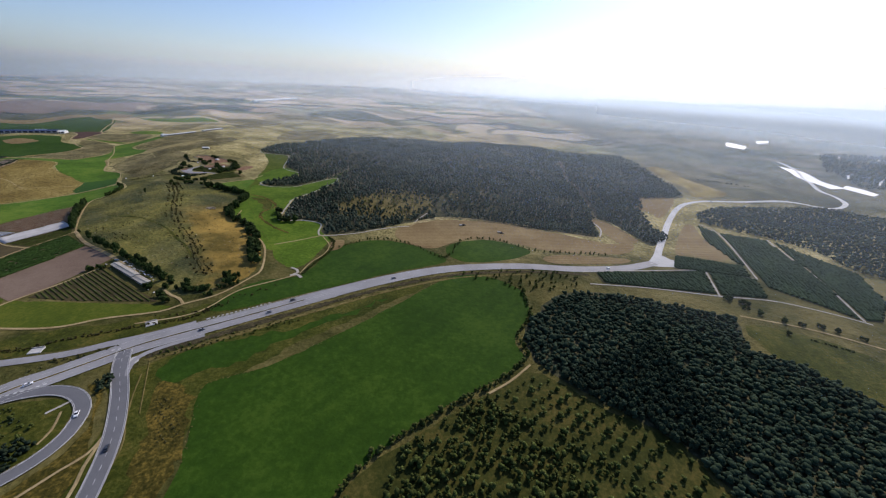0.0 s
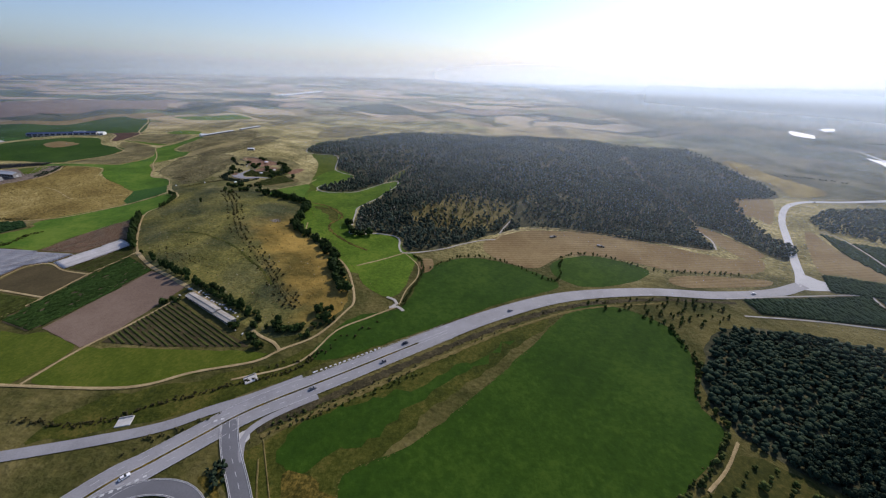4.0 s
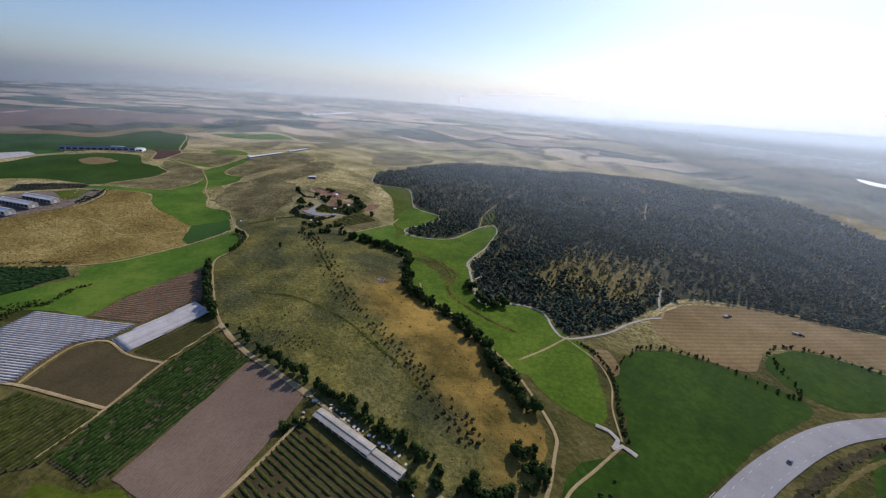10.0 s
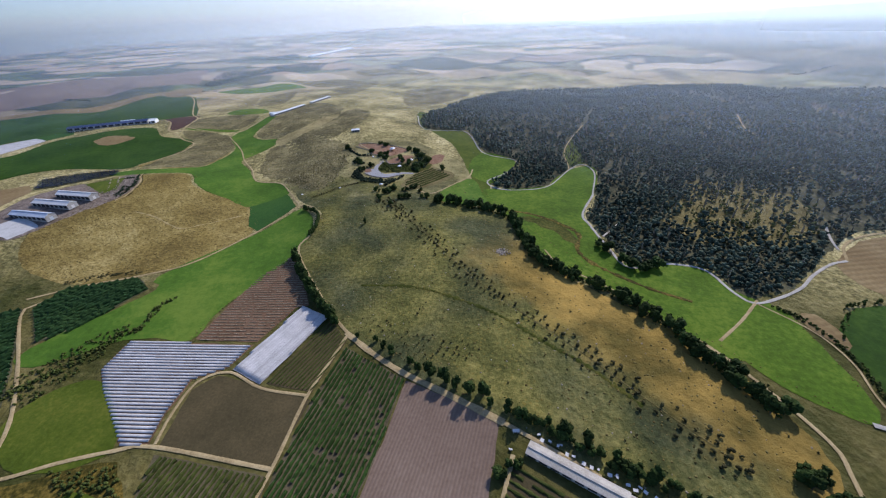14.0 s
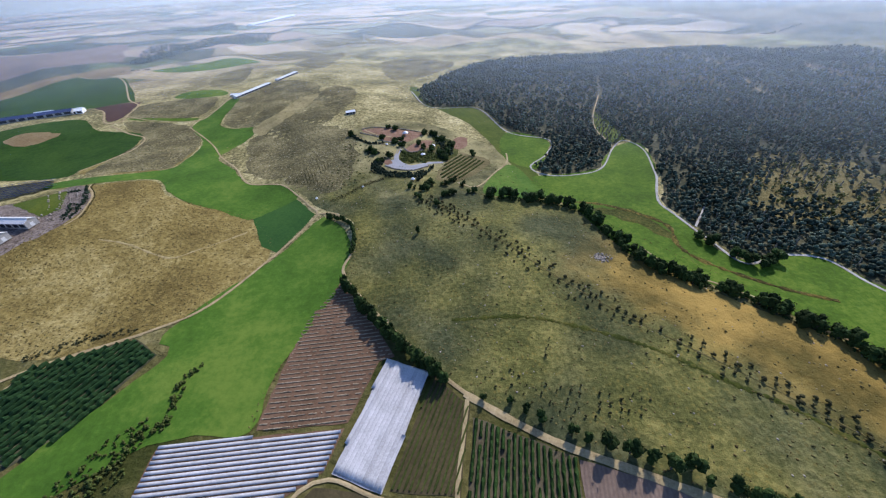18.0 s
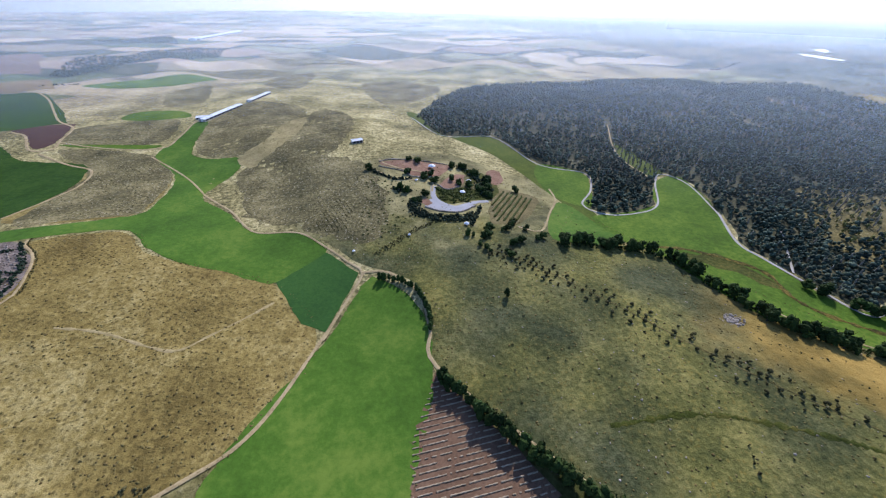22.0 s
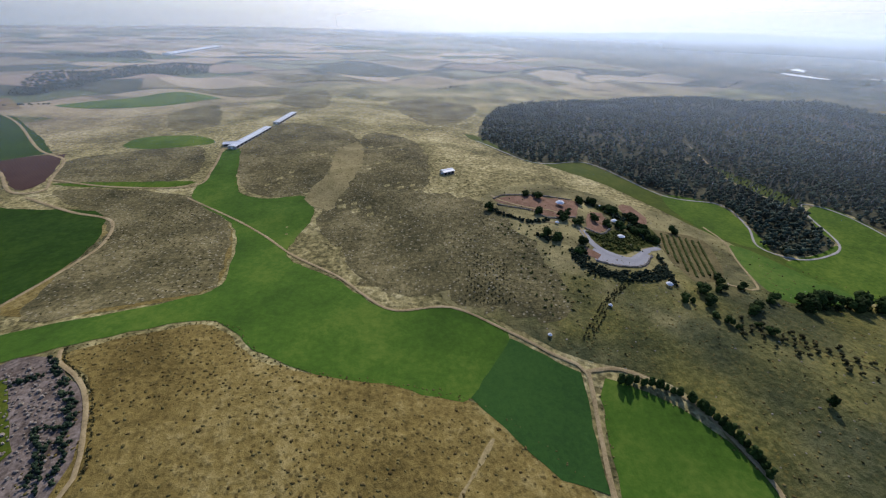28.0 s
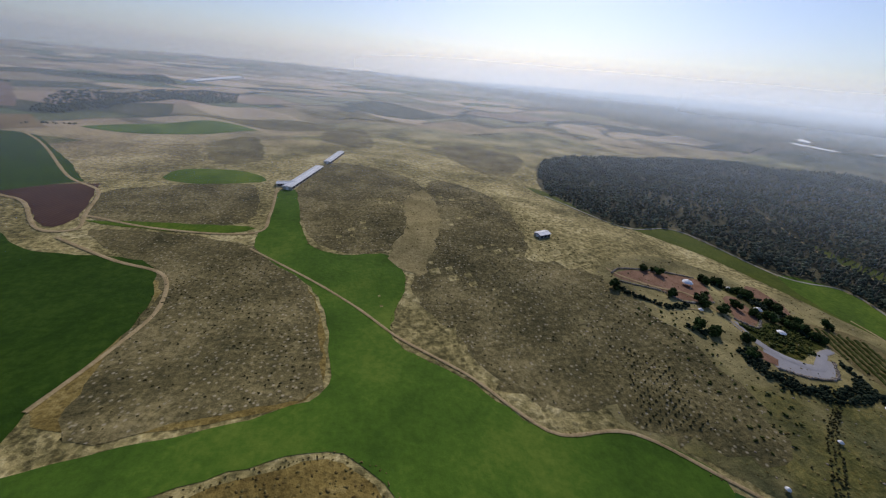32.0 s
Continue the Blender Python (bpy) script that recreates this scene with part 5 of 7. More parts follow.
def tree(name, mesh, mat, trunk_mat, high, wide, trunk, label, category, stem=0.12):
    """A tree at the origin: a tapered trunk with limbs, and a crown."""
    base = new(name)
    bm = bmesh.new()
    bmesh.ops.create_cone(bm, cap_ends=True, segments=7, radius1=stem * 1.5, radius2=stem * 0.6, depth=trunk * 1.6, matrix=Matrix.Translation((0, 0, trunk * 0.8 - 0.2)))
    for k in range(3):
        lean = Matrix.Rotation(k * 2.1, 4, "Z") @ Matrix.Rotation(0.7, 4, "X")
        bmesh.ops.create_cone(bm, cap_ends=True, segments=5, radius1=stem * 0.6, radius2=stem * 0.2, depth=wide, matrix=Matrix.Translation((0, 0, trunk)) @ lean @ Matrix.Translation((0, 0, wide / 2)))
    part("trunk", bm, trunk_mat, base)
    v, f = mesh
    linked("crown", v * (wide, wide, high) + (0, 0, trunk * 0.6), f, mat, base)
    return tagged(base, label, category)


def grove(kinds, xs, ys, group, low=0.75, top=1.3):
    """Copies of the trees in kinds at the plan points; the first of each kind takes the first places."""
    for i, (x, y) in enumerate(zip(xs, ys)):
        k = i % len(kinds)
        s = random.uniform(low, top)
        m = pose(float(x), float(y), height(x, y) - 0.05, 0, 0, random.uniform(0, 360)) @ Matrix.Scale(s, 4)
        if i < len(kinds):
            kinds[k].matrix_basis, kinds[k]["group"] = m, group
        else:
            ob = copy_thing(kinds[k], Matrix.Identity(4))
            ob.matrix_basis = m


def along(points, gap, spread):
    q = curve_through(points, gap)
    return [p.x + random.uniform(-spread, spread) for p in q], [p.y + random.uniform(-spread, spread) for p in q]


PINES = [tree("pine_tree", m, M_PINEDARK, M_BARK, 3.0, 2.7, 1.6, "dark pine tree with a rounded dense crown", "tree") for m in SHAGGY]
grove(PINES, near_x, near_y, "pines of the near wood", 0.8, 1.2)

PLANTATION = [(74, 201), (109, 177), (145, 151), (158, 110), (150, 30), (90, -20), (-30, -20), (-30, 106), (0, 145), (38, 176)]
field("plantation_floor", PLANTATION, M_ORANGE, "dry olive grass under young trees", 0.15, 1.5)
qx, qy = spots(PLANTATION, 7.2, 0.12, 38, lambda x, y: 0.95 * (x * 0.575 + y * 0.817 > 168 + 5 * np.sin(x / 11)))
wild = spots(PLANTATION, 4.0, 0.45, 10, lambda x, y: 0.93 * (x * 0.575 + y * 0.817 < 171 + 5 * np.sin(x / 11)) * (1 - 0.6 * (np.sin(x / 9) * np.sin(y / 11) > 0.5)))
scatter("young_plantation", BUSHY, qx, qy, 2.2, 1.9, M_OLIVE, "young trees planted in regular rows", "plantation", 0.3)
scatter("young_plantation", ROUND + PLUMP, wild[0], wild[1], 2.4, 2.3, M_OLIVE, "mixed grey-green young pines", "plantation", 0.3)

OAKS = [tree("broadleaf_tree", m, M_LEAF, M_BARK, 3.6, 3.4, 2.0, "tall dark green eucalyptus at the stream", "tree", 0.25) for m in SHAGGY[:3]]
cx, cy = along([(-361, 529), (-329, 525), (-291, 508), (-283, 472), (-273, 437), (-251, 418), (-227, 398), (-207, 377), (-197, 356), (-190, 343), (-183, 327), (-178, 319)], 2.3, 4.2)
kept = [k for k in range(len(cx)) if random.random() < 0.9]
cx, cy = [cx[k] for k in kept], [cy[k] for k in kept]
ax, ay = along([(-205, 374), (-194, 352), (-184, 330)], 4, 4)
bx, by = along([(-190, 290), (-182, 282), (-172, 278)], 4, 3)
grove(OAKS, cx + ax + bx, cy + ay + by, "trees along the stream", 0.5, 1.35)
ux, uy = along([(-361, 529), (-329, 525), (-291, 508), (-283, 472), (-273, 437), (-251, 418), (-227, 398), (-207, 377), (-197, 356), (-190, 343), (-183, 327), (-178, 319)], 0.9, 3.6)
scatter("stream_thicket", BUSHY, np.array(ux), np.array(uy), 1.1, 0.9, M_LEAF, "dark undergrowth along the stream", "bush")
EDGE = [tree("roadside_tree", m, M_LEAF, M_BARK, 3.4, 2.6, 1.8, "dark green tree at the foot of the hill", "tree", 0.2) for m in SHAGGY[1:]]
ex, ey = along([(-466, 440), (-452, 420), (-439, 402), (-424, 384), (-408, 366)], 1.7, 1.4)
gx_, gy_ = along([(-388, 356), (-345, 332), (-330, 325), (-312, 314), (-296, 307), (-280, 302), (-262, 294), (-246, 284), (-232, 276), (-218, 266), (-208, 268)], 8.0, 2.5)
grove(EDGE, ex + gx_, ey + gy_, "trees round the hill foot", 0.6, 1.5)
POINTED = [(crown(70 + s, 8, 2, 0.22, 1.1, 0.2, True)) for s in range(2)]
CYPRESS = [tree("cypress", m, M_LEAF, M_BARK, 2.3, 2.3, 0.6, "small dark cypress in a row beside the track", "tree", 0.12) for m in POINTED]
yx, yy = along([(-489, 517), (-478, 512), (-470, 504), (-466, 494), (-464, 482), (-464, 470)], 2.0, 0.8)
grove(CYPRESS, yx, yy, "cypress row", 0.75, 1.2)
loner = tree("lone_tree", SHAGGY[2], M_LEAF, M_BARK, 3.0, 2.2, 1.4, "single dark tree alone on the pasture", "tree", 0.2)
loner.matrix_basis = pose(-417.4, 482.4, height(-417.4, 482.4))

# shrubs
def shrub(name, mesh, mat, wide, high, label):
    v, f = mesh
    ob = linked(name, v * (wide, wide, high) - (0, 0, 0.1), f, mat)
    return tagged(ob, label, "shrub")


def plant_shrubs(kind, xs, ys, group, low=0.6, top=1.4):
    for i, (x, y) in enumerate(zip(xs, ys)):
        m = pose(float(x), float(y), height(x, y), 0, 0, random.uniform(0, 360)) @ Matrix.Scale(random.uniform(low, top), 4)
        if i == 0:
            kind.matrix_basis, kind["group"] = m, group
        else:
            ob = copy_thing(kind, Matrix.Identity(4))
            ob.matrix_basis = m


ROW = [(-411, 526), (-378, 489), (-337, 428), (-317, 402), (-296, 380), (-265, 351), (-237, 322), (-216, 301), (-204, 290)]
row = curve_through(ROW, 4.6)
for off in (-7.0, -2.2, 2.4, 7.5):
    xs, ys = [], []
    for a, b in zip(row, row[1:]):
        side = Vector(((b - a).y, -(b - a).x)).normalized()
        if random.random() < (0.85 if abs(off) < 5 else 0.5):
            q = a + side * (off + random.uniform(-0.8, 0.8))
            xs.append(q.x), ys.append(q.y)
    plant_shrubs(shrub("shrub", ROUND[int(abs(off)) % 5], M_DRYLEAF, 1.35, 1.25, "low dry bush in a planted hillside row"), xs, ys, "bushes on the hill", 0.6, 1.5)
# tussocks and pale stones that roughen the pasture
TUSSOCK = [(BALL[1][0] * (1 + np.random.default_rng(s).uniform(-0.35, 0.35, (len(BALL[1][0]), 1))) * (1, 0.8, 0.7), BALL[1][1]) for s in range(6)]
for ring, gap, share, size, mat, label, category in ((RIDGE, 3.4, 0.5, 0.55, M_TUFT, "dry tussocks all over the pasture", "tussocks"), (RIDGE, 7.0, 0.4, 0.5, M_STONE, "pale stones strewn on the pasture", "stones"),
                                                     (RIDGE, 6.5, 0.35, 0.6, M_RUST, "dull weed clumps over the pasture", "weeds"), (WHEAT, 3.0, 0.6, 0.6, M_TUFT, "dry tussocks on the stubble hill", "tussocks"), (WHEAT, 3.2, 0.6, 0.65, M_RUST, "rusty brown weeds on the stubble hill", "weeds")):
    sx, sy = spots(ring, gap, 0.5, 25, lambda x, y, s=share: s * (0.45 + 0.55 * (np.sin(x / 23 + 1.3 * np.sin(y / 31)) * np.cos(y / 19 + x / 57) > -0.15)))
    scatter("hill_" + category, TUSSOCK, sx, sy, size, size, mat, label, category)
# bushes and stones strewn over the hills and verges
sx, sy = spots(RIDGE, 8, 0.5, 0, lambda x, y: 0.35 * (np.sin(x / 13 + y / 29) * np.sin(y / 17) > -0.2))
scatter("hill_scrub", ROUND, sx, sy, 0.7, 0.5, M_DRYLEAF, "scattered low scrub on the pasture", "scrub")
for ring, gap, share, label in ((WHEAT, 11, 0.3, "sparse thistles on the stubble hill"), ([(-750, 622), (-670, 625), (-674, 705), (-716, 766), (-757, 735), (-756, 700)], 3.6, 0.8, "low thistles on the dry hillside"),
                               ([(-688, 880), (-640, 990), (-540, 940), (-490, 800), (-480, 660), (-536, 596), (-582, 604), (-597, 650), (-610, 665), (-608, 745), (-670, 780)], 4.2, 0.8, "stony scrub over the dry hills"),
                               ([(-900, 1150), (-600, 1300), (-380, 1100), (-380, 820), (-480, 760), (-560, 930), (-640, 1000), (-840, 960)], 9, 0.6, "scrub dotted over the far hills")):
    sx, sy = spots(ring, gap, 0.5, 15, lambda x, y, s=share: s * (0.4 + 0.6 * (np.sin(x / 17) * np.sin(y / 23 + x / 41) > 0)))
    scatter("scrub", ROUND, sx, sy, 0.65, 0.4, M_DRYLEAF, label, "scrub")
sx, sy = spots([(5, 330), (82, 345), (130, 350), (150, 330), (125, 315), (85, 300), (60, 318)], 7, 0.45, 0, lambda x, y: 0.8)
scatter("field_bushes", ROUND + CONES, sx, sy, 1.7, 1.9, M_OLIVE, "olive bushes in rough grass beside the wood", "bush")
hx, hy = along([(-110, 372), (-83, 400), (-43, 399), (5, 365), (24, 418), (62, 429), (104, 402), (126, 398), (188, 399)], 5, 1.5)
scatter("hedge", ROUND + CONES, np.array(hx), np.array(hy), 1.5, 1.8, M_OLIVE, "ragged hedge between fields", "hedge")
hx, hy = along([(80, 305), (82, 268), (68, 240), (70, 214), (40, 184), (0, 152), (-26, 124), (-38, 80)], 3.2, 1.4)
scatter("hedge", BUSHY, np.array(hx), np.array(hy), 1.9, 2.2, M_OLIVE, "dark hedge along the big field", "hedge")
hx, hy = along([(-629, 399), (-616, 405), (-601, 411), (-580, 414)], 0.8, 2.5)
scatter("hedge", ROUND, np.array(hx), np.array(hy), 1.1, 0.7, M_DRYLEAF, "dark brown scrub below the stubble hill", "hedge")
for ring, gap, label in (([(-353, 385), (-347, 384), (-360, 362), (-365, 362)], 3.6, "short rows of young trees on the hill"), ([(-354, 359), (-319, 351), (-326, 338), (-356, 343)], 4.2, "grid of young trees low on the hill")):
    sx, sy = spots(ring, gap, 0.15, 62, lambda x, y: 0.85)
    scatter("young_trees", ROUND, sx, sy, 0.8, 0.9, M_DRYLEAF, label, "plants")
hx, hy = along([(-575, 295), (-561, 315), (-550, 330), (-540, 352), (-533, 356), (-534, 367), (-535, 379), (-530, 386)], 0.6, 2.4)
scatter("hedge", ROUND, np.array(hx), np.array(hy), 1.3, 1.1, M_OLIVE, "dark overgrown ditch between plots", "hedge")
field("verge", [(-124, 388), (-112, 391), (-108, 372), (-116, 360), (-122, 372)], M_STUBBLE, "bare orange patch beside the stream", 0.4, 1)
hx, hy = along([(-126, 308), (-123, 330), (-118, 352), (-118, 366), (-122, 384), (-132, 396)], 0.8, 1.3)
scatter("hedge", ROUND, np.array(hx), np.array(hy), 1.1, 1.0, M_OLIVE, "dark bushes along the little stream", "hedge")
hx, hy = along([(-205, 226), (-180, 238), (-160, 262), (-140, 280)], 4, 3)
scatter("hedge", ROUND, np.array(hx), np.array(hy), 1.2, 1.0, M_DRYLEAF, "weedy bushes along the highway", "hedge")
hx, hy = along([(-310, 180), (-271, 181), (-248, 195), (-227, 206), (-212, 214), (-196, 222), (-180, 231), (-171, 246)], 0.8, 1.6)
scatter("hedge", ROUND, np.array(hx), np.array(hy), 0.9, 0.8, M_DRYLEAF, "dark overgrown ditch beside the slip road", "hedge")
sx, sy = spots([(-228, 139), (-219, 143), (-202, 133), (-226, 128)], 3.4, 0.12, 30, lambda x, y: 0.75)
scatter("ramp_bushes", ROUND, sx, sy, 1.0, 0.9, M_PINEDARK, "low dark bushes planted in rows in the loop", "bush")
hx, hy = along([(-180, 180), (-150, 207), (-110, 238), (-60, 280), (0, 318), (60, 342)], 6, 3)
scatter("hedge", ROUND, np.array(hx), np.array(hy), 0.9, 0.8, M_DRYLEAF, "low weeds on the highway verge", "hedge")
sx, sy = spots([(-152, 157), (-138, 158), (-118, 132), (-129, 129)], 2.7, 0.12, 58)
scatter("young_plants", ROUND, sx, sy, 0.75, 0.6, M_DRYLEAF, "young plants in a dotted grid on the verge", "plants")
for ring, gap, size, label in (([(-196, 165), (-188, 170), (-180, 160), (-186, 157)], 3.0, 1.7, "dark bushes at the road junction"), ([(-199, 124), (-188, 126), (-184, 118), (-186, 108), (-200, 108)], 2.8, 1.8, "dark bushes inside the loop ramp")):
    sx, sy = spots(ring, gap, 0.4, 0)
    scatter("ramp_bushes", BUSHY, sx, sy, size, size, M_PINEDARK, label, "bush")
sx, sy = spots([(-236, 176), (-216, 190), (-204, 196), (-216, 184), (-240, 166)], 3.0, 0.5, 0, lambda x, y: 0.7)
scatter("ramp_bushes", ROUND, sx, sy, 1.2, 0.9, M_DRYLEAF, "dry bushes between slip road and highway", "bush")
sx, sy = spots([(-180, 186), (-160, 194), (-142, 208), (-118, 223), (-100, 236), (-104, 240), (-146, 213), (-176, 194)], 2.8, 0.5, 0, lambda x, y: 0.8)
scatter("ramp_bushes", ROUND, sx, sy, 1.1, 0.8, M_OLIVE, "dark weeds along the lower edge of the highway", "bush")
sx, sy = spots([(-230, 140), (-205, 148), (-188, 138), (-183, 118), (-200, 100), (-240, 95)], 6, 0.5, 0, lambda x, y: 0.35)
scatter("ramp_bushes", ROUND, sx, sy, 1.6, 1.5, M_OLIVE, "dark bushes inside the loop ramp", "bush")

EAST_TREES = [tree("field_tree", m, M_LEAF, M_BARK, 2.2, 2.4, 1.0, "dark bushy tree beside the eastern track", "tree", 0.18) for m in SHAGGY[:3]]
tx, ty = [], []
for x, y, k, spread in ((276, 317, 5, 4.0), (286, 311, 6, 4.0), (283, 304, 3, 3.0), (289, 296, 2, 2.0), (304, 287, 2, 2.0), (316, 283, 3, 2.0), (330, 281, 2, 2.0), (338, 275, 2, 2.0), (354, 266, 2, 3.0), (292, 268, 1, 1.0)):
    for i in range(k):
        tx.append(x + random.uniform(-spread, spread)), ty.append(y + random.uniform(-spread, spread))
grove(EAST_TREES, tx, ty, "trees by the eastern track", 0.6, 1.2)
hx, hy = along([(306, 262), (316, 257), (328, 250)], 1.2, 1.0)
scatter("hedge", ROUND, np.array(hx), np.array(hy), 1.0, 0.8, M_OLIVE, "dark scrub lines in the grass clearing", "hedge")
hx, hy = along([(165, 336), (210, 333), (262, 328), (280, 331), (300, 329)], 3.0, 0.6)
scatter("hedge", ROUND, np.array(hx), np.array(hy), 0.9, 0.9, M_OLIVE, "spaced bushes along the orchard edge", "hedge")

sx, sy = spots([(-505, 272), (-478, 277), (-464, 264), (-455, 247), (-466, 251), (-476, 266), (-494, 264)], 2.4, 0.5, 0)
scatter("hedge", ROUND, sx, sy, 1.4, 1.1, M_OLIVE, "dark bushes round the small plot", "hedge")

sx, sy = spots([(-541, 360), (-538, 331), (-552, 300), (-580, 312), (-564, 335), (-550, 357)], 2.6, 0.3, 60, lambda x, y: 0.75)
scatter("bush_rows", ROUND, sx, sy, 1.1, 0.9, M_OLIVE, "dark bushes planted in rough rows on dry soil", "bush")

# orchards
PINE_FAR = [(397, 586), (470, 641), (692, 668), (731, 622), (600, 480), (490, 386), (474, 398), (477, 462), (446, 502), (387, 549)]
sx, sy = spots(PINE_FAR, 5.0, 0.4, 0)
scatter("pine_forest", ROUND, sx, sy, 3.1, 2.6, M_PINE, "dark wood beyond the orchards", "forest", 0.5)
sx, sy = spots([(880, 760), (1300, 900), (1500, 1300), (1200, 1300), (960, 1000)], 14, 0.45, 0)
scatter("pine_forest", CONES, sx, sy, 6.0, 5.0, M_PINE, "dark distant woodland", "forest", 0.5)
for ring, gap, label in (([(-1111, 1284), (-1141, 1438), (-1056, 1497), (-1010, 1575), (-881, 1705), (-860, 1534), (-968, 1441), (-1009, 1306), (-1062, 1271)], 8, "dark tree plantation on the far plain"), ([(-1370, 1970), (-1192, 2140), (-1083, 1900), (-1222, 1915)], 13, "dark grove beside a far village")):
    sx, sy = spots(ring, gap, 0.4, 0)
    scatter("far_grove", ROUND, sx, sy, gap * 0.6, 2.2, M_PINEDARK, label, "grove", 0.5)


# ---- crop rows ----
def crop_rows(name, ring, angle, gap, wide, high, mat, group_label, piece=2.0, category="row", tunnel=False, miss=0.0, joined=False):
    """Planted rows across a plot: each row is one part of the planting."""
    holder = new(name)
    tagged(holder, group_label, category)
    holder.matrix_basis = pose(*[sum(q[k] for q in ring) / len(ring) for k in (0, 1)], 0)
    ox, oy = holder.matrix_basis.translation[:2]
    c, s = math.cos(radians(angle)), math.sin(radians(angle))
    turned = [(x * c + y * s, -x * s + y * c) for x, y in ring]
    lo, hi = min(q[1] for q in turned), max(q[1] for q in turned)
    v, all_v, all_f = lo + gap * 0.6, [], []
    while v < hi - gap * 0.3:
        cuts = sorted(a[0] + (b[0] - a[0]) * (v - a[1]) / (b[1] - a[1]) for a, b in zip(turned, turned[1:] + turned[:1]) if (a[1] > v) != (b[1] > v))
        for u0, u1 in zip(cuts[::2], cuts[1::2]):
            u0, u1 = u0 + 0.8, u1 - 0.8
            if u1 - u0 < 3:
                continue
            n = max(2, int((u1 - u0) / piece))
            verts, faces, skip = [], [], False
            for k in range(n + 1):
                u = u0 + (u1 - u0) * k / n
                w, h = (wide, high) if tunnel else (wide * random.uniform(0.55, 1.2), high * random.uniform(0.55, 1.25))
                for a, b in ((-0.5, 0.0), (-0.42, 0.6), (-0.18, 0.96), (0.18, 1.0), (0.42, 0.6), (0.5, 0.0)):
                    vv = v + a * w + (0 if tunnel else random.uniform(-0.12, 0.12))
                    x, y = u * c - vv * s, u * s + vv * c
                    verts.append((x - ox, y - oy, height(x, y) + 0.25 + b * h))
                gone = random.random() < miss
                if k and not (gone or skip):
                    for j in range(5):
                        q = 6 * (k - 1) + j
                        faces.append((q, q + 6, q + 7, q + 1))
                if k == 0 or k == n:
                    faces.append(tuple(range(6 * k, 6 * k + 6)))
                skip = gone
            if joined:
                all_f += [tuple(q + len(all_v) for q in f) for f in faces]
                all_v += verts
            else:
                linked("tunnel" if tunnel else "plant_hedge", verts, faces, mat, holder, smooth=tunnel)
        v += gap
    if joined:
        tagged(linked("planting", all_v, all_f, mat, holder), kind="stuff")
    return holder


crop_rows("orchard", ORCHARD, -28, 3.0, 1.5, 0.6, M_VINEYELLOW, "rows of small olive-green orchard trees", 1.8, "orchard", miss=0.03)
for ring, angle in zip(ORCH_E, (95, 95, 100, 72, 72, 72)):
    crop_rows("orchard", ring, angle, 3.6, 3.7, 1.9, M_CITRUS, "dense dark green orchard block in rows", 2.2, "orchard")
crop_rows("orchard", DARK_ORCH, 62, 3.6, 2.7, 1.8, M_CITRUS, "dark green citrus orchard in tight rows", 1.6, "orchard")
crop_rows("orchard", DARK_ORCH2, 62, 3.6, 2.7, 1.8, M_CITRUS, "dark green citrus orchard beyond the track", 1.6, "orchard")
crop_rows("vineyard", VINEYARD, 77, 2.35, 1.5, 1.4, M_VINE, "green vine rows in the vineyard", 1.6, "vineyard", miss=0.03)
crop_rows("vineyard", VINE_LOWER, 80, 2.6, 1.5, 1.3, M_VINEYELLOW, "yellow-green vine rows below the track", 1.6, "vineyard")
crop_rows("crop_planting", OLIVE_STRIP, 66, 2.2, 0.9, 0.5, M_VINEYELLOW, "low olive-green crop rows", 2.0, "crop")
crop_rows("crop_planting", BROWN_ROWS, 2, 2.5, 0.6, 0.32, M_SPROUT, "pale dotted seedling rows on brown soil", 0.7, "crop", miss=0.07)
crop_rows("tunnel_plot", NET_BIG, 2, 2.05, 1.45, 0.45, M_PLASTIC, "white plastic crop tunnels in long rows", 4.0, "crop tunnel", True)
net = field("plastic_sheet", NET_STRIP, M_PLASTIC, "white plastic sheet stretched over a plot", 0.9, 0.2, False, "crop cover", 3.0)
crop_rows("crop_cover", NET_STRIP, 66, 1.8, 1.7, 0.1, M_PLASTIC, "ribbed white plastic crop cover", 3.0, "crop cover", True).location.z += 0.7
crop_rows("terrace", [(-373, 620), (-349, 602), (-377, 565), (-398, 565), (-391, 594)], 53, 4.2, 1.7, 1.2, M_OLIVE, "bushy terrace rows below the hilltop", 1.6, "terrace")
sx, sy = spots([(-518, 625), (-501, 611), (-511, 574), (-538, 586)], 2.9, 0.1, 20)
scatter("young_vines", ROUND, sx, sy, 0.7, 0.6, M_DRYLEAF, "tiny young plants in a dotted grid", "plants")
sx, sy = spots([(-395, 370), (-372, 372), (-345, 345), (-360, 338)], 5.5, 0.15, 40)
scatter("young_trees", ROUND, sx, sy, 0.8, 0.8, M_DRYLEAF, "small young trees in a grid on the hill foot", "plants")

# margins: dry tufts along the field edges, hedges and lone trees over the far plain
tufts_x, tufts_y = [], []
for ring in (BIG, WHEAT, [(-691, 878), (-675, 763), (-623, 742), (-617, 707), (-633, 657), (-603, 622), (-580, 592), (-546, 584), (-524, 558)], [(-553, 530), (-584, 542), (-616, 555), (-638, 569), (-661, 595), (-720, 590)],
             [(-488, 516), (-469, 489), (-468, 442), (-490, 381), (-494, 350)], [(-552, 394), (-562, 410), (-522, 474), (-499, 517)], [(-115, 367), (-83, 397), (-43, 396), (8, 358)], [(-311, 558), (-268, 476), (-226, 418), (-181, 358), (-139, 316), (-129, 340), (-128, 393)]):
    a, b = along(ring, 2.2, 1.1)
    tufts_x, tufts_y = tufts_x + a, tufts_y + b
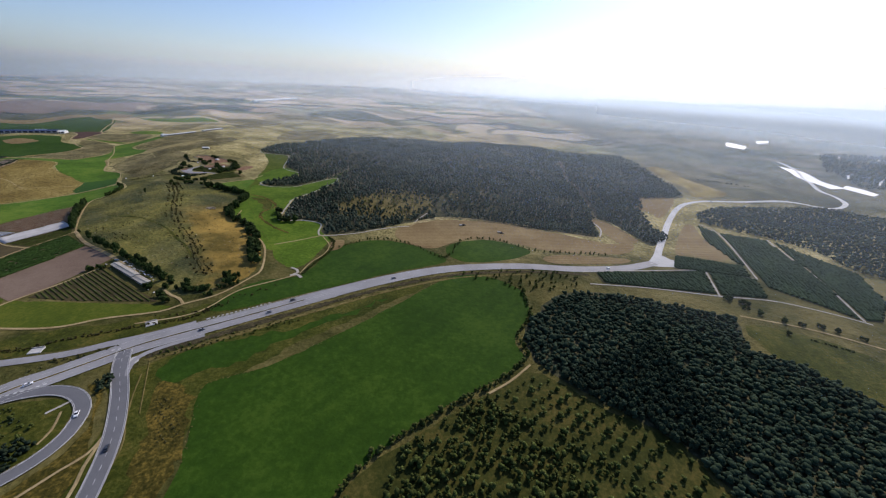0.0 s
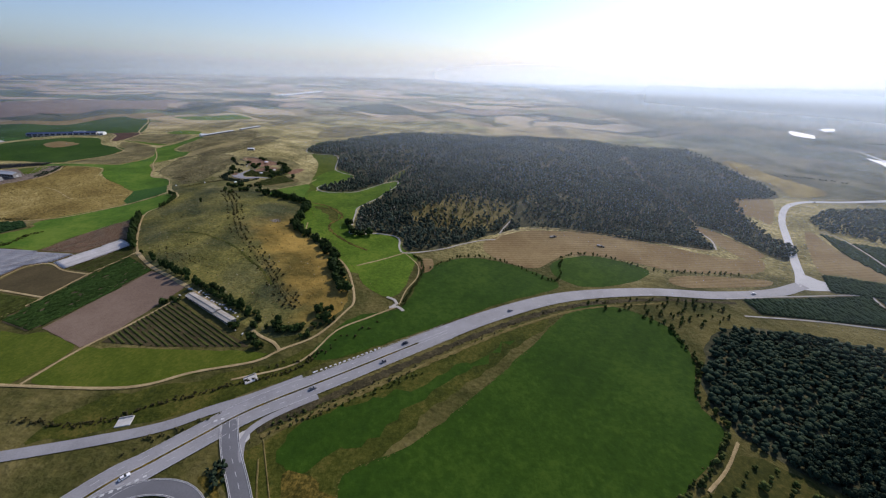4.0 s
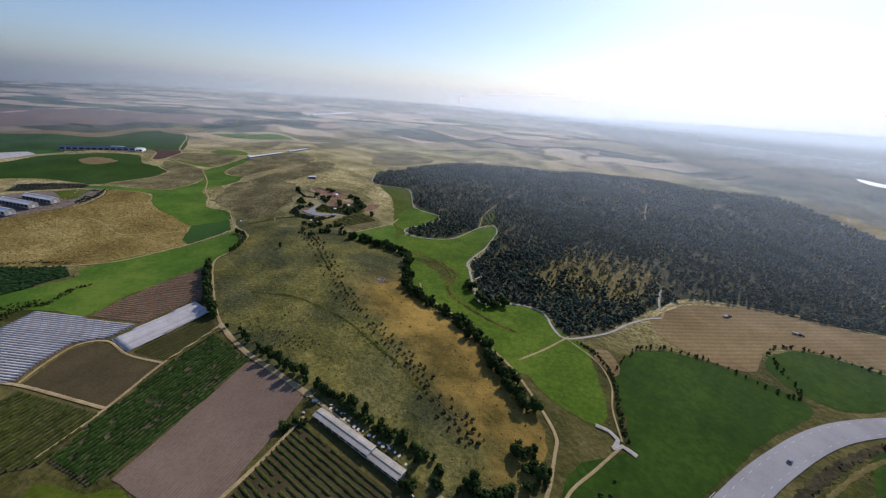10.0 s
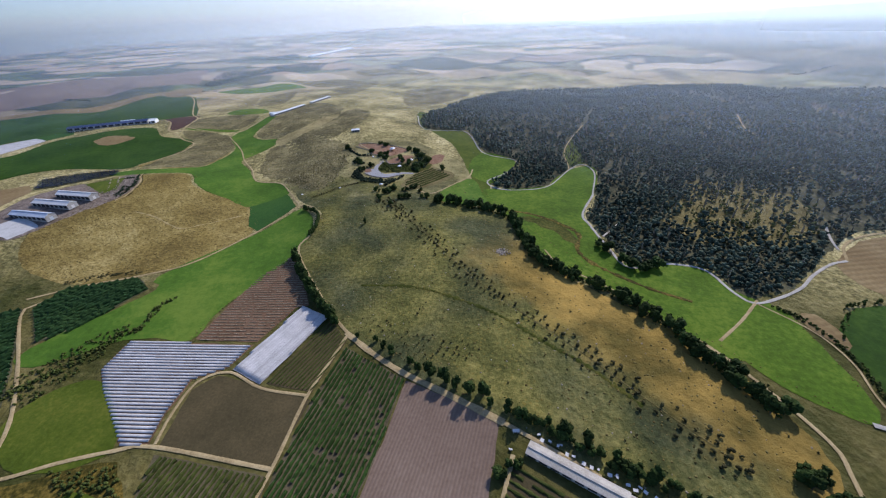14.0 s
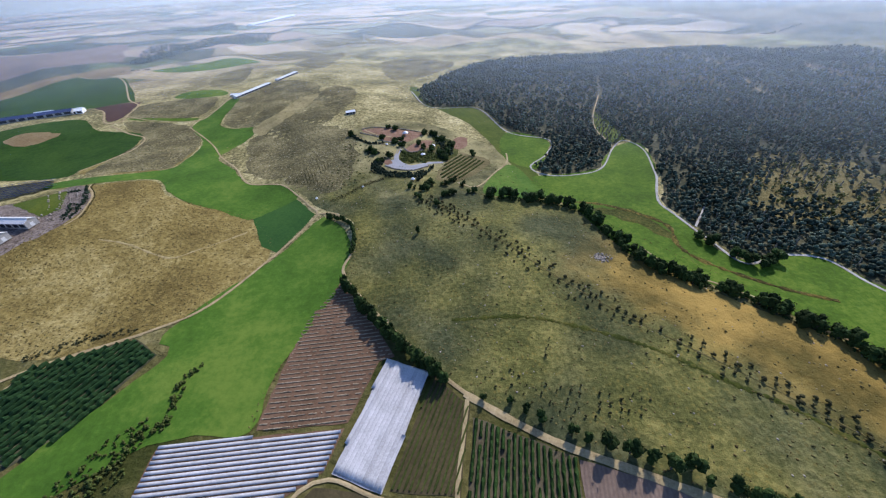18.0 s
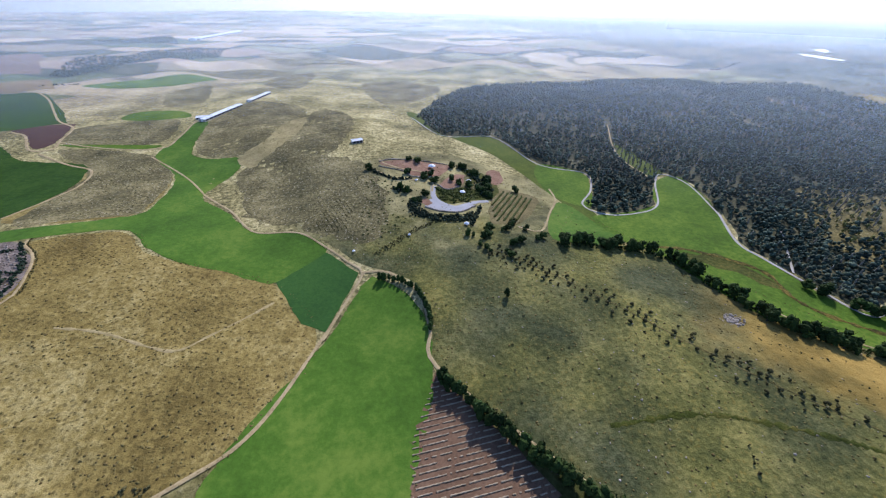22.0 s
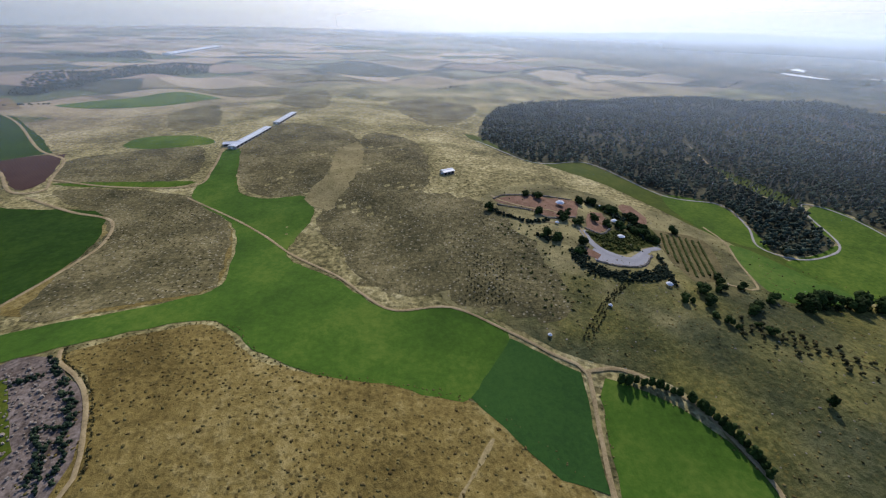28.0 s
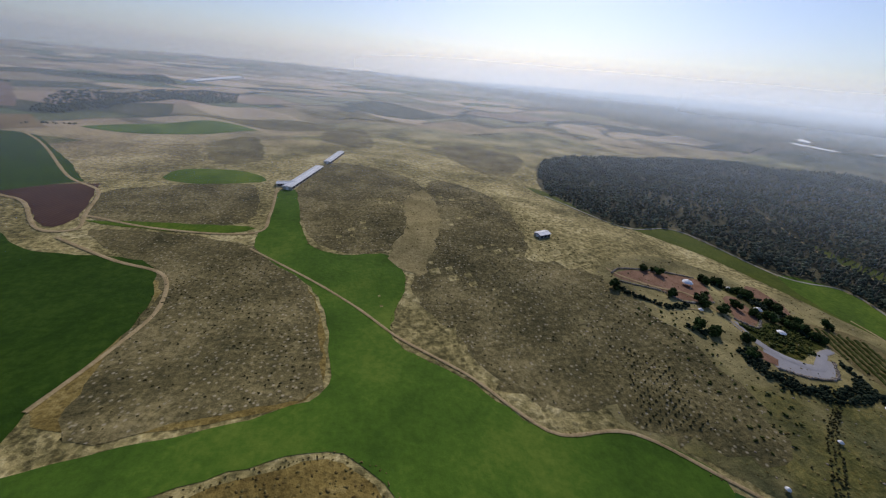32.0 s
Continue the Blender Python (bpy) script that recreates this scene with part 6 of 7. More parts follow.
scatter("edge_tufts", ROUND, np.array(tufts_x), np.array(tufts_y), 0.5, 0.3, M_TUFT, "dry weeds along the field margins", "weeds")
hx, hy = [], []
r2 = np.random.default_rng(11)
for k in range(60):
    a, d = r2.uniform(-1.1, 1.25), r2.uniform(1000, 3600)
    x, y, turn = -330 + d * math.sin(a), 300 + d * math.cos(a), r2.uniform(-0.5, 0.5)
    n = int(r2.uniform(6, 40))
    s = np.arange(n) * r2.uniform(3.5, 5)
    hx += list(x + s * math.cos(turn) + r2.normal(0, 2.5, n))
    hy += list(y + s * math.sin(turn) + r2.normal(0, 2.5, n))
scatter("far_hedges", ROUND, np.array(hx), np.array(hy), 2.6, 1.7, M_PINE, "dark hedges and tree lines on the far plain", "hedge")
BIGTREES = [tree("spreading_tree", m, M_LEAF, M_BARK, 4.2, 4.6, 2.2, "big dark tree at the corner of the wood", "tree", 0.3) for m in SHAGGY[:2]]
grove(BIGTREES, [-206, -200, -195, -211, -222, -217, -188], [434, 430, 433, 440, 462, 455, 436], "big trees at the wood's corner", 0.8, 1.15)


# ---- buildings ----
def box(bm, x0, y0, z0, x1, y1, z1):
    bmesh.ops.create_cube(bm, size=1.0, matrix=Matrix.Translation(((x0 + x1) / 2, (y0 + y1) / 2, (z0 + z1) / 2)) @ Matrix.Diagonal((abs(x1 - x0), abs(y1 - y0), abs(z1 - z0), 1)))


def roof_slope(long, wide, eave, ridge, side, ribs=True):
    """One slope of a sheet roof with standing seams, thickness and overhang."""
    bm = bmesh.new()
    n = max(4, int(long / 1.2)) if ribs else 1
    half = wide / 2 + 0.5
    drop = eave - (ridge - eave) * 0.5 / (wide / 2)
    for k in range(n):
        x0, x1 = -long / 2 - 0.4 + (long + 0.8) * k / n, -long / 2 - 0.4 + (long + 0.8) * (k + 1) / n
        for a, b, up in ((x0, x1 - 0.12, 0.0), (x1 - 0.12, x1, 0.07)):
            q = [bm.verts.new(p) for p in ((a, 0, ridge + up), (b, 0, ridge + up), (b, side * half, drop + up), (a, side * half, drop + up))]
            w = [bm.verts.new((v.co.x, v.co.y, v.co.z - 0.15 - up)) for v in q]
            bm.faces.new(q), bm.faces.new(w[::-1])
            for i in range(4):
                bm.faces.new((q[i], w[i], w[(i + 1) % 4], q[(i + 1) % 4]))
    bmesh.ops.recalc_face_normals(bm, faces=bm.faces)
    return bm


def shed(name, x, y, turn, long, wide, eave, ridge, roof, wall, label, bays=6, category="shed"):
    """A long farm shed: walls with dark openings, two roof slopes, ridge vent."""
    base = empty(name, x, y, turn)
    bm = bmesh.new()
    for s in (-1, 1):
        box(bm, -long / 2, s * wide / 2 - 0.1, -1.0, long / 2, s * wide / 2 + 0.1, eave)
        box(bm, s * long / 2 - 0.1, -wide / 2, -1.0, s * long / 2 + 0.1, wide / 2, eave)
        a = [bm.verts.new((s * long / 2, q, z)) for q, z in ((-wide / 2, eave), (wide / 2, eave), (0, ridge - 0.15))]
        bm.faces.new(a)
    part("wall", bm, wall, base)
    for s in (-1, 1):
        part("roof_slope", roof_slope(long, wide, eave, ridge, s), roof, base)
        for k in range(bays):
            bm = bmesh.new()
            c = -long / 2 + long * (k + 0.5) / bays
            box(bm, c - long / bays * 0.36, s * (wide / 2 + 0.1), 0.4, c + long / bays * 0.36, s * (wide / 2 + 0.16), eave - 0.5)
            part("opening", bm, M_DARK, base)
    bm = bmesh.new()
    box(bm, -long / 2, -0.5, ridge - 0.1, long / 2, 0.5, ridge + 0.25)
    part("ridge_vent", bm, roof, base)
    for s in (-1, 1):
        bm = bmesh.new()
        box(bm, s * (long / 2 + 0.1), -1.3, -0.6, s * (long / 2 + 0.17), 1.3, min(2.4, eave - 0.2))
        door = part("door", bm, roof, base, "sheet metal end door")
        bm = bmesh.new()
        box(bm, s * (long / 2 + 0.17), 0.8, 0.9, s * (long / 2 + 0.25), 0.95, 1.2)
        part("handle", bm, M_DARK, door)
    return tagged(base, label, category)


shed("farm_shed", -278.5, 285.5, -27.5, 40, 5.6, 2.7, 3.3, M_ROOFTAN, M_WALL, "long low farm shed with a dusty beige roof", 8)
shed("farm_shed", -252, 271.5, -27.5, 19, 5.6, 2.5, 3.0, M_ROOFTAN, M_WALL, "lower end of the farm shed row", 4)
for x, y, long, roof, label in ((-741, 482, 48, M_ROOFGREY, "long blue-grey roofed barn in the farm yard"), (-739, 503, 48, M_ROOF, "long barn with a pale sheet roof"), (-732, 521, 46, M_ROOF, "long cream-roofed barn behind the yard")):
    shed("barn", x, y, -9, long, 9, 4.0, 6.0, roof, M_WALL, label, 8, "barn")
shed("poultry_house", -684, 917, 69, 82, 9, 2.8, 3.2, M_WHITE, M_WALL, "long white-roofed poultry house", 10)
shed("poultry_house", -651, 1000, 71, 58, 8, 2.8, 3.2, M_WHITE, M_WALL, "second long white-roofed poultry house", 8)
shed("low_shed", -700, 893, 0, 18, 8, 3.0, 4.0, M_WHITE, M_WALL, "small white shed beside the poultry houses", 3)
shed("hut", -499, 742, 15, 11, 7, 3.0, 3.8, M_WHITE, M_WALL, "small white-roofed hut alone on the hill", 3, "hut")
shed("greenhouse", -1030, 2170, 75, 340, 30, 4, 7.5, M_WHITE, M_WHITE, "very long white greenhouse on the far plain", 12, "greenhouse")
for ring in ([(873, 1041), (880, 968), (867, 840), (839, 842), (841, 938)], [(896, 871), (885, 789), (869, 782), (862, 843)], [(1028, 959), (1118, 1003), (985, 855), (955, 872)], [(989, 977), (1043, 1005), (1009, 964), (945, 924)],
             [(1283, 1269), (1365, 1250), (1329, 1212), (1224, 1189)], [(1191, 1576), (1247, 1586), (1209, 1532), (1139, 1494)], [(1035, 1512), (1040, 1405), (954, 1295), (935, 1360)], [(1233, 1355), (1259, 1284), (1230, 1259)]):
    field("plastic_sheet", ring, M_WHITE, "flat white plastic sheeting over a distant field", 6.0, 0.5, False, "crop cover", 20)
tagged(field("plastic_sheet", [(-1120, 735), (-1070, 772), (-1037, 759), (-1036, 688), (-1070, 690)], M_PLASTIC, "grey plastic sheeting over a plot", 0.5, 0.5, False, "crop cover", 10), kind="structure")
shed("cowshed", -985, 832, 18, 130, 14, 4, 6, M_PANEL, M_WALL, "long dark blue-roofed cowshed", 12)
for x, y in ((-1035, 818), (-1010, 827), (-960, 846), (-925, 856)):
    shed("tent_shed", x, y, 18, 22, 14, 4, 6.5, M_WHITE, M_WHITE, "white tent-roofed shed beside the cowshed", 3)


def panel_array(ring, angle, label):
    """Rows of tilted dark panels on posts."""
    cx, cy = sum(q[0] for q in ring) / len(ring), sum(q[1] for q in ring) / len(ring)
    base = empty("solar_array", cx, cy, 0, 0)
    xs, ys = spots(ring, 6.0, 0.0, angle)
    for x, y in zip(xs, ys):
        bm = bmesh.new()
        box(bm, -2.95, -2.2, -0.06, 2.95, 2.2, 0.06)
        bmesh.ops.transform(bm, matrix=pose(0, 0, 1.6, -18, 0, angle), verts=bm.verts)
        box(bm, -0.1, -0.1, -0.6, 0.1, 0.1, 1.55)
        ob = part("panel", bm, M_PANEL, base)
        ob.location = (x - cx, y - cy, height(x, y))
    return tagged(base, label, "solar array")


panel_array([(-830, 556), (-866, 599), (-827, 618), (-778, 620), (-752, 588), (-794, 562)], 5, "large field of dark blue solar panels")


# white stalls and caravans along the farm shed
def caravan(mat, label):
    base = new("caravan")
    bm = bmesh.new()
    box(bm, -2.4, -1.1, 0.6, 2.4, 1.1, 2.6)
    bmesh.ops.bevel(bm, geom=bm.edges[:], offset=0.25, segments=2, affect="EDGES")
    part("body", bm, mat, base)
    bm = bmesh.new()
    for k in (-1.3, 0.0, 1.3):
        box(bm, k - 0.4, -1.13, 1.4, k + 0.4, -1.09, 2.0)
    part("window", bm, M_GLASS, base)
    for s in (-1, 1):
        bm = bmesh.new()
        bmesh.ops.create_cone(bm, cap_ends=True, segments=12, radius1=0.4, radius2=0.4, depth=0.25, matrix=Matrix.Translation((0, s * 1.0, 0.4)) @ Matrix.Rotation(radians(90), 4, "X"))
        part("wheel", bm, M_RUBBER, base)
    return tagged(base, label, "caravan", "vans beside the shed")


van = caravan(M_ROOF, "white boxy trailer parked under trees")
for i, (x, y) in enumerate(((-301, 302), (-291, 301), (-282, 297), (-262, 286), (-254, 282), (-237, 260), (-230, 257), (-304, 294))):
    m = pose(x, y, height(x, y) + 0.2, 0, 0, random.uniform(-70, 40)) @ Matrix.Scale(random.uniform(0.4, 0.65), 4)
    if i:
        copy_thing(van, m)
    else:
        van.matrix_basis = m


def awning(label):
    """A small sagging white sheet on four poles."""
    base = new("awning")
    bm = bmesh.new()
    bmesh.ops.create_grid(bm, x_segments=4, y_segments=3, size=0.5, matrix=Matrix.Translation((0, 0, 2.2)) @ Matrix.Diagonal((3.2, 2.2, 1, 1)))
    for v in bm.verts:
        v.co.z += 0.5 * v.co.x * v.co.x * 0.2 + 0.12 * v.co.y
    top = bmesh.ops.extrude_face_region(bm, geom=bm.faces[:])
    for v in top["geom"]:
        if isinstance(v, bmesh.types.BMVert):
            v.co.z += 0.05
    part("sheet", bm, M_ROOF, base)
    for sx_ in (-1.5, 1.5):
        for sy_ in (-1.0, 1.0):
            bm = bmesh.new()
            box(bm, sx_ - 0.05, sy_ - 0.05, -0.3, sx_ + 0.05, sy_ + 0.05, 2.25)
            part("pole", bm, M_WALL, base)
    return tagged(base, label, "awning", "awnings behind the shed")


shade_sheet = awning("white sheet awning behind the farm shed")
for i in range(16):
    t = (i + 0.5) / 16
    x, y = -292 + 50 * t + random.uniform(-0.8, 0.8), 299.5 - 26 * t + random.uniform(-1.2, 1.2)
    m = pose(x, y, height(x, y), 0, 0, random.uniform(-50, -5)) @ Matrix.Diagonal((random.uniform(0.5, 1.1), random.uniform(0.5, 1.1), random.uniform(0.6, 1.0), 1))
    if i:
        copy_thing(shade_sheet, m)
    else:
        shade_sheet.matrix_basis = m
YARD_TREES = [tree("farm_tree", m, M_LEAF, M_BARK, 2.3, 2.3, 1.2, "dark bushy tree crowding the farm shed", "tree", 0.18) for m in SHAGGY]
tx, ty = [], []
for x, y in ((-301, 310), (-296, 308), (-290, 306), (-284, 302), (-279, 300), (-273, 297), (-267, 294), (-261, 291), (-255, 288), (-249, 285), (-242, 282), (-236, 278), (-228, 273), (-221, 254), (-213, 268), (-206, 264), (-199, 266), (-194, 269), (-184, 282), (-180, 291), (-183, 273), (-187, 262), (-212, 246), (-309, 284), (-303, 289), (-240, 263), (-226, 266)):
    for k in range(4):
        tx.append(x + random.uniform(-3.2, 3.2)), ty.append(y + random.uniform(-2, 2))
grove(YARD_TREES, tx, ty, "trees round the farm shed", 0.6, 1.2)


# tents and domes on the hilltop
def tent(x, y, wide, high, label):
    base = empty("tent", x, y)
    bm = bmesh.new()
    n = 12
    top = bm.verts.new((0, 0, high))
    mid = [bm.verts.new((wide * 0.3 * math.cos(a), wide * 0.3 * math.sin(a), high * 0.78)) for a in (2 * math.pi * k / n for k in range(n))]
    rim = [bm.verts.new((wide * 0.5 * math.cos(a), wide * 0.5 * math.sin(a), high * (0.5 if k % 2 else 0.56))) for k, a in ((k, 2 * math.pi * k / n) for k in range(n))]
    for k in range(n):
        bm.faces.new((top, mid[k], mid[(k + 1) % n]))
        bm.faces.new((mid[k], rim[k], rim[(k + 1) % n], mid[(k + 1) % n]))
    part("canopy", bm, M_WHITE, base)
    for k in range(0, n, 3):
        a = 2 * math.pi * k / n
        bm = bmesh.new()
        bmesh.ops.create_cone(bm, cap_ends=True, segments=6, radius1=0.07, radius2=0.07, depth=high * 0.58 + 0.6, matrix=Matrix.Translation((wide * 0.48 * math.cos(a), wide * 0.48 * math.sin(a), high * 0.29 - 0.3)))
        part("pole", bm, M_WALL, base)
    return tagged(base, label, "tent")


for x, y, wide, high, label in ((-429, 666, 7, 4.5, "round white tent on the hilltop plaza"), (-394, 661, 3, 2.6, "tiny white awning among hilltop trees"), (-400, 636, 5, 3.2, "small white tent among hilltop trees"), (-411, 615, 5, 2.6, "white canopy beside the car park"), (-421, 562, 4, 3.0, "small white tank shelter by the slope"), (-505, 550, 2.2, 2.0, "tiny white marker shelter by the track"), (-465, 557, 2.2, 2.0, "tiny white shelter on the slope"), (-448, 639, 3, 2.4, "small white awning beside the trees")):
    tent(x, y, wide, high, label)


# low rubble walls round the hilltop courts
def rubble_wall(points, label):
    base = empty("stone_wall", points[0][0], points[0][1], 0, 0)
    for q in curve_through(points, 1.5):
        ob = new("stone", bpy.data.meshes["wall_stone"])
        ob.parent = base
        ob.location = (q.x - points[0][0], q.y - points[0][1], height(q.x, q.y) + 0.45)
        ob.rotation_euler, ob.scale = (0, 0, random.uniform(0, 6)), (random.uniform(0.8, 1.3), random.uniform(0.7, 1.1), random.uniform(0.8, 1.3))
    return tagged(base, label, "stone wall")


v, f = BALL[1]
block = bpy.data.meshes.new("wall_stone")
block.from_pydata((v * (1 + np.random.default_rng(5).uniform(-0.25, 0.25, (len(v), 1))) * (1.0, 0.8, 0.7)).tolist(), [], f.tolist())
block.materials.append(M_STONE)
rubble_wall([(-479, 674), (-458, 661), (-450, 648), (-428, 646)], "low grey rubble wall below the plaza")
rubble_wall([(-478, 684), (-466, 688), (-437, 683), (-412, 675)], "low rubble wall along the top of the plaza")
rubble_wall([(-430, 630), (-423, 621), (-411, 627)], "short rubble wall before the earth court")
rubble_wall([(-447, 593), (-436, 585), (-421, 582), (-406, 591)], "rough stone edging of the parking bay")

# dark bushes and trees round the hilltop settlement
HILLTOP = [tree("hilltop_tree", m, M_LEAF, M_BARK, 2.7, 3.1, 0.9, "dense dark tree on the hilltop", "tree", 0.18) for m in SHAGGY]
tx, ty = [], []
for x, y, k in ((-453, 655, 2), (-440, 646, 2), (-406, 671, 3), (-399, 668, 4), (-431, 635, 2), (-409, 630, 2), (-400, 627, 2), (-388, 651, 4), (-379, 643, 4), (-391, 616, 4), (-394, 622, 3), (-389, 608, 3), (-443, 615, 2), (-453, 604, 3), (-448, 687, 3), (-440, 682, 3), (-361, 616, 1), (-488, 667, 1), (-466, 625, 2), (-460, 622, 2), (-392, 656, 3), (-384, 634, 4), (-386, 624, 3), (-416, 642, 1), (-434, 652, 1)):
    for i in range(k + 1):
        tx.append(x + random.uniform(-3, 3)), ty.append(y + random.uniform(-3, 3))
for x, y in ((-423, 550), (-420, 547), (-408, 551), (-405, 553), (-392, 553), (-388, 556), (-377, 551), (-383, 561), (-386, 559), (-413, 543), (-410, 545), (-418, 534), (-415, 530), (-413, 525), (-391, 533), (-388, 536), (-374, 537), (-370, 539), (-403, 523), (-402, 518), (-395, 531), (-396, 551)):
    tx.append(x + random.uniform(-1, 1)), ty.append(y + random.uniform(-1, 1))
grove(HILLTOP, tx, ty, "hilltop trees", 0.6, 1.25)
rim_x, rim_y = [], []
for line, gap, spread in (([(-453, 606), (-457, 593), (-452, 584), (-444, 577), (-431, 573), (-419, 572), (-411, 576)], 0.22, 4.4), ([(-392, 650), (-388, 640), (-385, 628), (-387, 616), (-392, 607)], 0.7, 4.5), ([(-487, 668), (-476, 654), (-466, 646), (-452, 644)], 0.7, 1.6), ([(-470, 628), (-462, 622), (-455, 622)], 0.6, 2.0), ([(-406, 671), (-400, 668), (-396, 664)], 0.5, 3.0), ([(-402, 590), (-412, 570), (-418, 562)], 0.9, 1.5)):
    a, b = along(line, gap, spread)
    rim_x, rim_y = rim_x + a, rim_y + b
scatter("hilltop_thicket", ROUND, np.array(rim_x), np.array(rim_y), 1.5, 1.2, M_PINEDARK, "dark thicket round the hilltop settlement", "bush")
bank = scatter("hilltop_bushes", ROUND, *[np.array(v) for v in along([(-431, 624), (-424, 615), (-416, 604), (-410, 598)], 0.35, 2.6)], 1.2, 0.8, M_OLIVE, "green bushes on the hilltop bank", "bush")
sx, sy = spots([(-432, 626), (-420, 621), (-406, 624), (-397, 618), (-395, 606), (-412, 601), (-424, 597), (-433, 604)], 2.3, 0.5, 0, lambda x, y: 0.8)
scatter("hilltop_bushes", ROUND, sx, sy, 1.3, 0.9, M_OLIVE, "green bushes crowding the bank", "bush")
sx, sy = spots([(-402, 666), (-386, 660), (-377, 640), (-382, 614), (-394, 606), (-396, 640)], 3.4, 0.5, 0, lambda x, y: 0.7)
scatter("hilltop_thicket", ROUND, sx, sy, 1.9, 1.6, M_PINEDARK, "dark thicket behind the hilltop courts", "bush")
sx, sy = spots([(-495, 650), (-462, 640), (-455, 590), (-470, 560), (-500, 560)], 4, 0.5, 0, lambda x, y: 0.45)
scatter("hilltop_bushes", ROUND, sx, sy, 1.1, 0.5, M_OLIVE, "dark low bushes below the hilltop", "bush")
hx, hy = [], []
for off in (-3, 0, 3):
    a, b = along([(-446 + off, 569), (-463 + off, 561), (-473 + off, 554), (-488 + off, 543)], 2.2, 0.4)
    hx, hy = hx + a, hy + b
scatter("hilltop_bushes", ROUND, np.array(hx), np.array(hy), 0.8, 0.8, M_DRYLEAF, "short rows of bushes on the slope", "bush")


# stones: ruin on the pasture and rows of blocks in the yard
def stone(seed):
    r = np.random.default_rng(seed)
    v, f = BALL[1]
    return linked("stone", v * (1 + r.uniform(-0.3, 0.3, (len(v), 1))) * (0.9, 0.7, 0.55), f, M_STONE)


ruin = empty("stone_ruin", -301, 442)
tagged(ruin, "tumbled ring of grey stones on the pasture", "ruin")
for k in range(46):
    a = k * 0.32
    ob = stone(k % 6) if k < 6 else new("stone", bpy.data.objects["stone" if k % 6 == 0 else "stone.%03d" % (k % 6)].data)
    ob.parent = ruin
    r = random.uniform(0.8, 6.8)
    ob.location = (r * math.cos(a) * 1.3, r * math.sin(a) * 0.8, random.uniform(0.0, 0.5))
    ob.rotation_euler, ob.scale = (0, 0, k), (random.uniform(0.6, 1.5),) * 3


def stack(wide, deep, high, label):
    base = new("block_stack")
    for k in range(3):
        bm = bmesh.new()
        box(bm, -wide / 2 + 0.05 * k, -deep / 2, high * k / 3 - 0.3, wide / 2 - 0.08 * k, deep / 2 - 0.06 * k, high * (k + 1) / 3 - 0.03)
        bmesh.ops.bevel(bm, geom=bm.edges[:], offset=0.06, segments=1, affect="EDGES")
        part("layer", bm, M_STONE, base)
    return tagged(base, label, "stack", "stacks in the yard")


first = stack(1.7, 1.1, 1.1, "stack of grey stone blocks in the yard")
spot = 0
for line in ([(-722, 580), (-712, 566), (-700, 550), (-698, 532)], [(-728, 578), (-717, 564), (-705, 548), (-703, 530)], [(-734, 575), (-722, 560), (-711, 545), (-708, 528)], [(-738, 568), (-728, 556), (-717, 542), (-713, 525)]):
    for q, r in zip(*[iter(curve_through(line, 2.1))] * 2):
        if random.random() < 0.8:
            m = pose(q.x, q.y, height(q.x, q.y) + 0.3, 0, 0, math.degrees(math.atan2(r.y - q.y, r.x - q.x)) + random.uniform(-35, 35)) @ Matrix.Scale(random.uniform(0.5, 1.2), 4)
            if spot:
                copy_thing(first, m)
            else:
                first.matrix_basis = m
            spot += 1
hx, hy = [], []
for line, gap, spread in (([(-707, 570), (-700, 559), (-697, 552), (-694, 543), (-692, 535), (-691, 527)], 0.8, 1.5), ([(-704, 549), (-698, 547), (-695, 547)], 0.8, 0.8), ([(-705, 548), (-699, 538), (-697, 527)], 1.1, 0.7), ([(-698, 542), (-696, 533), (-694, 525)], 1.1, 0.7), ([(-724, 573), (-716, 575)], 0.8, 1.0), ([(-719, 587), (-713, 578), (-708, 572)], 1.0, 1.2)):
    a, b = along(line, gap, spread)
    hx, hy = hx + a, hy + b
scatter("yard_bushes", ROUND, np.array(hx), np.array(hy), 1.1, 1.0, M_PINEDARK, "dark bushes between rubble rows in the yard", "bush")
sx, sy = spots([(-735, 584), (-718, 584), (-700, 558), (-694, 540), (-694, 526), (-706, 520), (-712, 545), (-722, 560)], 1.9, 0.5, 12, lambda x, y: 0.4 + 0.5 * (np.sin(x * 0.9 + y * 0.55) > 0))
scatter("rubble", [(q[0] * (1, 0.7, 0.6), q[1]) for q in (BALL[1],)], sx, sy, 0.65, 0.6, M_STONE, "rows of grey rubble and broken blocks in the yard", "rubble", 0.3)
hx, hy = along([(-716, 591), (-712, 582), (-703, 573), (-696, 564), (-691, 554), (-688, 545), (-685, 535), (-684, 528)], 1.2, 0.5)
scatter("hedge", ROUND, np.array(hx), np.array(hy), 0.6, 0.5, M_DRYLEAF, "low dark weeds along the yard track", "hedge")

# concrete pads by the highway
for x, y, turn, label in ((-203, 220, 40, "white concrete pad beside the highway"), (-252, 185, 20, "white concrete slab by the slip road")):
    base = empty("concrete_pad", x, y, turn)
    bm = bmesh.new()
    box(bm, -3.6, -3.0, -0.8, 3.6, 3.0, 0.5)
    bmesh.ops.bevel(bm, geom=bm.edges[:], offset=0.15, segments=1, affect="EDGES")
    part("slab", bm, M_CONCRETE, base)
    bm = bmesh.new()
    box(bm, -3.2, 2.4, 0.5, 3.2, 2.8, 1.1)
    part("kerb_wall", bm, M_WALL, base)
    tagged(base, label, "concrete pad")


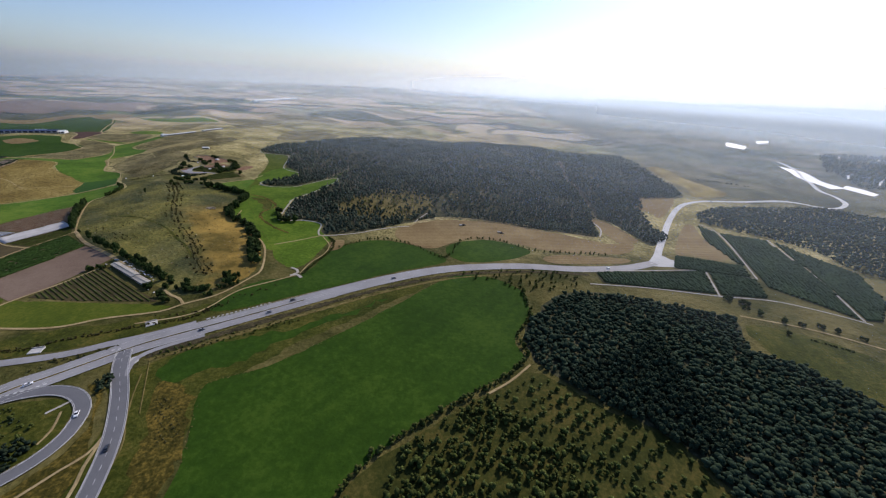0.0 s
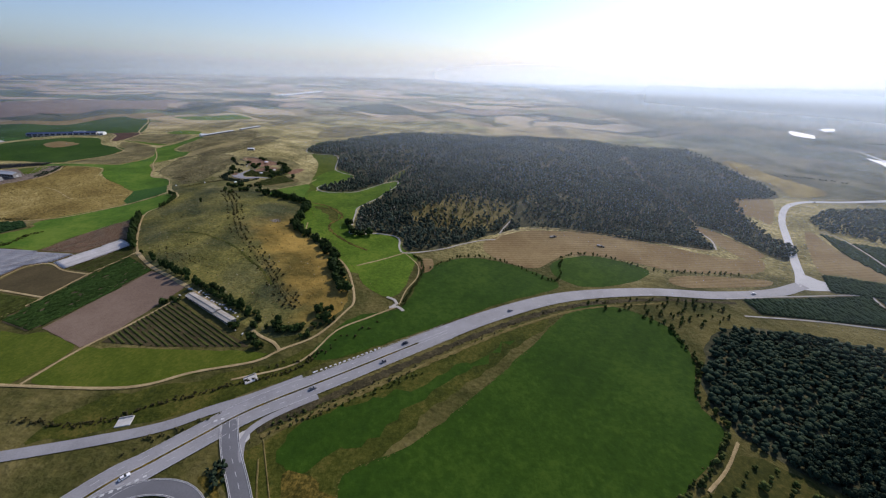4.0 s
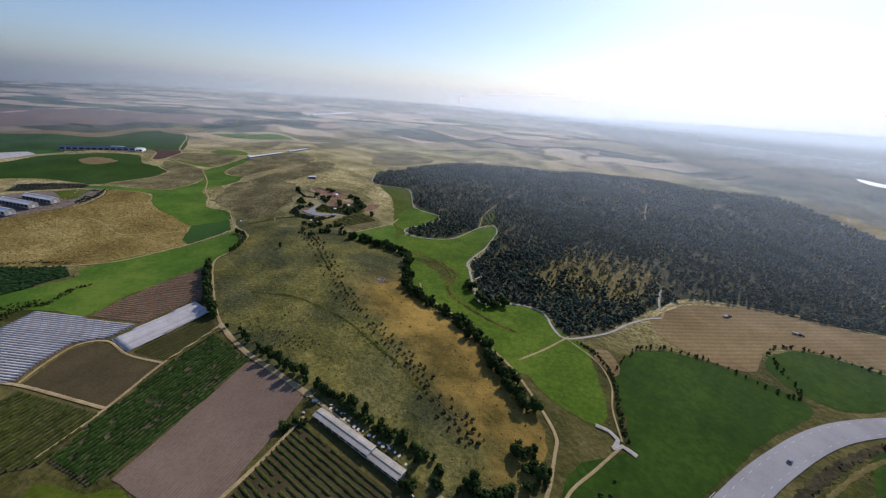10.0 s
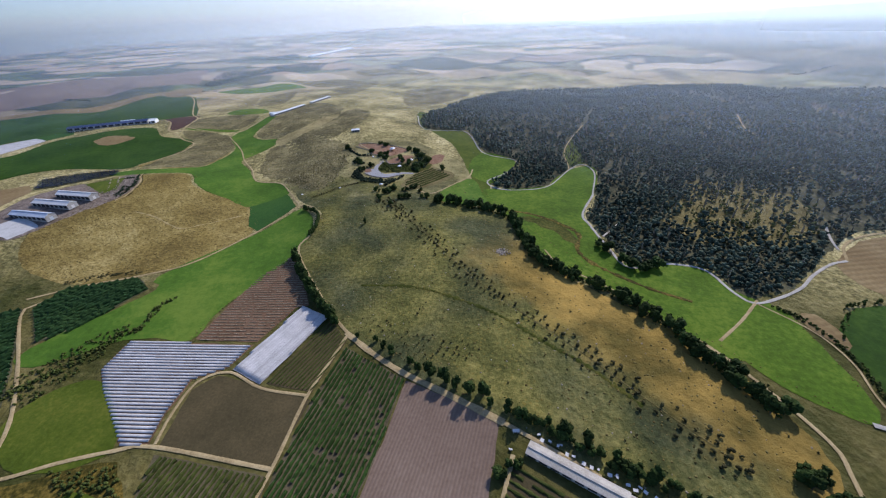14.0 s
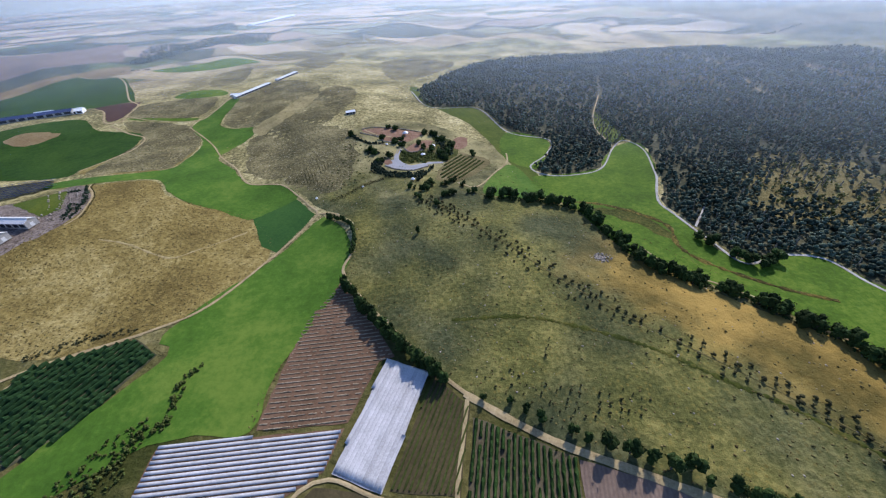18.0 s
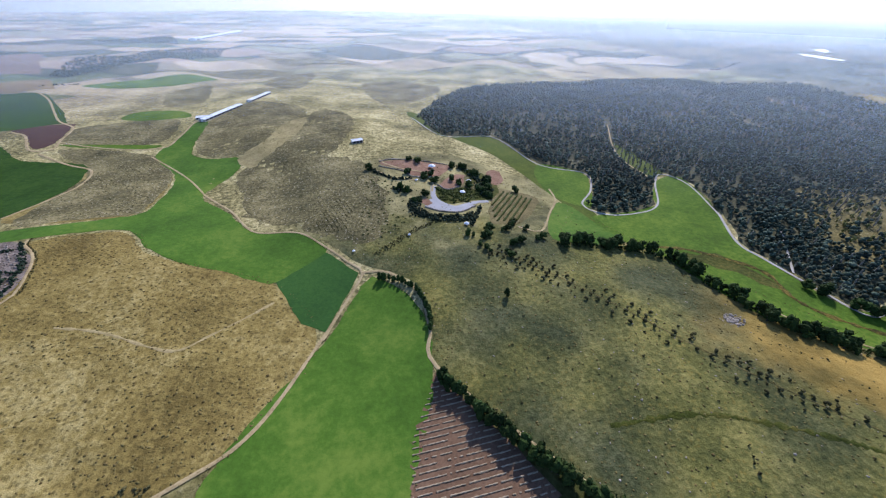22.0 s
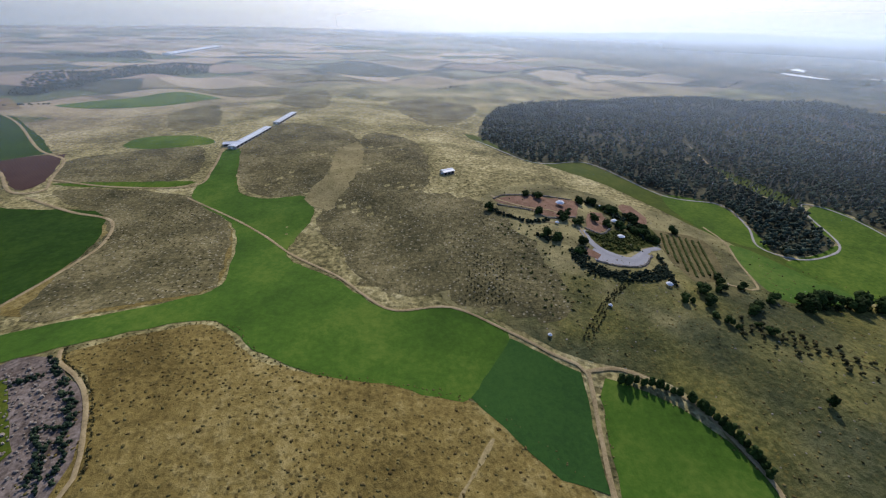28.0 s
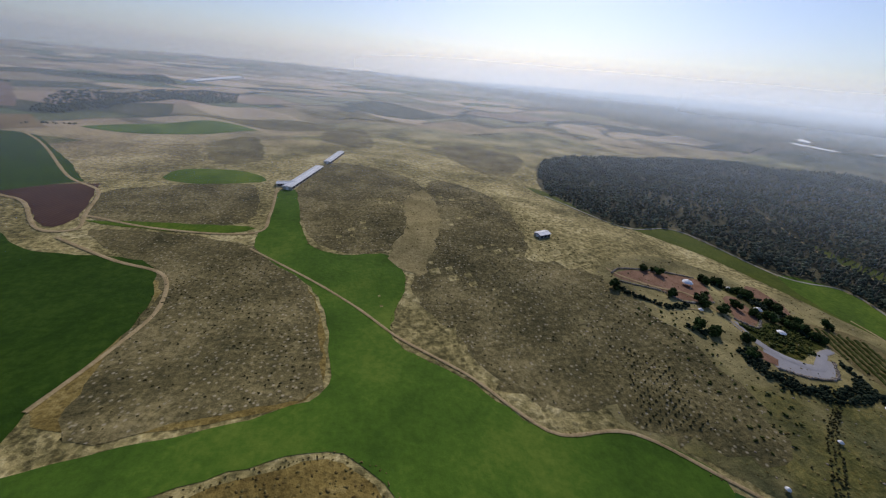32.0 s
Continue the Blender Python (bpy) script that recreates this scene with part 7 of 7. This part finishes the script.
# ---- vehicles ----
def car(mat, label):
    """A small car, 4.4 m long."""
    base = new("car")
    outline = ((-2.2, 0.35), (-2.2, 0.85), (-1.9, 0.98), (0.9, 0.98), (2.1, 0.8), (2.2, 0.6), (2.2, 0.35))
    cabin = ((-1.7, 0.97), (-1.35, 1.45), (0.15, 1.48), (0.95, 0.97))
    for name, prof, half, m in (("body", outline, 0.88, mat), ("cabin", cabin, 0.74, M_GLASS)):
        bm = bmesh.new()
        sides = [[bm.verts.new((x, s * half, z)) for x, z in prof] for s in (-1, 1)]
        bm.faces.new(sides[0][::-1]), bm.faces.new(sides[1])
        for i in range(len(prof)):
            j = (i + 1) % len(prof)
            bm.faces.new((sides[0][i], sides[0][j], sides[1][j], sides[1][i]))
        bmesh.ops.recalc_face_normals(bm, faces=bm.faces)
        bmesh.ops.bevel(bm, geom=bm.edges[:], offset=0.06, segments=1, affect="EDGES")
        part(name, bm, m, base)
    bm = bmesh.new()
    box(bm, -1.3, -0.66, 1.44, 0.1, 0.66, 1.52)
    part("roof", bm, mat, base)
    for x in (-1.35, 1.4):
        for s in (-1, 1):
            bm = bmesh.new()
            bmesh.ops.create_cone(bm, cap_ends=True, segments=14, radius1=0.33, radius2=0.33, depth=0.2, matrix=Matrix.Translation((x, s * 0.82, 0.33)) @ Matrix.Rotation(radians(90), 4, "X"))
            wheel = part("wheel", bm, M_RUBBER, base)
            bm = bmesh.new()
            bmesh.ops.create_cone(bm, cap_ends=True, segments=10, radius1=0.2, radius2=0.18, depth=0.06, matrix=Matrix.Translation((x, s * 0.93, 0.33)) @ Matrix.Rotation(radians(90), 4, "X"))
            part("rim", bm, M_CAR[1], wheel)
    return tagged(base, label, "car", "cars on the roads")


kinds = [car(M_CAR[0], "white car on the road"), car(M_CAR[1], "grey car on the road"), car(M_CAR[2], "dark car on the road")]
for i, (x, y, turn) in enumerate(((-182, 142, -60), (-163, 217, 37), (-116, 262, 38), (-227, 158, 55), (-127, 243, 218), (-150, 125, 120), (180, 364, 10), (-40, 310, 35), (300, 490, 58), (480, 680, 15))):
    m = pose(x, y, height(x, y) + 0.6, 0, 0, turn)
    if i < 3:
        kinds[i].matrix_basis = m
    else:
        copy_thing(kinds[i % 3], m)

# farm machines standing in the harvested field
for x, y, turn, label in ((26, 473, 20, "tractor with a trailer in the harvested field"), (76, 454, -30, "small baler parked in the harvested field")):
    base = empty("tractor", x, y, turn)
    bm = bmesh.new()
    box(bm, -0.4, -0.5, 0.8, 2.2, 0.5, 1.6)
    box(bm, -1.2, -0.8, 0.8, -0.3, 0.8, 2.6)
    bmesh.ops.bevel(bm, geom=bm.edges[:], offset=0.1, segments=1, affect="EDGES")
    part("body", bm, M_CAR[2], base)
    for wx, r in ((-0.9, 0.9), (1.7, 0.55)):
        for s in (-1, 1):
            bm = bmesh.new()
            bmesh.ops.create_cone(bm, cap_ends=True, segments=14, radius1=r, radius2=r, depth=0.4, matrix=Matrix.Translation((wx, s * 0.95, r)) @ Matrix.Rotation(radians(90), 4, "X"))
            part("wheel", bm, M_RUBBER, base)
    bm = bmesh.new()
    box(bm, -6.2, -1.2, 0.9, -2.0, 1.2, 2.0)
    part("trailer", bm, M_WALL, base)
    tagged(base, label, "tractor")
